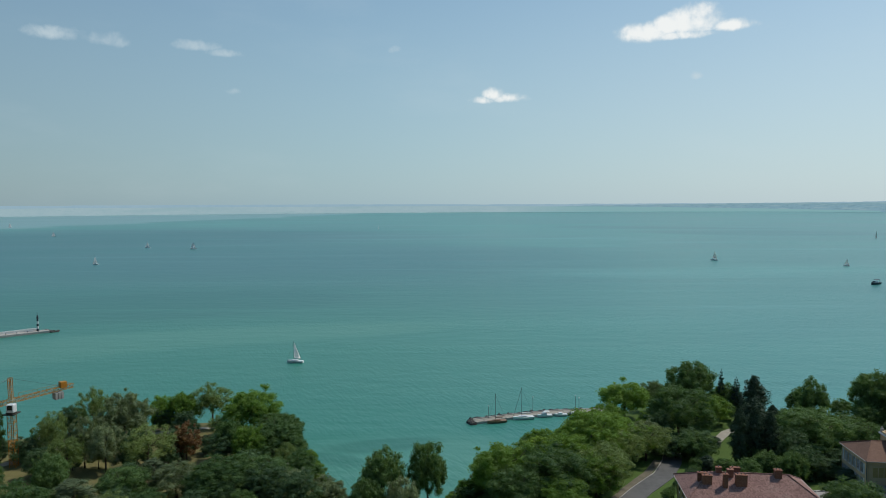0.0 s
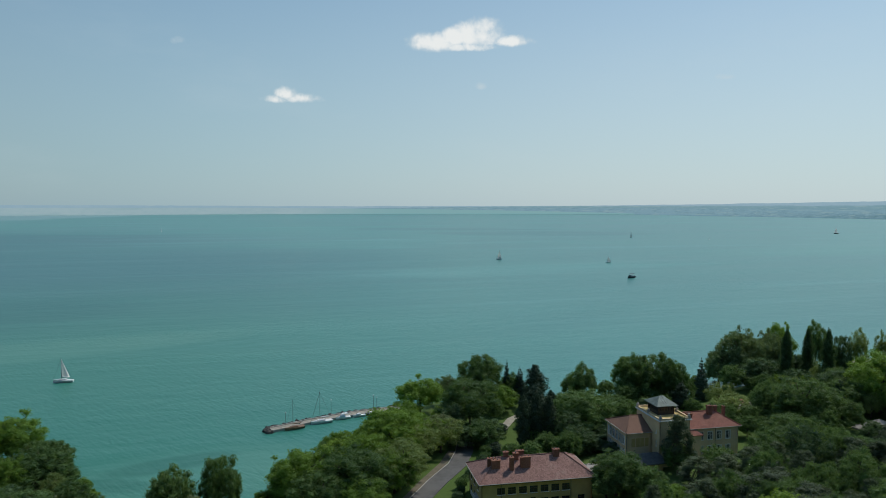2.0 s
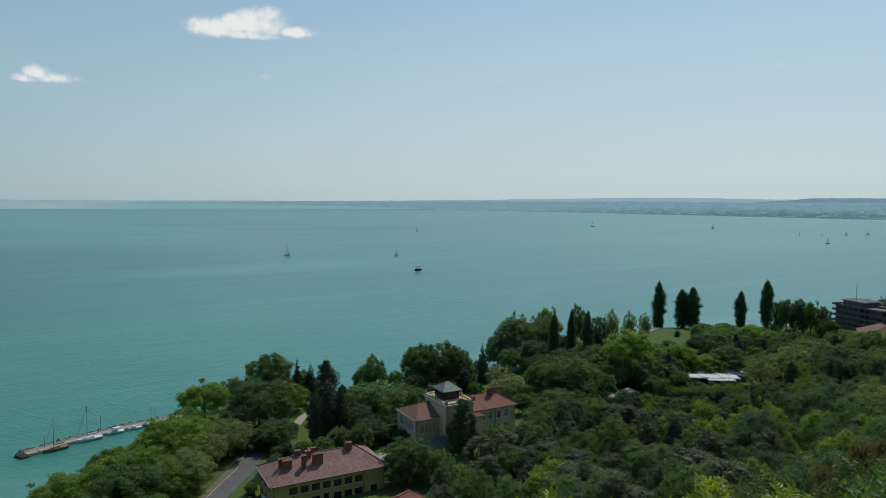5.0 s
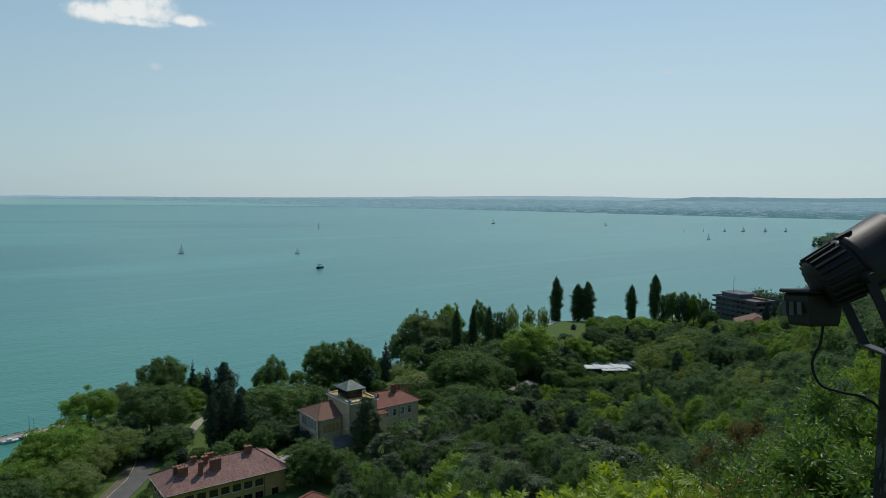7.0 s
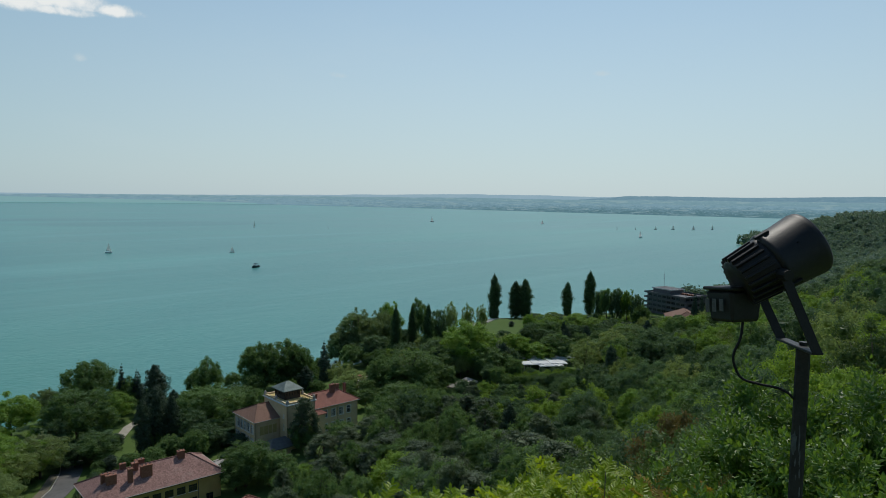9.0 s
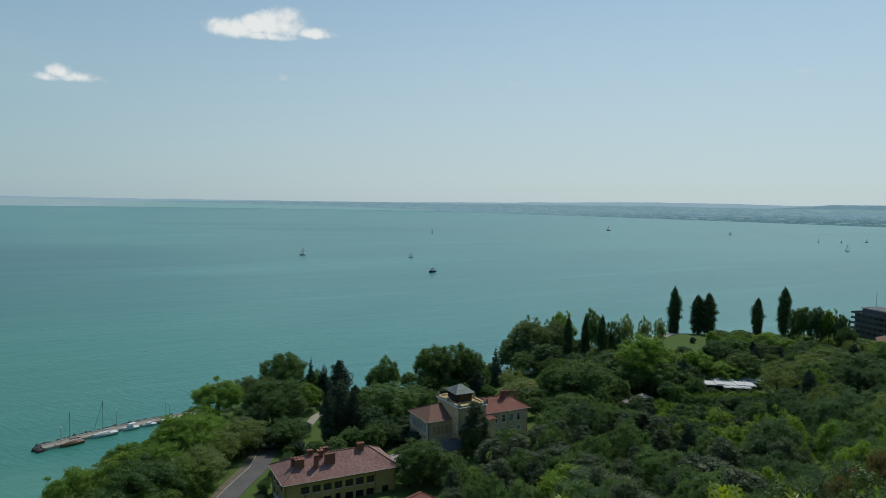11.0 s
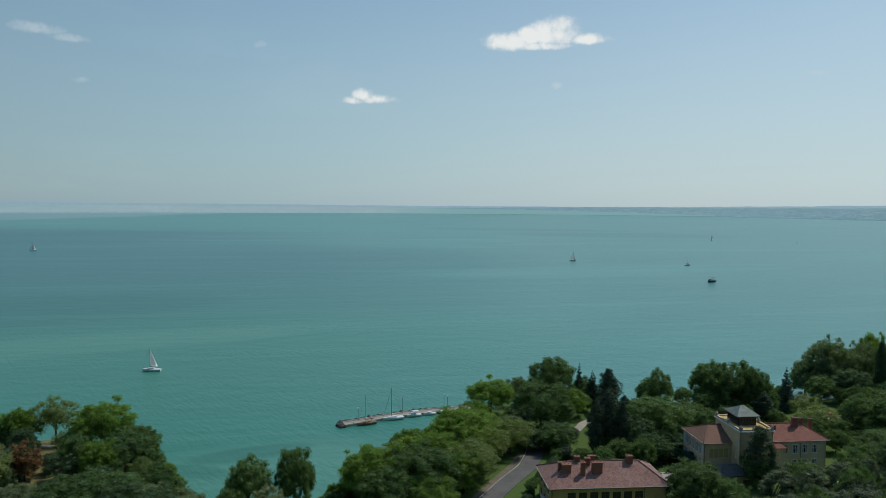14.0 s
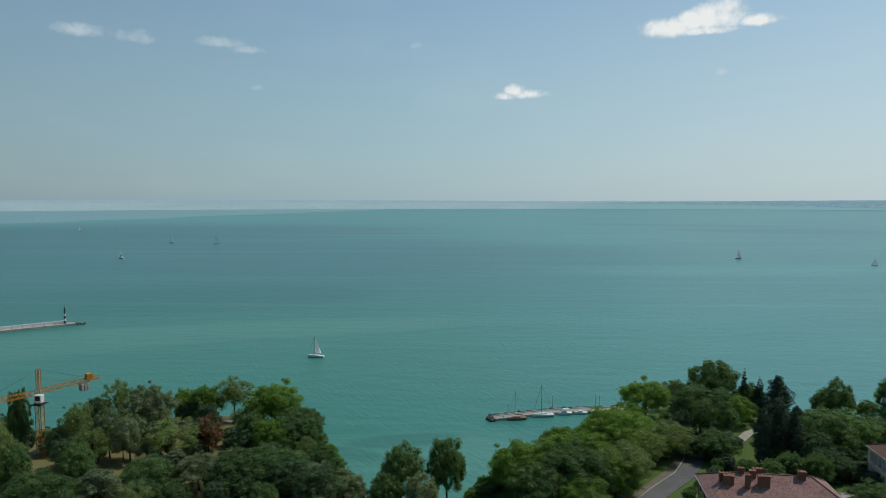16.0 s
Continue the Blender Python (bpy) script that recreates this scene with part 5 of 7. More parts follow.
def build_hotel():
    """Dark concrete lakeside hotel with balcony bands and a flat roof."""
    ob = empty("hotel", pose(380.5, 138.5, 2.0, 0, 0, 71))
    L, D, floors, hgt = 34.0, 17.0, 5, 2.75
    for k in range(floors):
        z = k * hgt
        # the upper storeys step back towards the near end
        cut = 1.6 * k
        bm = bmesh.new()
        holes = [(1.0 + 3.4 * j, 3.7 + 3.4 * j, z + 0.9, z + 2.3) for j in range(int((L - cut - 1.5) / 3.4))]
        side = [(1.2 + 3.6 * j, 3.9 + 3.6 * j, z + 0.9, z + 2.3) for j in range(4)]
        runs = [((cut, D), (cut, 0)), ((cut, 0), (L, 0)), ((L, 0), (L, D)), ((L, D), (cut, D))]
        sets = [side, holes, side, holes]
        for (p, q), hs in zip(runs, sets):
            wall_run(bm, p, q, z, z + hgt, 0.3, hs)
        part("storey_wall", bm, CONCRETE_DARK, ob)
        for (p, q), hs in zip(runs, sets):
            for h in hs:
                window_in(ob, p, q, h, METAL_DARK, 1, sill=False)
        bm = bmesh.new()
        box(bm, cut - 1.3, L + 1.3, -1.3, D + 1.3, z + hgt - 0.14, z + hgt)
        part("balcony_slab", bm, CONCRETE_DARK, ob)
        bm = bmesh.new()
        for a in ((cut - 1.3, L + 1.3, -1.3, -1.18), (cut - 1.3, L + 1.3, D + 1.18, D + 1.3), (cut - 1.3, cut - 1.18, -1.18, D + 1.18), (L + 1.18, L + 1.3, -1.18, D + 1.18)):
            box(bm, *a, z + hgt, z + hgt + 0.8)
        part("balcony_front", bm, CONCRETE_DARK, ob)
    top = floors * hgt
    bm = bmesh.new()
    box(bm, 20.0, 33.4, 3.0, 13.0, top, top + 2.4)
    part("roof_house", bm, CONCRETE_DARK, ob)
    bm = bmesh.new()
    box(bm, 19.4, 33.8, 2.4, 13.6, top + 2.4, top + 2.8, 0.05)
    part("roof_slab", bm, CONCRETE_DARK, ob)
    bm = bmesh.new()
    for a in ((19.3, 33.9, 2.3, 2.39), (19.3, 33.9, 13.61, 13.7), (19.3, 19.39, 2.39, 13.61), (33.81, 33.9, 2.39, 13.61)):
        box(bm, *a, top + 2.35, top + 2.9)
    part("fascia", bm, TRIM_WHITE, ob, "thin white roof edge")
    for k in range(6):
        bm = bmesh.new()
        box(bm, 10.0 + 1.5 * k, 11.0 + 1.5 * k, 5.0, 7.0, top, top + 0.9, 0.05)
        part("roof_vent", bm, BRICK_RED, ob)
    bm = bmesh.new()
    tube(bm, [(30, 8, top + 2.8), (30, 8, top + 12)], [0.12, 0.05], 5)
    for k in range(3):
        tube(bm, [(29.2, 8, top + 8 + k), (30.8, 8, top + 8 + k)], 0.04, 4)
    part("antenna", bm, MAST, ob)
    tagged(ob, "dark flat-roofed hotel with concrete balcony bands", "hotel")
    build_shed(343.5, 128, 30, 27, 19, 2.2, 5.4, 10.0, TILES_BROWN, PLASTER_WHITE, "pale building with a wide red-brown tile roof", "restaurant")


def build_canopies():
    """White pool and terrace roofs among the trees."""
    right, away = Vector((0.54, -0.84)), Vector((0.84, 0.54))
    for along, deep, L, D, z in ((0.0, 0.0, 17.0, 5.4, 4.9), (2.0, 6.2, 15.0, 4.4, 5.4), (-1.0, 11.2, 12.0, 4.0, 5.2), (6.0, -3.0, 9.0, 2.4, 4.5), (12.0, 11.4, 7.0, 3.4, 5.9)):
        c = Vector((202.8, 141.9)) + right * along + away * deep
        x, y = c.x, c.y
        ob = empty("terrace_roof", pose(x, y, 0, 0, 0, -38.0))
        g = height(x + 4, y + 3)
        z = max(z + 2.9, g + 3.6)
        bm = bmesh.new()
        box(bm, 0, L, 0, D, z, z + 0.22, 0.03)
        part("roof_slab", bm, TRIM_WHITE, ob)
        for k in range(5):
            bm = bmesh.new()
            box(bm, L * k / 5 + 0.25, L * (k + 1) / 5 - 0.25, 0.3, D - 0.3, z + 0.224, z + 0.34 + 0.1 * (k % 2), 0.03)
            part("roof_panel", bm, PLASTER_WHITE, ob)
        for px in (0.4, L - 0.4):
            for py in (0.4, D - 0.4):
                bm = bmesh.new()
                tube(bm, [(px, py, g - 2.5), (px, py, z)], 0.12, 6)
                part("post", bm, CONCRETE, ob)
        tagged(ob, "white flat terrace roof on posts among trees", "canopy", "terrace roofs")
    build_shed(172, 146, 10, 12, 6, 2.6, 2.7, 4.1, CONCRETE, PLASTER_WHITE, "low pale pavilion with a grey roof", "pavilion")


def build_car(x, y, turn, paint, label):
    """A parked car with a rounded body, glasshouse and wheels."""
    root = empty("car", pose(x, y, height(x, y) + 0.15, 0, 0, turn))
    side = [(-2.1, 0.35), (-2.15, 0.75), (-1.9, 0.95), (-1.0, 0.98), (1.0, 0.95), (1.9, 0.85), (2.1, 0.6), (2.05, 0.35)]
    cab = [(-1.75, 0.96), (-1.45, 1.42), (0.35, 1.46), (1.05, 0.96)]
    for name, prof, half, mat, parent in (("body", side, 0.86, paint, root), ("cabin", cab, 0.74, GLASS, root)):
        bm = bmesh.new()
        rows = [[bm.verts.new((px, w, pz)) for px, pz in prof] for w in (-half, half)]
        bm.faces.new(rows[0])
        bm.faces.new(rows[1][::-1])
        for k in range(len(prof)):
            j = (k + 1) % len(prof)
            bm.faces.new((rows[0][k], rows[1][k], rows[1][j], rows[0][j]))
        bmesh.ops.recalc_face_normals(bm, faces=bm.faces)
        bmesh.ops.bevel(bm, geom=bm.edges[:], offset=0.06, segments=2, affect="EDGES")
        part(name, bm, mat, parent)
    bm = bmesh.new()
    box(bm, -1.42, 0.32, -0.68, 0.68, 1.43, 1.5, 0.03)
    part("roof", bm, paint, root)
    for px in (-1.35, 1.35):
        for py in (-0.8, 0.8):
            bm = bmesh.new()
            tube(bm, [(px, py - 0.11, 0.32), (px, py + 0.11, 0.32)], 0.32, 14)
            wheel = part("wheel", bm, RUBBER, root)
            bm = bmesh.new()
            tube(bm, [(px, py - 0.12, 0.32), (px, py + 0.12, 0.32)], 0.19, 10)
            part("rim", bm, MAST, wheel)
    for py in (-0.6, 0.6):
        bm = bmesh.new()
        box(bm, 2.0, 2.1, py - 0.16, py + 0.16, 0.58, 0.72, 0.02)
        part("headlight", bm, TRIM_WHITE, root)
    tagged(root, label, "car", "parked cars")


def build_cars():
    for x, y, turn, paint, label in ((-115.5, 192.5, 20, HULL_WHITE, "white parked car by the park path"), (-110.5, 194.5, 22, HULL_DARK, "dark parked car by the park path"),
                                     (156.5, 181.5, 40, HULL_WHITE, "white parked car beside the promenade"), (161.5, 185.5, 40, RED_PAINT, "red parked car beside the promenade"),
                                     (118.5, 132.5, 10, HULL_WHITE, "white car under the trees by the villa")):
        build_car(x, y, turn, paint, label)
    post = empty("concrete_post", pose(208.5, 158.5, height(208.5, 158.5)))
    bm = bmesh.new()
    tube(bm, [(0, 0, -0.5), (0, 0, 9.5), (0, 0, 10.0)], [0.55, 0.45, 0.35], 10)
    part("shaft", bm, CONCRETE, post)
    bm = bmesh.new()
    tube(bm, [(0, 0, 9.6), (0, 0, 9.9)], 0.7, 10)
    part("cap", bm, METAL_DARK, post)
    tagged(post, "tall grey concrete post among the trees", "post")


# ---- jetty, pier and crane ----
def strip(bm, centre, half, z0, z1, seed=0, rough=0.0):
    """A raised ribbon along a plan line."""
    rng = random.Random(seed)
    pts = [Vector((*p, 0)) for p in centre]
    rows = []
    for i, p in enumerate(pts):
        d = (pts[min(i + 1, len(pts) - 1)] - pts[max(i - 1, 0)]).normalized()
        s = Vector((-d.y, d.x, 0))
        a, b = p + s * (half + rng.uniform(0, rough)), p - s * (half + rng.uniform(0, rough))
        rows.append([bm.verts.new((a.x, a.y, z0)), bm.verts.new((a.x, a.y, z1)), bm.verts.new((b.x, b.y, z1)), bm.verts.new((b.x, b.y, z0))])
    for r, s in zip(rows, rows[1:]):
        for k in range(4):
            bm.faces.new((r[k], s[k], s[(k + 1) % 4], r[(k + 1) % 4]))
    bm.faces.new(rows[0])
    bm.faces.new(rows[-1][::-1])
    bmesh.ops.recalc_face_normals(bm, faces=bm.faces)


def resample(line, step):
    out = []
    for a, b in zip(line, line[1:]):
        a, b = Vector(a), Vector(b)
        n = max(1, round((b - a).length / step))
        out += [a.lerp(b, k / n) for k in range(n)]
    return out + [Vector(line[-1])]


def boulder(rng, r):
    bm = bmesh.new()
    bmesh.ops.create_icosphere(bm, subdivisions=1, radius=r)
    for v in bm.verts:
        v.co *= rng.uniform(0.72, 1.2)
        v.co.z *= 0.7
    return bm


def rock_bank(name, line, off, spread, count, seed, label, sizes=(0.4, 1.0)):
    """Rip-rap boulders along one side of a jetty."""
    rng = random.Random(seed)
    root = empty(name)
    shapes = []
    for k in range(8):
        bm = boulder(rng, 1.0)
        me = bpy.data.meshes.new("boulder")
        bm.to_mesh(me)
        bm.free()
        me.materials.append(ROCK)
        shapes.append(me)
    pts = resample(line, 0.5)
    for k in range(count):
        i = rng.randrange(len(pts) - 1)
        d = (pts[i + 1] - pts[i]).normalized()
        p = pts[i] + Vector((-d.y, d.x)) * (off + rng.uniform(0, spread))
        ob = new("boulder", rng.choice(shapes))
        s = rng.uniform(*sizes)
        ob.matrix_basis = Matrix.LocRotScale((p.x, p.y, rng.uniform(-0.25, 0.3)), Euler((rng.random() * 6, rng.random() * 6, rng.random() * 6)), (s, s, s))
        ob.parent = root
    tagged(root, label, "rocks")


JETTY = [(9.8, 212.5), (12.6, 213.4), (21.4, 217.0), (31.2, 219.8), (39.7, 221.6), (47.5, 222.4), (58.0, 223.5)]


def build_jetty():
    root = empty("jetty")
    pts = resample(JETTY, 1.6)
    bm = bmesh.new()
    strip(bm, pts, 1.55, -1.5, 0.62)
    part("pier_body", bm, CONCRETE, root)
    # paving slabs, each on its own
    rng = random.Random(5)
    for a, b in zip(pts, pts[1:]):
        d = b - a
        for side in (0, 1):
            bm = bmesh.new()
            w = 1.5
            box(bm, 0.02, d.length - 0.02, -w + 0.02 + side * w, -0.02 + side * w, 0.0, 0.1 + rng.uniform(0, 0.02), 0.015)
            ob = part("slab", bm, STONE_PALE, root)
            ob.matrix_basis = Matrix.Translation((a.x, a.y, 0.624)) @ Matrix.Rotation(math.atan2(d.y, d.x), 4, "Z")
    bm = bmesh.new()
    strip(bm, [p + Vector((-0.25, 1.35)) for p in pts], 0.2, 0.6, 0.95)
    part("breakwater_wall", bm, CONCRETE, root, "low concrete wall along the outer edge")
    for k in range(2, len(pts) - 3, 4):
        p = pts[k]
        bm = bmesh.new()
        tube(bm, [(p.x + 0.3, p.y - 1.2, 0.6), (p.x + 0.3, p.y - 1.2, 1.15)], 0.11, 7)
        part("bollard", bm, METAL_DARK, root)
    tagged(root, "pale concrete jetty with moored boats", "jetty")
    rock_bank("riprap", JETTY, 1.75, 1.9, 290, 3, "dark boulders along the outer side of the jetty", (0.4, 0.85))
    rock_bank("riprap", [(8.2, 212.0), (10.4, 212.9)], -1.9, 4.0, 34, 4, "boulders round the head of the jetty", (0.5, 1.1))


def build_lamp_post(x, y, tall, name="lamp_post", label="slim grey lamp post on the jetty"):
    root = empty(name, pose(x, y, 0.7))
    bm = bmesh.new()
    tube(bm, [(0, 0, 0), (0, 0, tall)], [0.08, 0.05], 6)
    part("pole", bm, MAST, root)
    bm = bmesh.new()
    tube(bm, [(0, 0, tall), (0, 0, tall + 0.12), (0, 0, tall + 0.42)], [0.1, 0.26, 0.12], 8)
    part("lantern", bm, TRIM_WHITE, root)
    tagged(root, label, "lamp post", "posts on the jetty")


def hull(bm, L, W, H, deck=0.0):
    """A pointed boat hull along x, with sheer and a transom."""
    n = 9
    rows = []
    for i in range(n):
        f = i / (n - 1)
        half = W / 2 * (math.sin(math.pi * min(1.0, 0.28 + 0.72 * f)) ** 0.7 if f > 0.35 else 0.86 + 0.14 * f / 0.35)
        if i == n - 1:
            half = 0.03
        x = -L / 2 + L * f
        top = H * (0.86 + 0.3 * f * f)
        rows.append([bm.verts.new(c) for c in ((x, -half, top), (x, -half * 0.8, H * 0.35), (x, -half * 0.25, -H * 0.35), (x, half * 0.25, -H * 0.35), (x, half * 0.8, H * 0.35), (x, half, top))])
    for a, b in zip(rows, rows[1:]):
        for k in range(5):
            bm.faces.new((a[k], a[k + 1], b[k + 1], b[k]))
        bm.faces.new((a[5], a[0], b[0], b[5]))
    bm.faces.new(rows[0][::-1])
    bm.faces.new(rows[-1])
    bmesh.ops.recalc_face_normals(bm, faces=bm.faces)


def build_sailboat(x, y, turn, L, mast, hull_mat, sails, label, group="", bare_stay=True, jib=True):
    root = empty("sailboat", pose(x, y, 0.05, 0, 0, turn))
    W, H = L * 0.3, L * 0.13
    bm = bmesh.new()
    hull(bm, L, W, H)
    part("hull", bm, hull_mat, root)
    bm = bmesh.new()
    box(bm, -L * 0.18, L * 0.2, -W * 0.26, W * 0.26, H * 0.9, H * 0.9 + L * 0.06, L * 0.012)
    box(bm, L * 0.2, L * 0.3, -W * 0.18, W * 0.18, H * 0.95, H * 0.95 + L * 0.03, L * 0.008)
    part("cabin", bm, HULL_WHITE if hull_mat is not HULL_WOOD else HULL_WOOD, root)
    mx = L * 0.08
    bm = bmesh.new()
    tube(bm, [(mx, 0, H * 0.9), (mx - 0.05, 0, mast)], [0.085, 0.05], 6)
    part("mast", bm, MAST, root)
    bm = bmesh.new()
    tube(bm, [(mx, 0, H + L * 0.13), (-L * 0.36, 0, H + L * 0.12)], 0.06, 6)
    part("boom", bm, MAST, root)
    if sails:
        for pts, nm in (((( mx - 0.12, mast * 0.97), (mx - 0.12, H + L * 0.15), (-L * 0.36, H + L * 0.14)), "mainsail"), (((mx + 0.1, mast * 0.86), (L * 0.46, H * 1.2), (mx + 0.25, H * 1.3)), "jib"))[:2 if jib else 1]:
            bm = bmesh.new()
            n = 8
            rows = []
            (ax, az), (bx, bz), (cx, cz) = pts
            for i in range(n + 1):
                f = i / n
                r = []
                for j in range(5):
                    g = j / 4
                    px = ax + (bx - ax) * f + (cx - bx) * f * g
                    pz = az + (bz - az) * f + (cz - bz) * f * g
                    r.append(bm.verts.new((px, 0.12 * L * f * math.sin(math.pi * g) * 0.6 + 0.05 * L * f * g, pz)))
                rows.append(r)
            for a, b in zip(rows, rows[1:]):
                for j in range(4):
                    bm.faces.new((a[j], a[j + 1], b[j + 1], b[j]))
            bmesh.ops.solidify(bm, geom=bm.faces[:], thickness=0.02)
            part(nm, bm, SAIL, root, "white triangular sail", smooth=True)
    else:
        bm = bmesh.new()
        tube(bm, [(mx - 0.2, 0, H + L * 0.155), (-L * 0.34, 0, H + L * 0.145)], [0.13, 0.1], 7)
        part("furled_sail", bm, SAIL if hull_mat is HULL_WHITE else HULL_WOOD, root)
    bm = bmesh.new()
    tube(bm, [(mx, 0, mast * 0.95), (L * 0.48, 0, H * 1.1)], 0.05 if bare_stay else 0.02, 5)
    tube(bm, [(mx, 0, mast * 0.95), (-L * 0.49, 0, H)], 0.02, 4)
    part("stay", bm, MAST, root)
    tagged(root, label, "sailboat", group)
    return root


def build_motorboat(x, y, turn, L, hull_mat, label, group="", canopy=True):
    root = empty("motorboat", pose(x, y, 0.05, 0, 0, turn))
    W, H = L * 0.36, L * 0.16
    bm = bmesh.new()
    hull(bm, L, W, H)
    part("hull", bm, hull_mat, root)
    bm = bmesh.new()
    box(bm, -L * 0.12, L * 0.2, -W * 0.34, W * 0.34, H * 0.9, H * 0.9 + L * 0.13, L * 0.02)
    part("cabin", bm, HULL_WHITE, root)
    bm = bmesh.new()
    box(bm, L * 0.04, L * 0.205, -W * 0.3, W * 0.3, H * 0.9 + L * 0.07, H * 0.9 + L * 0.118)
    part("windscreen", bm, GLASS, root)
    if canopy:
        bm = bmesh.new()
        box(bm, -L * 0.3, L * 0.1, -W * 0.34, W * 0.34, H * 0.9 + L * 0.2, H * 0.9 + L * 0.23, L * 0.01)
        for px in (-L * 0.28, L * 0.08):
            for py in (-W * 0.3, W * 0.3):
                tube(bm, [(px, py, H * 0.85), (px, py, H * 0.9 + L * 0.21)], 0.03, 4)
        part("canopy", bm, HULL_WHITE if hull_mat is HULL_WHITE else HULL_DARK, root)
    bm = bmesh.new()
    box(bm, -L * 0.55, -L * 0.49, -0.18, 0.18, -0.1, H * 1.1, 0.03)
    part("outboard_motor", bm, HULL_DARK, root)
    tagged(root, label, "motorboat", group)


def build_boats():
    moored = "boats moored at the jetty"
    build_sailboat(17.0, 212.4, 196, 6.4, 9.4, HULL_WOOD, False, "brown wooden sailboat with bare mast, moored", moored, False)
    build_sailboat(25.8, 215.9, 190, 7.0, 10.6, HULL_WHITE, False, "white sailing yacht with bare mast, moored", moored)
    build_motorboat(33.0, 218.1, 188, 5.0, HULL_WHITE, "white motorboat with a canopy, moored", moored)
    build_motorboat(38.4, 219.0, 186, 4.3, HULL_WHITE, "small white open motorboat, moored", moored, False)
    build_motorboat(42.6, 219.6, 186, 4.0, HULL_DARK, "small dark motorboat, moored", moored, False)
    for x, y, tall in ((14.5, 214.6, 4.0), (29.6, 221.6, 4.8), (43.9, 222.6, 4.8), (45.0, 222.2, 4.2)):
        build_lamp_post(x, y, tall)
    sailing = "boats sailing on the lake"
    build_sailboat(-65, 296, 172, 7.4, 9.6, HULL_WHITE, True, "white sailing yacht under mainsail on the lake", sailing, False, False)
    for i, (x, y, L) in enumerate(((-403, 790, 8), (-470, 1086, 8), (-385, 1053, 9), (-844, 1481, 9), (-1315, 2077, 12), (-170, 1808, 10), (320, 800, 9), (429, 721, 6))):
        build_sailboat(x, y, 160 + 23 * i, L, L * 1.35, HULL_WHITE, True, "distant white sailing boat on the lake", sailing, False)
    for i, (x, y, L) in enumerate(((792, 1243, 10), (889, 1121, 5), (1356, 1262, 11), (1535, 1025, 8), (1164, 564, 9), (1390, 730, 7), (1440, 710, 6), (1500, 690, 7), (1545, 668, 8), (1570, 630, 8), (1635, 610, 9))):
        build_sailboat(x, y, 40 + 31 * i, L, L * 1.4, HULL_DARK if i > 4 or i == 2 else HULL_WHITE, True, "tiny far-off sailing boat", sailing, False)
    build_motorboat(359, 562, 205, 11.0, HULL_DARK, "dark motor cruiser with a canopy on open water", sailing)


def lattice(bm, a, b, half, bays, r):
    """A square lattice beam from a to b."""
    a, b = Vector(a), Vector(b)
    d = (b - a).normalized()
    s = d.cross(Vector((0, 0, 1)))
    s = s.normalized() if s.length > 0.1 else Vector((1, 0, 0))
    u = s.cross(d)
    corners = [(s * i + u * j) * half for i, j in ((-1, -1), (1, -1), (1, 1), (-1, 1))]
    for c in corners:
        tube(bm, [a + c, b + c], r, 4)
    for k in range(bays):
        p, q = a.lerp(b, k / bays), a.lerp(b, (k + 1) / bays)
        for i in range(4):
            c, e = corners[i], corners[(i + 1) % 4]
            tube(bm, [p + c, q + e] if k % 2 else [p + e, q + c], r * 0.6, 3)
            tube(bm, [q + c, q + e], r * 0.6, 3)


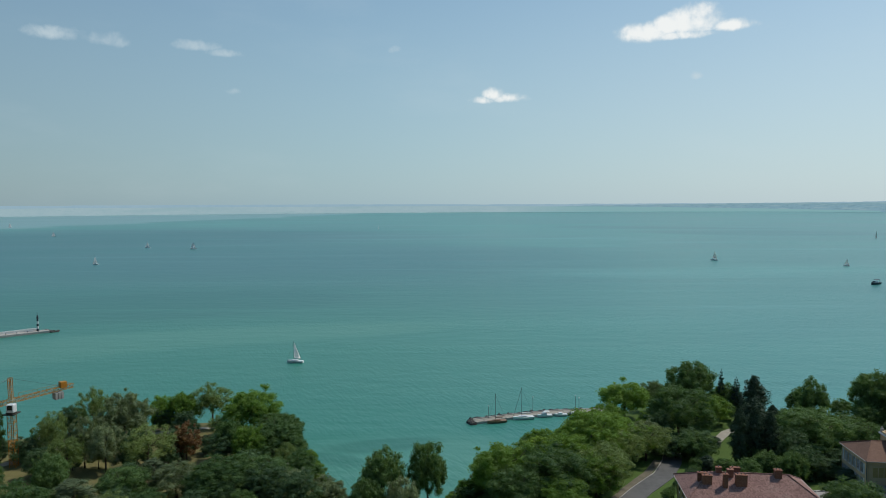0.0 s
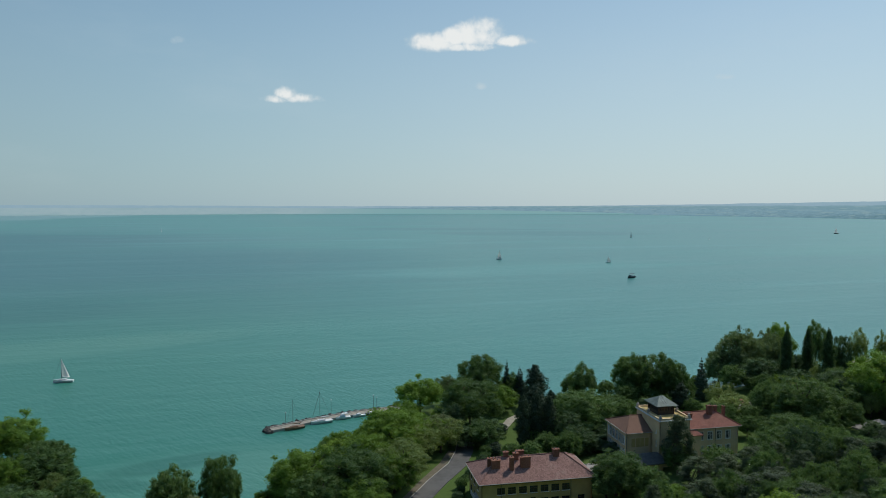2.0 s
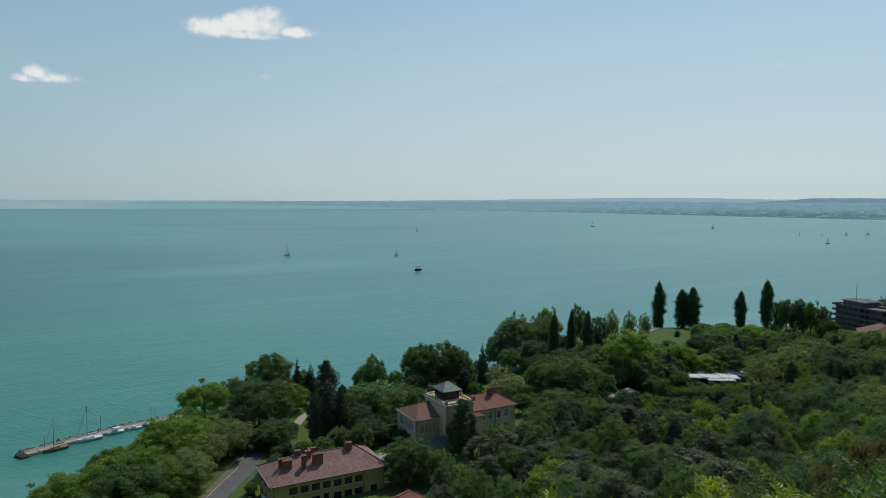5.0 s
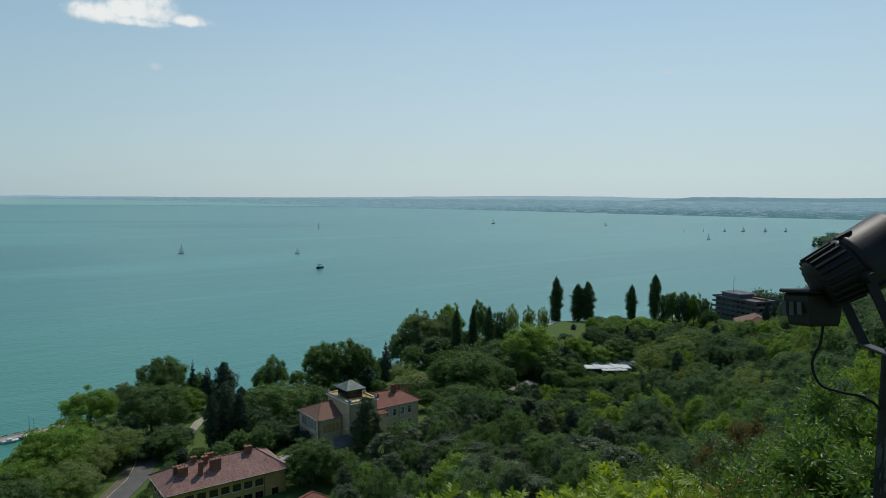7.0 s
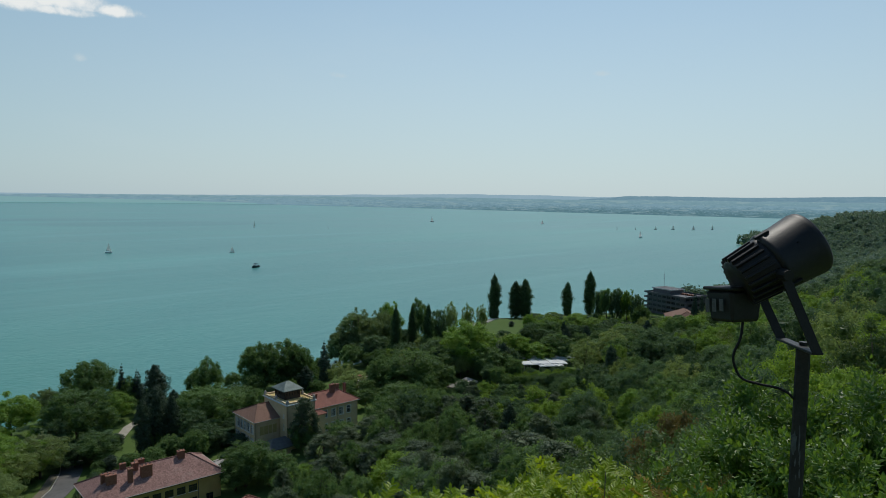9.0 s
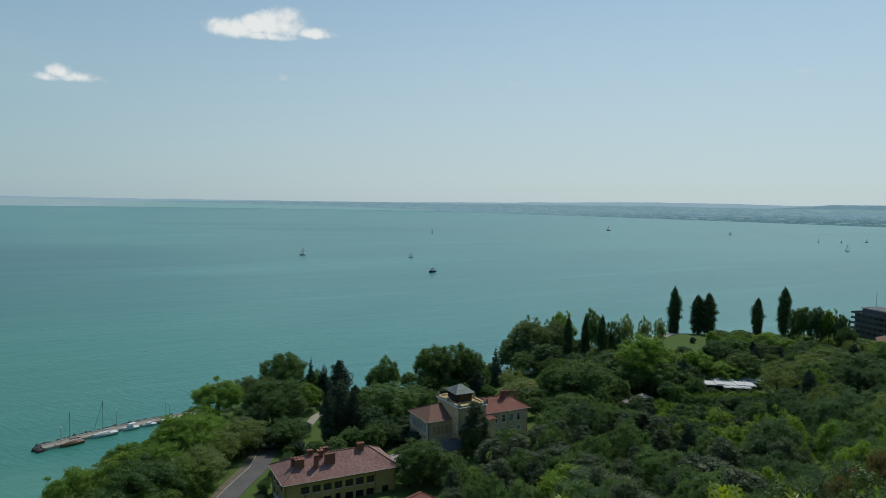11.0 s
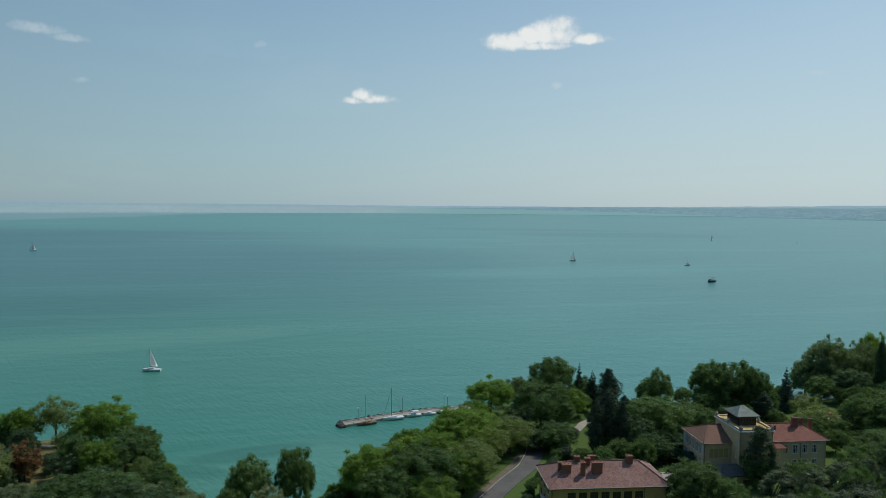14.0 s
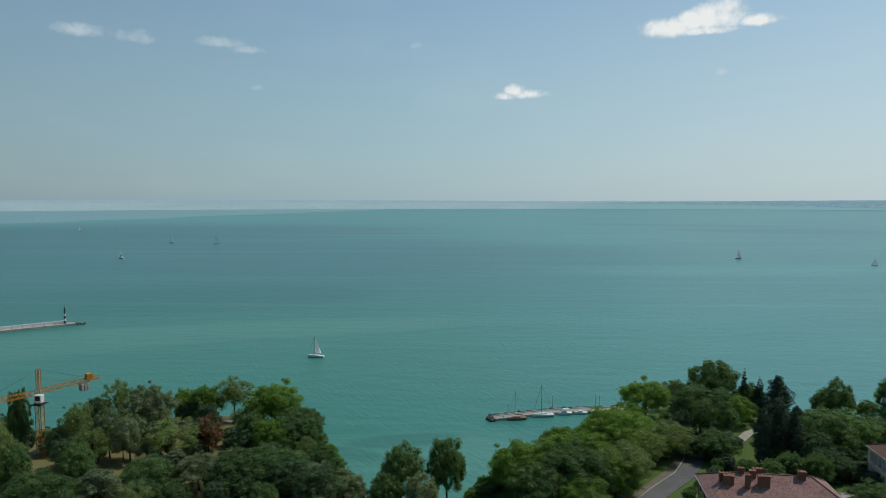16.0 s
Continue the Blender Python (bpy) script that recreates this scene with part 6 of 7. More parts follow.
def build_crane():
    root = empty("tower_crane", pose(-110.0, 170.7, 0.8))
    bm = bmesh.new()
    lattice(bm, (0, 0, -0.5), (0, 0, 16.2), 0.75, 14, 0.1)
    part("mast", bm, CRANE_YELLOW, root)
    bm = bmesh.new()
    tube(bm, [(0, 0, 16.2), (0, 0, 16.7), (0, 0, 17.4)], [1.2, 1.25, 0.9], 12)
    box(bm, -1.5, 1.5, -1.5, 1.5, 16.0, 16.2)
    part("slewing_ring", bm, WOOD_DARK, root)
    d = Vector((8.6, 12.0, 0)).normalized()
    bm = bmesh.new()
    lattice(bm, (0, 0, 17.2), (0, 0, 20.0), 0.65, 3, 0.09)
    lattice(bm, (0, 0, 20.0), (0, 0, 25.3), 0.4, 6, 0.08)
    part("tower_head", bm, CRANE_YELLOW, root)
    bm = bmesh.new()
    lattice(bm, Vector((0, 0, 19.2)) - d * 1.0, Vector((0, 0, 19.2)) - d * 30, 0.55, 24, 0.08)
    part("jib", bm, CRANE_YELLOW, root)
    bm = bmesh.new()
    lattice(bm, Vector((0, 0, 19.4)) + d * 1.0, Vector((0, 0, 20.0)) + d * 15.5, 0.5, 12, 0.08)
    s = Vector((-d.y, d.x, 0))
    for k in range(12):
        p = Vector((0, 0, 19.9)) + d * (2 + k * 1.15) + s * 0.5
        tube(bm, [p, p + Vector((0, 0, 1.0))], 0.04, 4)
    tube(bm, [Vector((0, 0, 20.9)) + d * 2 + s * 0.5, Vector((0, 0, 20.9)) + d * 15 + s * 0.5], 0.04, 4)
    part("counter_jib", bm, CRANE_YELLOW, root)
    turn = math.atan2(d.y, d.x)
    for k in range(3):
        bm = bmesh.new()
        box(bm, 10.4 + 0.75 * k, 11.05 + 0.75 * k, -0.9, 0.9, 17.2, 19.0, 0.04)
        bm.transform(Matrix.Rotation(turn, 4, "Z"))
        part("counterweight", bm, CONCRETE, root, "grey concrete counterweight block")
    bm = bmesh.new()
    box(bm, 12.0, 13.6, -0.7, 0.7, 19.9, 21.6, 0.05)
    bm.transform(Matrix.Rotation(turn, 4, "Z"))
    part("winch_house", bm, CRANE_YELLOW, root)
    bm = bmesh.new()
    box(bm, 0.1, 1.9, -2.3, -0.7, 16.9, 19.0, 0.12)
    part("cab", bm, HULL_WHITE, root, "white operator's cab")
    bm = bmesh.new()
    box(bm, 0.35, 1.65, -2.34, -2.28, 17.6, 18.8)
    part("cab_window", bm, GLASS, root)
    bm = bmesh.new()
    for g in (-26, -13, 14):
        tube(bm, [(0, 0, 25.2), Vector((0, 0, 19.8)) + d * g], 0.035, 4)
    part("tie_rod", bm, MAST, root)
    tagged(root, "orange-yellow lattice tower crane in the park", "crane")


def build_pier():
    line = [(-216.5, 371.5), (-221, 368.5), (-243, 349.5), (-275, 322), (-320, 285)]
    root = empty("harbour_pier")
    bm = bmesh.new()
    strip(bm, resample(line, 6), 2.6, -1.5, 1.1)
    part("pier_body", bm, CONCRETE, root)
    bm = bmesh.new()
    strip(bm, [p + Vector((-1.6, 1.9)) for p in resample(line[1:], 6)], 0.5, 1.0, 2.4)
    part("breakwater_wall", bm, TRIM_WHITE, root, "white parapet wall")
    rng = random.Random(8)
    for k in range(14):
        p = Vector(line[1]).lerp(Vector(line[3]), k / 14)
        bm = bmesh.new()
        tube(bm, [(p.x + 1.4, p.y - 1.6, 1.1), (p.x + 1.4, p.y - 1.6, 2.2)], 0.12, 5)
        part("bollard", bm, METAL_DARK, root)
    tagged(root, "long concrete harbour pier with a white parapet", "pier")
    rock_bank("riprap", line[:4], -6.0, 2.6, 90, 9, "dark boulders along the harbour pier", (0.6, 1.3))
    rock_bank("riprap", [(-212.5, 374), (-217, 371)], -2.5, 5.0, 30, 10, "boulders round the pier head", (0.6, 1.3))
    lh = empty("lighthouse", pose(-221.2, 369.0, 1.1))
    for k in range(5):
        bm = bmesh.new()
        tube(bm, [(0, 0, 1.35 * k), (0, 0, 1.35 * (k + 1))], [0.7 - 0.07 * k, 0.63 - 0.07 * k], 12)
        part("tower_band", bm, TRIM_WHITE if k % 2 else HULL_DARK, lh, "painted band")
    bm = bmesh.new()
    tube(bm, [(0, 0, 6.75), (0, 0, 6.95)], 0.7, 12)
    for k in range(8):
        a = k * math.pi / 4
        tube(bm, [(0.62 * math.cos(a), 0.62 * math.sin(a), 6.95), (0.62 * math.cos(a), 0.62 * math.sin(a), 7.8)], 0.04, 4)
    part("gallery", bm, METAL_DARK, lh)
    bm = bmesh.new()
    tube(bm, [(0, 0, 6.95), (0, 0, 8.3), (0, 0, 8.9), (0, 0, 10.4)], [0.35, 0.35, 0.1, 0.04], 8)
    part("lantern", bm, HULL_DARK, lh)
    tagged(lh, "small banded harbour light tower on the pier", "lighthouse")


def drape(name, line, half, mat, label, category, lift=0.12, step=3.0):
    """A road or path laid over the ground."""
    pts = resample(line, step)
    bm = bmesh.new()
    rows = []
    for i, p in enumerate(pts):
        d = (pts[min(i + 1, len(pts) - 1)] - pts[max(i - 1, 0)]).normalized()
        s = Vector((-d.y, d.x))
        row = []
        for f in (-1, -0.5, 0, 0.5, 1):
            q = p + s * half * f
            row.append(bm.verts.new((q.x, q.y, max(height(q.x, q.y), 0.3) + lift)))
        rows.append(row)
    for a, b in zip(rows, rows[1:]):
        for k in range(4):
            bm.faces.new((a[k], a[k + 1], b[k + 1], b[k]))
    res = bmesh.ops.extrude_face_region(bm, geom=bm.faces[:])
    for v in res["geom"]:
        if isinstance(v, bmesh.types.BMVert):
            v.co.z -= 0.5
    bmesh.ops.recalc_face_normals(bm, faces=bm.faces)
    ob = link_mesh(name, bm, mat)
    tagged(ob, label, category, kind="structure")


def build_ways():
    drape("road", [(30, 128), (38.5, 142), (44.7, 150.2), (53, 160), (58, 169), (61, 177), (62, 184)], 2.3, ASPHALT, "grey asphalt drive beside the house", "road")
    drive = [Vector(p) for p in ((30, 128), (38.5, 142), (44.7, 150.2), (53, 160), (58, 169), (61, 177), (62, 184))]
    for side in (1,):
        line = []
        for i, p in enumerate(drive):
            d = (drive[min(i + 1, len(drive) - 1)] - drive[max(i - 1, 0)]).normalized()
            line.append(p + Vector((-d.y, d.x)) * 2.42 * side)
        drape("kerb", line, 0.09, CONCRETE, "pale stone kerb along the drive", "kerb", 0.22)
    drape("verge", [(33.6, 140.5), (41.5, 151.5), (49.6, 161.6), (54.8, 170.5)], 0.9, surface_mat("bare_sandy_soil", (0.11, 0.095, 0.065), (0.22, 0.19, 0.14), 0.6, 0.95), "bare sandy verge of the drive", "verge", 0.1)
    drape("path", [(70, 183), (76, 186), (82, 194), (92, 201), (110, 203)], 1.3, STONE_PALE, "pale gravel park path", "path")
    drape("path", [(-128, 160), (-113, 173), (-106, 184.5), (-93, 191), (-80.7, 198), (-68, 202.5), (-55, 203)], 1.4, STONE_PALE, "grey park path by the shore", "path")
    drape("path", [(150, 176), (158, 180), (165, 184), (180, 190), (205, 205), (240, 222), (285, 226)], 1.6, STONE_PALE, "pale promenade through the park", "path")
    drape("path", [(285, 226), (306, 232.5), (323, 225), (338, 214), (352, 208)], 2.2, STONE_PALE, "sandy shore walk on the point", "path")


build_ways()
build_pension()
build_villa()
build_shed(80.5, 144.0, 2, 13, 4.6, 3.0, 2.2, 2.9, CONCRETE, PLASTER_CREAM, "low flat-roofed passage between house and villa")
build_shed(88.5, 121.5, -30, 9, 6, 3.5, 2.2, 3.6, TILES_RED, PLASTER_CREAM, "small shed with a dark red tile roof")
build_shed(69.5, 114.5, 18, 9, 6.5, 4.0, 2.6, 4.3, TILES_RED, PLASTER_CREAM, "garden house with a red tile roof")
build_hotel()
build_canopies()
build_cars()
build_jetty()
build_boats()
build_crane()
build_pier()


# ---- floodlight on its post beside the lookout ----
def build_floodlight():
    top = Vector((2.622, 0.65, 69.49))
    base = height(top.x, top.y)
    root = empty("floodlight", Matrix.Translation(top) @ Matrix.Rotation(radians(-76.0), 4, "Z"))
    bm = bmesh.new()
    box(bm, -0.0235, 0.0235, -0.0235, 0.0235, base - top.z - 0.3, -0.006, 0.005)
    post = part("post", bm, BLACK_WORN, root, "square black steel post with chipped paint")
    # places where the paint has flaked off
    bare = surface_mat("bare_grey_primer", (0.05, 0.052, 0.05), (0.15, 0.155, 0.15), 60.0, 0.7)
    rng = random.Random(8)
    for cx, cz, w, h in ((-0.0135, -0.345, 0.0095, 0.05), (0.0035, -0.33, 0.0032, 0.06), (0.0075, -0.40, 0.0028, 0.03), (-0.006, -0.415, 0.003, 0.014), (0.009, -0.455, 0.0035, 0.02), (-0.002, -0.47, 0.0025, 0.012), (0.012, -0.52, 0.003, 0.022)):
        bm = bmesh.new()
        ring = []
        for k in range(14):
            a = k * 2 * math.pi / 14
            q = rng.uniform(0.65, 1.15)
            ring.append((max(-0.0225, min(0.0225, cx + math.cos(a) * w * q)), cz + math.sin(a) * h * q))
        front = [bm.verts.new((x, -0.0241, z)) for x, z in ring]
        back = [bm.verts.new((x, -0.0234, z)) for x, z in ring]
        bm.faces.new(front)
        bm.faces.new(back[::-1])
        for k in range(14):
            bm.faces.new((front[k], back[k], back[(k + 1) % 14], front[(k + 1) % 14]))
        bmesh.ops.recalc_face_normals(bm, faces=bm.faces)
        part("bare_patch", bm, bare, post, "flaked grey patch")
    across, along = Vector((0.48, -0.877, 0)), Vector((0.877, 0.48, 0))
    bm = bmesh.new()
    box(bm, -0.125, 0.125, -0.02, 0.02, -0.005, 0.004, 0.002)
    turn = Matrix.Translation((-0.016, 0, 0)) @ Matrix.Rotation(math.atan2(across.y, across.x), 4, "Z")
    bm.transform(turn)
    plate = part("bracket_plate", bm, BLACK_METAL, root)
    bm = bmesh.new()
    tube(bm, [(0, 0, 0.004), (0, 0, 0.016)], 0.016, 6)
    part("bolt", bm, BLACK_METAL, plate)
    centre = Vector((-0.104, -0.01, 0.297))
    tilt = radians(30.5)
    axis = along * math.cos(tilt) + Vector((0, 0, math.sin(tilt)))
    pivot = centre + Vector((-0.03, 0.0, -0.035))
    for s in (-1, 1):
        bm = bmesh.new()
        a, b = across * 0.121 * s + Vector((-0.016, 0, 0.0)), pivot + across * 0.134 * s
        side = along * 0.017
        thin = across * 0.004
        v = [bm.verts.new(p) for p in (a - side - thin, a + side - thin, a + side + thin, a - side + thin, b - side - thin, b + side - thin, b + side + thin, b - side + thin)]
        for f in ((0, 1, 2, 3), (4, 7, 6, 5), (0, 4, 5, 1), (1, 5, 6, 2), (2, 6, 7, 3), (3, 7, 4, 0)):
            bm.faces.new([v[k] for k in f])
        bmesh.ops.recalc_face_normals(bm, faces=bm.faces)
        arm = part("bracket_arm", bm, BLACK_METAL, root)
        bm = bmesh.new()
        tube(bm, [pivot + across * 0.120 * s, pivot + across * 0.165 * s], [0.022, 0.018], 10)
        part("clamp_knob", bm, BLACK_METAL, arm)
    # body turned about the lamp's axis: local x runs from the back to the front
    u = Vector((-along.y, along.x, 0))
    w = axis.cross(u)
    m = Matrix.Translation(centre) @ Matrix(((axis.x, u.x, w.x, 0), (axis.y, u.y, w.y, 0), (axis.z, u.z, w.z, 0), (0, 0, 0, 1)))

    def turned(profile, sides=40):
        bm = bmesh.new()
        rings = []
        for x, r in profile:
            rings.append([bm.verts.new((x, r * math.cos(k * 2 * math.pi / sides), r * math.sin(k * 2 * math.pi / sides))) for k in range(sides)])
        for a, b in zip(rings, rings[1:]):
            for k in range(sides):
                bm.faces.new((a[k], a[(k + 1) % sides], b[(k + 1) % sides], b[k]))
        bm.faces.new(rings[0])
        bm.faces.new(rings[-1])
        bmesh.ops.recalc_face_normals(bm, faces=bm.faces)
        bm.transform(m)
        return bm

    hood = part("hood", turned([(-0.028, 0.104), (-0.02, 0.113), (-0.01, 0.114), (-0.004, 0.11), (0.122, 0.118), (0.138, 0.115), (0.144, 0.11), (0.14, 0.105), (0.05, 0.1)]), BLACK_METAL, root, "smooth black cylindrical hood", smooth=True)
    part("front_glass", turned([(0.053, 0.094), (0.058, 0.094)], 24), GLASS, hood)
    housing = part("housing", turned([(-0.156, 0.03), (-0.155, 0.076), (-0.146, 0.086), (-0.04, 0.098), (-0.028, 0.104)]), BLACK_METAL, root, smooth=True)
    for k in range(22):
        a = k * 2 * math.pi / 22
        bm = bmesh.new()
        box(bm, -0.15, -0.042, 0.08, 0.106, -0.0045, 0.0045, 0.0015)
        for v in bm.verts:
            if v.co.x < -0.1:
                v.co.y -= 0.008
        bm.transform(m @ Matrix.Rotation(a, 4, "X"))
        part("cooling_fin", bm, BLACK_METAL, housing)
    for x, a in ((0.06, 62), (0.06, 150), (0.1, 240)):
        bm = bmesh.new()
        tube(bm, [(x, 0, 0.111), (x, 0, 0.1165)], [0.0045, 0.0035], 8)
        bm.transform(m @ Matrix.Rotation(radians(a), 4, "X"))
        part("rivet", bm, BLACK_METAL, hood)
    for k in range(3):
        a = radians(100 + 120 * k)
        bm = bmesh.new()
        box(bm, -0.035, 0.02, 0.11, 0.12, -0.008, 0.008, 0.002)
        bm.transform(m @ Matrix.Rotation(a, 4, "X"))
        part("clip", bm, BLACK_METAL, hood)
    # ballast box under the back of the lamp
    bm = bmesh.new()
    box(bm, -0.068, 0.068, -0.07, 0.07, -0.062, 0.05, 0.01)
    for v in bm.verts:
        if v.co.z < 0:
            v.co.x, v.co.y = v.co.x * 0.86, v.co.y * 0.86
    place = Matrix.Translation((-0.228, -0.045, 0.138)) @ Matrix.Rotation(math.atan2(along.y, along.x) - radians(73), 4, "Z") @ Matrix.Rotation(radians(-6), 4, "Y")
    bm.transform(place)
    ballast = part("ballast_box", bm, BLACK_METAL, root, "black ballast box with a pale label")
    bm = bmesh.new()
    box(bm, -0.075, 0.075, -0.077, 0.077, 0.051, 0.064, 0.004)
    bm.transform(place)
    part("lid", bm, BLACK_METAL, ballast)
    bm = bmesh.new()
    for y0, y1 in ((-0.06, -0.035), (-0.028, -0.002), (0.006, 0.03)):
        box(bm, -0.0, 0.055, -0.0765, -0.0757, -0.03 + (y0 + 0.06) * 0.1, 0.02)
        for v in bm.verts[-8:]:
            v.co.x = -0.06 + (v.co.x * 0.38) + (y0 + 0.06) * 1.1
    bm.transform(place)
    part("label_bar", bm, surface_mat("grey_label_print", (0.06, 0.06, 0.055), (0.12, 0.12, 0.11), 30.0), ballast)
    pts = [(-0.195, -0.06, 0.09), (-0.2, -0.065, 0.02), (-0.222, -0.06, -0.055), (-0.195, -0.055, -0.125), (-0.14, -0.05, -0.142), (-0.078, -0.042, -0.15), (-0.039, -0.04, -0.165), (-0.017, -0.03, -0.19)]
    curve = []
    for i in range(len(pts) - 1):
        p0, p1, p2, p3 = [Vector(pts[min(max(j, 0), len(pts) - 1)]) for j in (i - 1, i, i + 1, i + 2)]
        for k in range(5):
            t = k / 5
            curve.append(0.5 * (2 * p1 + (p2 - p0) * t + (2 * p0 - 5 * p1 + 4 * p2 - p3) * t * t + (3 * p1 - p0 - 3 * p2 + p3) * t ** 3))
    bm = bmesh.new()
    tube(bm, curve, 0.0048, 7)
    part("cable", bm, RUBBER, root, "hanging black cable", smooth=True)
    tagged(root, "black cylindrical floodlight on a square steel post", "floodlight")


# ---- plants close to the lookout ----
LEAF_NEAR = leaf_mat("bright_green_young_leaves", (0.11, 0.195, 0.010), (0.34, 0.415, 0.024), 0.45, 0.42, 0.3)
LEAF_GLOSSY = leaf_mat("glossy_green_shrub_leaves", (0.040, 0.098, 0.016), (0.165, 0.275, 0.040), 0.36, 0.42, 0.28)
LEAF_NEAR_DEEP = leaf_mat("fine_green_shrub_leaves", (0.045, 0.085, 0.025), (0.15, 0.215, 0.06), 0.3, 0.5, 0.18)
LEAF_RED = leaf_mat("reddish_young_leaves", (0.17, 0.18, 0.025), (0.36, 0.20, 0.045), 0.4)
LEAF_WITHER = leaf_mat("withered_reddish_leaves", (0.06, 0.095, 0.03), (0.25, 0.17, 0.07), 0.3)
TWIG = surface_mat("pale_twig_bark", (0.10, 0.085, 0.06), (0.22, 0.19, 0.14), 8.0, 0.9)
DEAD_WOOD = surface_mat("bleached_dead_wood", (0.22, 0.20, 0.17), (0.40, 0.37, 0.32), 8.0, 0.9)


def leaflet(verts, faces, base, way, side, length, wide, cup):
    """A rounded oblong leaflet, folded along its midrib."""
    n = way.cross(side).normalized()
    low, high = base + way * length * 0.28, base + way * length * 0.72 - n * cup * length * 0.12
    tip = base + way * length - n * cup * length * 0.35
    rise = n * wide * 0.35
    i = len(verts)
    verts += [tuple(base), tuple(low), tuple(high), tuple(tip), tuple(low + side * wide * 0.85 + rise), tuple(high + side * wide + rise), tuple(low - side * wide * 0.85 + rise), tuple(high - side * wide + rise)]
    faces += [(i, i + 1, i + 4), (i + 1, i + 2, i + 5, i + 4), (i + 2, i + 3, i + 5), (i, i + 6, i + 1), (i + 1, i + 6, i + 7, i + 2), (i + 2, i + 7, i + 3)]


def pinnate_shoot(seed, tall, stem_count, leaf_len, pairs, leaflet_len, leaflet_w, mat, name, label, spread=0.6):
    """A thicket sapling: many upright stems, each topped with a fan of feathered leaves."""
    rng = random.Random(seed)
    root = empty(name)
    bm = bmesh.new()
    verts, faces = [], []
    for k in range(stem_count):
        a, d = rng.random() * 6.28, spread * math.sqrt(rng.random())
        foot = Vector((math.cos(a) * d * 0.4, math.sin(a) * d * 0.4, -0.6))
        head = Vector((math.cos(a) * d, math.sin(a) * d, tall * (1.0 - 0.22 * rng.random() ** 1.5)))
        mid = foot.lerp(head, 0.6)
        tube(bm, [foot, mid, head], [0.018, 0.012, 0.004], 5)
        for j in range(13):
            f = rng.random() ** 1.5 * 0.55
            p = head - Vector((0, 0, f))
            b = rng.random() * 6.28
            way = Vector((math.cos(b), math.sin(b), rng.uniform(0.25, 1.5) * (1.2 - f))).normalized()
            length = leaf_len * rng.uniform(0.7, 1.1)
            for g in [0.2 + 0.8 * q / (pairs - 1) for q in range(pairs)]:
                spot = p + way * length * g + Vector((0, 0, -0.3 * length * g * g))
                along = (way + Vector((0, 0, -0.5 * g))).normalized()
                side = along.cross(Vector((0, 0, 1))).normalized()
                for s in (-1, 1):
                    d2 = (side * s + along * 0.55 + Vector((0, 0, rng.uniform(-0.25, 0.3)))).normalized()
                    leaflet(verts, faces, spot, d2, along, leaflet_len * rng.uniform(0.8, 1.1) * (1.1 - 0.4 * abs(g - 0.55)), leaflet_w, 0.3)
            leaflet(verts, faces, p + way * length + Vector((0, 0, -0.3 * length)), way, way.cross(Vector((0, 0, 1))).normalized(), leaflet_len, leaflet_w, 0.3)
    part("stem", bm, TWIG, root)
    from_arrays("foliage", verts, faces, mat, root)
    tagged(root, label, "shrub")
    return root


def leafy_bush(seed, wide, tall, shoots, length, w, mat, name, label):
    """A dense domed bush; leaves spiral round the shoots that end on its billows."""
    rng = random.Random(seed)
    root = empty(name)
    lobes = [(c, (r[0] * 0.85, r[1] * 0.85, r[2] * 0.8)) for c, r in scaled(broad_lobes(seed, 24, low=0.3), wide, tall)]
    bm = bmesh.new()
    tube(bm, [(0, 0, -0.6), (0.05, 0, tall * 0.5), (0, 0.05, tall * 0.85)], [0.05, 0.04, 0.01], 6)
    for c, r in lobes[::2]:
        tube(bm, [(0, 0, tall * 0.25), Vector((0, 0, tall * 0.3)).lerp(Vector(c), 0.6), c], [0.025, 0.016, 0.006], 4)
    part("stem", bm, TWIG, root)
    verts, faces = [], []
    for k in range(shoots):
        c, r = rng.choice(lobes)
        d = Vector((rng.gauss(0, 1), rng.gauss(0, 1), rng.gauss(0.35, 0.8))).normalized()
        p = Vector(c) + Vector((d.x * r[0], d.y * r[1], d.z * r[2])) * rng.uniform(0.55, 1.0)
        grow = (d + Vector((0, 0, 0.7))).normalized()
        reach = rng.uniform(0.12, 0.3)
        for j in range(13):
            f = j / 12
            b = j * 2.4 + k
            side = grow.cross(Vector((math.cos(b), math.sin(b), 0.1))).normalized()
            way = (side + grow * (0.15 + 0.9 * f) + Vector((0, 0, -0.25))).normalized()
            leaflet(verts, faces, p + grow * reach * f, way, way.cross(grow).normalized(), length * rng.uniform(0.65, 1.15) * (1.1 - 0.35 * f), w * rng.uniform(0.8, 1.2), 0.8)
    from_arrays("foliage", verts, faces, mat, root)
    tagged(root, label, "bush")
    return root


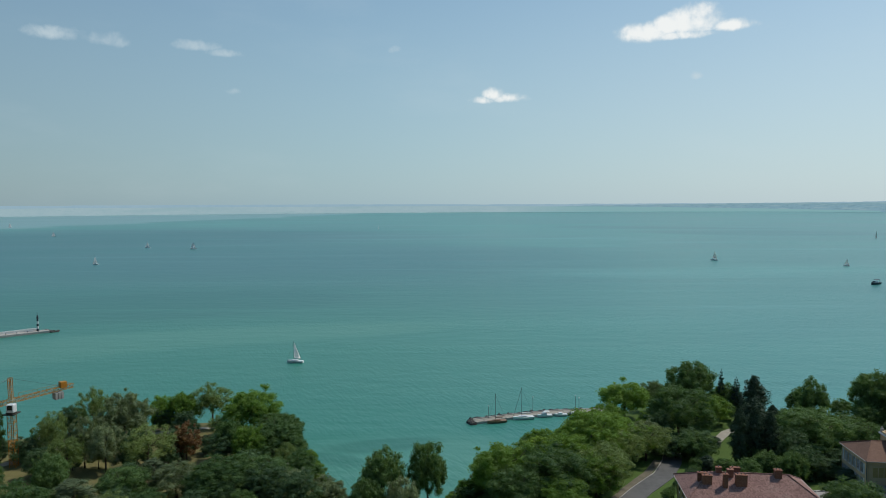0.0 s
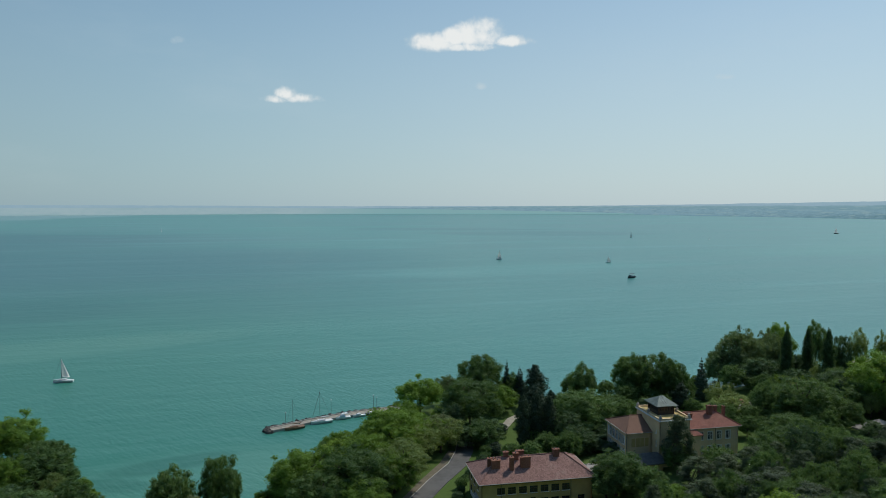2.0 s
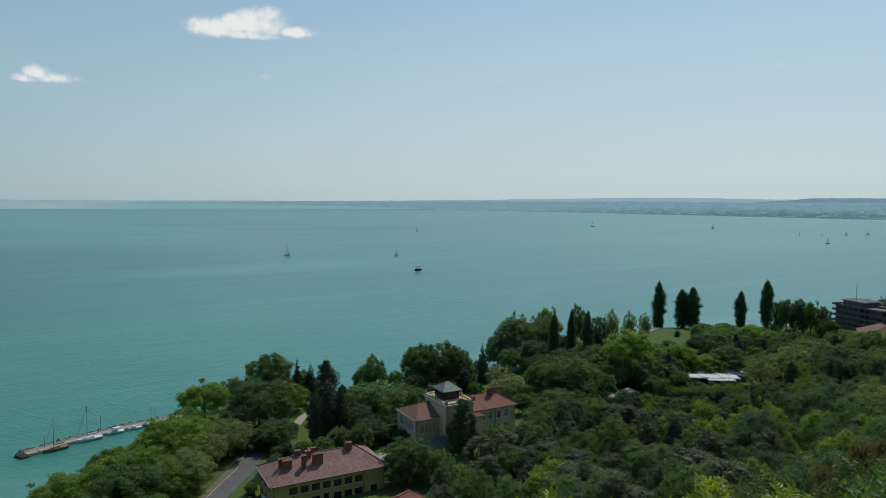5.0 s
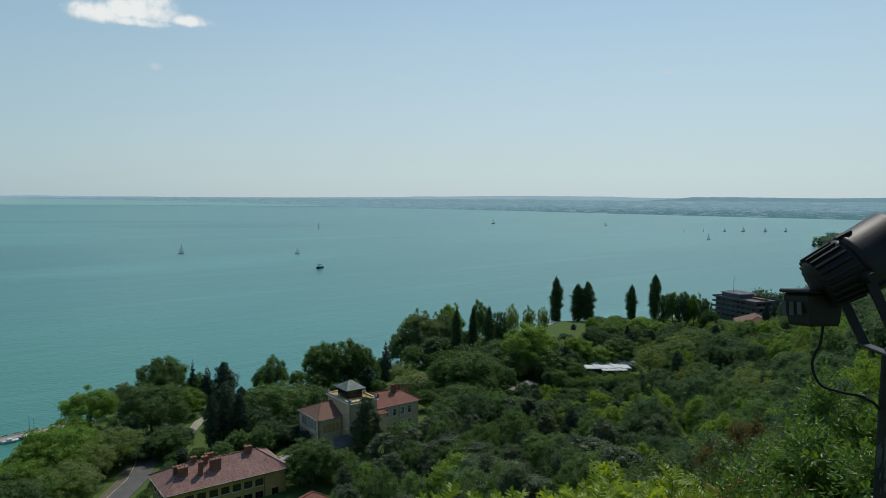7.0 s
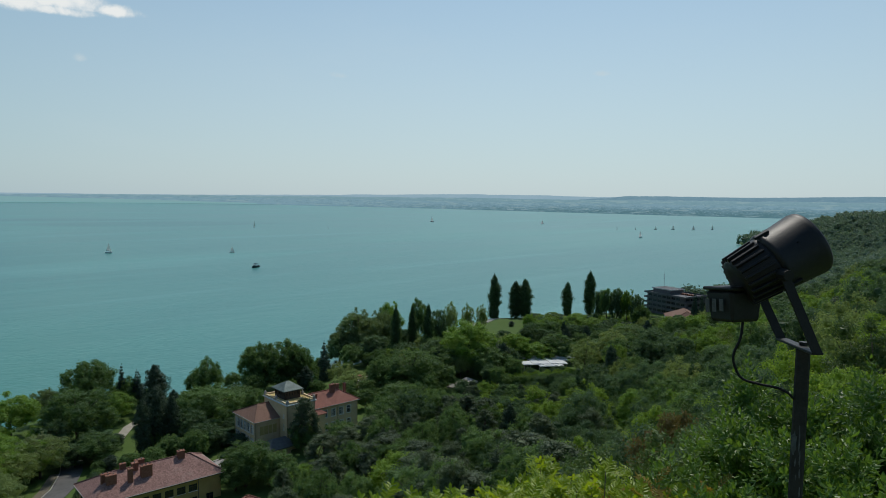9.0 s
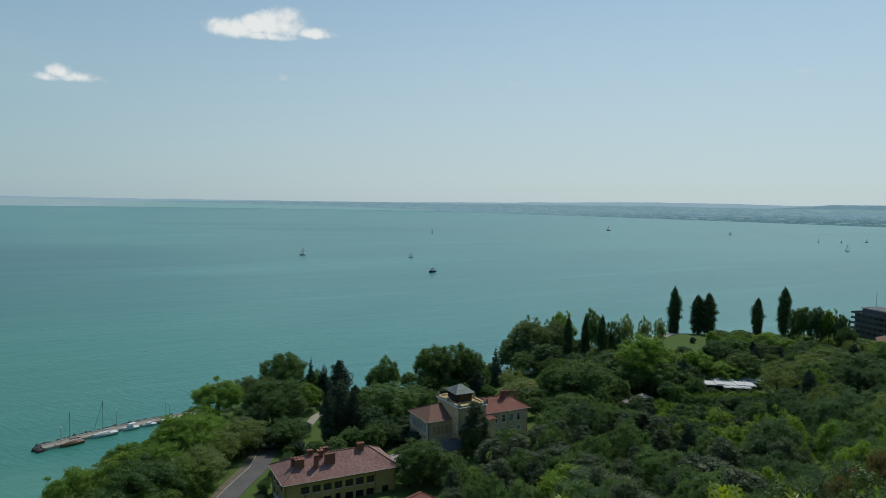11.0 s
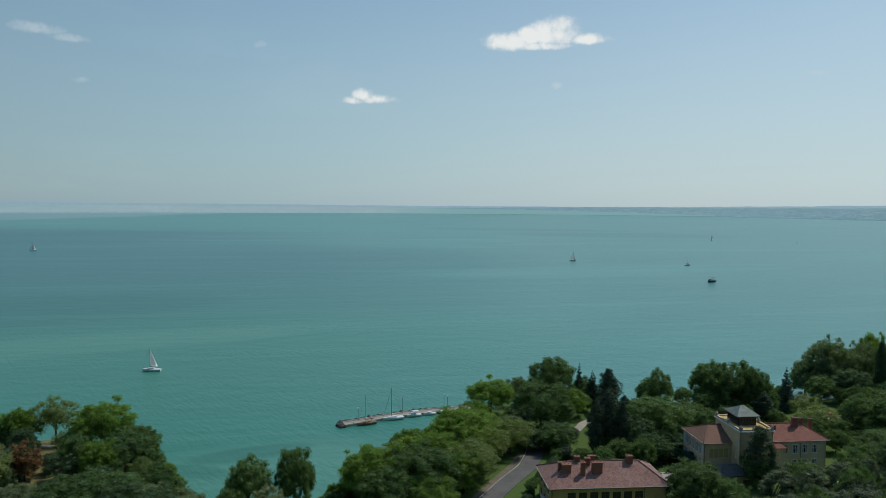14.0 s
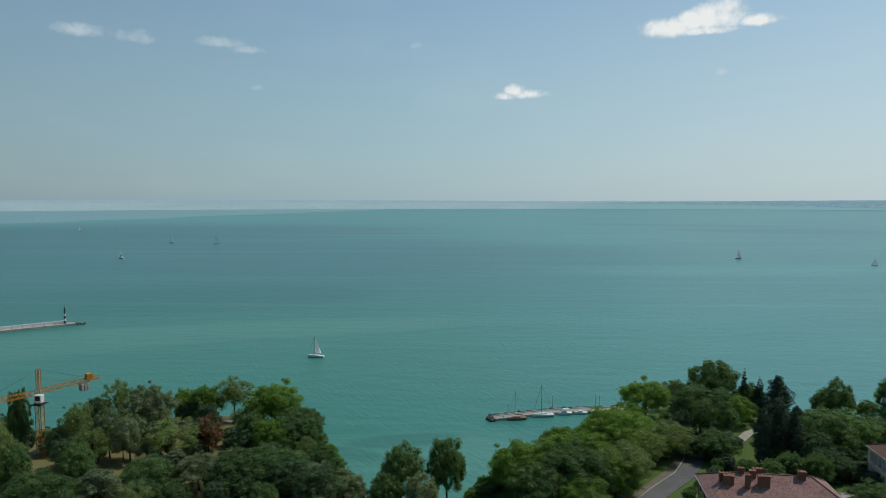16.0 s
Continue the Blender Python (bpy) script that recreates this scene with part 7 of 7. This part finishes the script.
def build_near_plants():
    green = "feather-leaved sapling with bright green leaflets"
    near = [pinnate_shoot(s, 4.6, 11, 0.22, 5, 0.082, 0.0175, LEAF_NEAR, "sapling", green) for s in (1, 2, 3)]
    used = set()
    rng = random.Random(21)

    def put(ob, az, r, el, tall):
        """Sets the plant so that its top shows at the given elevation, its foot in the ground."""
        p = polar(az, r)
        top = EYE[2] + r * math.tan(radians(el))
        ground = height(p.x, p.y)
        s = max(0.8, (top - ground) / tall)
        m = Matrix.LocRotScale((p.x, p.y, top - tall * s), Euler((0, 0, rng.random() * 6.28)), (s, s, s))
        if ob.name in used:
            return copy_sized(ob, m)
        used.add(ob.name)
        ob.matrix_basis = m
        return ob

    for k in range(74):
        az = -43.5 - 27.0 * ((k * 0.618034) % 1.0)
        el = float(np.interp(-az, [43, 50.2, 52.7, 55.6, 57.5, 60.2, 62.1, 63.2, 66.5, 68.3, 71], [-26.5, -25.4, -24.3, -23.4, -22.8, -21.9, -21.7, -23.2, -23.2, -24.0, -24.6])) - 3.0 * rng.random() ** 1.4
        tagged(put(near[k % 3], az, rng.uniform(5.2, 7.6), el, 4.6), group="saplings below the lookout")
    red = pinnate_shoot(9, 4.6, 6, 0.3, 7, 0.07, 0.012, LEAF_RED, "sapling", "sapling with reddish young leaflets")
    for az, r, el in ((-66.3, 5.6, -22.9), (-67.6, 5.9, -23.1), (-69.2, 5.5, -22.8), (-70.5, 5.8, -23.4)):
        put(red, az, r, el, 4.6)
    bush = [leafy_bush(s, 2.5, 4.4, 1000, 0.098, 0.0145, LEAF_GLOSSY, "leafy_bush", "lush bush with narrow glossy green leaves") for s in (4, 5, 6)]
    for k, (az, r, el) in enumerate(((-73.6, 6.6, -17.4), (-75.0, 6.4, -15.7), (-76.5, 6.6, -15.4), (-79.0, 6.2, -16.2), (-81.5, 6.6, -14.9), (-84, 6.2, -14.6), (-87.5, 6.0, -14.5), (-92, 5.8, -14.5), (-77.2, 5.0, -20.5), (-80.5, 4.8, -19.5), (-78, 8.2, -14.9))):
        tagged(put(bush[k % 3], az, r, el, 4.4), group="bushes below the lookout")


def build_shrubs():
    """Shrubs and young trees of the upper bank, with finer leaves."""
    mats = ((LEAF_NEAR_DEEP, "bank_shrub", "dense green shrub on the bank"), (LEAF_ASH, "bank_shrub", "yellow-green shrub on the bank"), (LEAF_DEEP, "bank_shrub", "dark green shrub on the bank"), (LEAF_GREYLIME, "bank_shrub", "dull green shrub on the bank"),
            (LEAF_NEAR_DEEP, "bank_shrub", "dense green shrub on the bank"), (LEAF_WITHER, "bank_shrub", "half-withered reddish shrub on the bank"))
    protos = [make_tree(name, scaled(broad_lobes(50 + k, 58, low=0.06), 5, 5), 21000, 0.058, mat, TWIG, 3.4, 0.07, label, "shrub", 70 + k, core=0.55) for k, (mat, name, label) in enumerate(mats)]
    used = set()
    rng = random.Random(31)
    put = []
    tries = 0

    def place(i, x, y, z, wide, tall):
        m = Matrix.LocRotScale((x, y, z), Euler((0, 0, rng.random() * 6.28)), (wide / 5, wide / 5, tall / 5))
        ob = protos[i]
        if i in used:
            ob = copy_sized(ob, m)
        else:
            used.add(i)
            ob.matrix_basis = m
        tagged(ob, group="shrubs of the bank")

    for az, r, el, i, wide in ((-67.8, 26, -16.6, 5, 2.0), (-76.2, 46, -10.6, 1, 5.0), (-77.6, 44, -11.2, 1, 4.0)):
        p = polar(az, r)
        z = height(p.x, p.y)
        put.append((p.x, p.y, wide * 0.7))
        tall = max(1.5, EYE[2] + r * math.tan(radians(el)) - z)
        place(i, p.x, p.y, z, max(wide, tall * 0.7), tall)
    while len(put) < 190 and tries < 12000:
        tries += 1
        az = -rng.uniform(36, 100)
        r = 9 + 72 * rng.random() ** 0.9
        p = polar(az, r)
        z = height(p.x, p.y)
        tall = rng.uniform(2.6, 4.8) + r * 0.03
        el = math.degrees(math.atan2(z + tall - EYE[2], r))
        if el > slope_limit(az) - 1.5 - max(0, 30 - r) * 0.25 or el < -40:
            continue
        wide = tall * rng.uniform(0.8, 1.2)
        if any((p.x - q[0]) ** 2 + (p.y - q[1]) ** 2 < (0.31 * (wide + q[2])) ** 2 for q in put):
            continue
        put.append((p.x, p.y, wide))
        place(rng.choice((0, 0, 4, 4, 2, 2, 2, 1, 1)), p.x, p.y, z, wide, tall)
    for i, ob in enumerate(protos):
        if i not in used:
            p = polar(-70, 60 + 6 * i)
            ob.matrix_basis = Matrix.Translation((p.x, p.y, height(p.x, p.y)))


def bare_tree(x, y, tall, seed):
    """A dead, leafless shrub of pale branches."""
    rng = random.Random(seed)
    root = empty("dead_shrub", pose(x, y, height(x, y)))
    bm = bmesh.new()

    def grow(p, d, length, r, level):
        q = p + d * length
        tube(bm, [p, p.lerp(q, 0.5) + Vector((rng.uniform(-1, 1), rng.uniform(-1, 1), 0)) * length * 0.06, q], [r, r * 0.8, r * 0.55], 4)
        if level:
            for k in range(3):
                e = (d + Vector((rng.uniform(-0.8, 0.8), rng.uniform(-0.8, 0.8), rng.uniform(-0.1, 0.5)))).normalized()
                grow(q, e, length * rng.uniform(0.55, 0.8), r * 0.55, level - 1)

    for k in range(3):
        a = rng.random() * 6.28
        grow(Vector((0, 0, -0.2)), Vector((math.cos(a) * 0.4, math.sin(a) * 0.4, 1)).normalized(), tall * 0.4, 0.05, 3)
    part("branch", bm, DEAD_WOOD, root)
    tagged(root, "bare pale dead shrub among the green", "shrub", "dead shrubs")


def build_far_wood():
    """Woods on the bank beyond the hotel and on the headland."""
    rng = np.random.default_rng(4)
    lobes = []
    tries = 0
    while len(lobes) < 9000 and tries < 60000:
        tries += 1
        az = -62 - 23 * rng.random()
        r = 400 + 960 * rng.random()
        p = polar(az, r)
        z = height(p.x, p.y)
        if z < 0.45 or not clear_of_houses(p.x, p.y) or (r < 470 and az > -66):
            continue
        s = rng.uniform(2.6, 4.6) * (0.8 + r / 2200.0)
        tall = rng.uniform(0.7, 1.5) * s
        lobes.append(((p.x, p.y, z + tall), (s, s, s * rng.uniform(0.8, 1.2))))
        lobes.append(((p.x + rng.normal() * s * 0.5, p.y + rng.normal() * s * 0.5, z + tall + s * 0.7), (s * 0.62, s * 0.62, s * 0.6)))
    # taller trees at the little bay and on the tip
    for az, r, top, w in ((-74.9, 700, 13, 7), (-75.4, 694, 14, 6), (-76.95, 722, 15, 6), (-77.3, 718, 16, 7), (-77.8, 726, 17, 7), (-78.2, 735, 14, 7), (-71.45, 1178, 11, 8), (-71.9, 1188, 14, 9), (-72.4, 1195, 13, 9)):
        p = polar(az, r)
        for k in range(7):
            f = k / 6
            lobes.append(((p.x + rng.normal() * w * 0.18, p.y + rng.normal() * w * 0.18, 1.5 + (top - 3) * f), (w * (0.45 - 0.2 * f), w * (0.45 - 0.2 * f), top * 0.16)))
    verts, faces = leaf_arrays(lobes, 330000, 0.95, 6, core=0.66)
    ob = from_arrays("far_wood", verts, faces, LEAF_FAR_HAZE)
    tagged(ob, "dense hazy green woods on the bank and headland", "wood", kind="stuff")


# haze put into the leaf colour: paler and bluer than the near woods
LEAF_FAR_HAZE = leaf_mat("far_wood_leaves", (0.10, 0.165, 0.125), (0.22, 0.30, 0.20), 0.35)


def build_reeds(x, y, wide, tall, seed):
    rng = random.Random(seed)
    root = empty("reed_clump", pose(x, y, -0.6))
    verts, faces = [], []
    for k in range(700):
        a, r = rng.random() * 6.28, wide / 2 * math.sqrt(rng.random())
        p = Vector((math.cos(a) * r, math.sin(a) * r, 0))
        h = tall * rng.uniform(0.6, 1.05) * (1 - 0.4 * (r * 2 / wide) ** 2) + 0.6
        lean = Vector((rng.uniform(-0.3, 0.3), rng.uniform(-0.3, 0.3), 1)).normalized()
        side = Vector((math.cos(a * 3), math.sin(a * 3), 0)) * 0.07
        i = len(verts)
        q = p + lean * h
        verts += [tuple(p - side), tuple(p + side), tuple(q + side * 0.6), tuple(q - side * 0.6)]
        faces.append((i, i + 1, i + 2, i + 3))
    from_arrays("stalk", verts, faces, LEAF_GREYLIME, root)
    tagged(root, "round clump of green reeds in shallow water", "reeds", "reed clumps")


build_floodlight()
build_near_plants()
build_shrubs()
for bx, by, bt, bs in ((22, 24, 5.0, 1), (30, 22, 4.5, 2), (19, 19, 3.5, 3), (44, 33, 6.0, 4), (52, 46, 6.0, 5)):
    bare_tree(bx, by, bt, bs)
build_far_wood()
for rx, ry, rw, rt, rs in ((-18.0, 171.2, 4.6, 2.4, 1), (-29.0, 162.5, 3.2, 1.6, 2), (17.5, 167.0, 2.8, 3.0, 3), (-32.0, 168.0, 3.0, 1.8, 4)):
    build_reeds(rx, ry, rw, rt, rs)
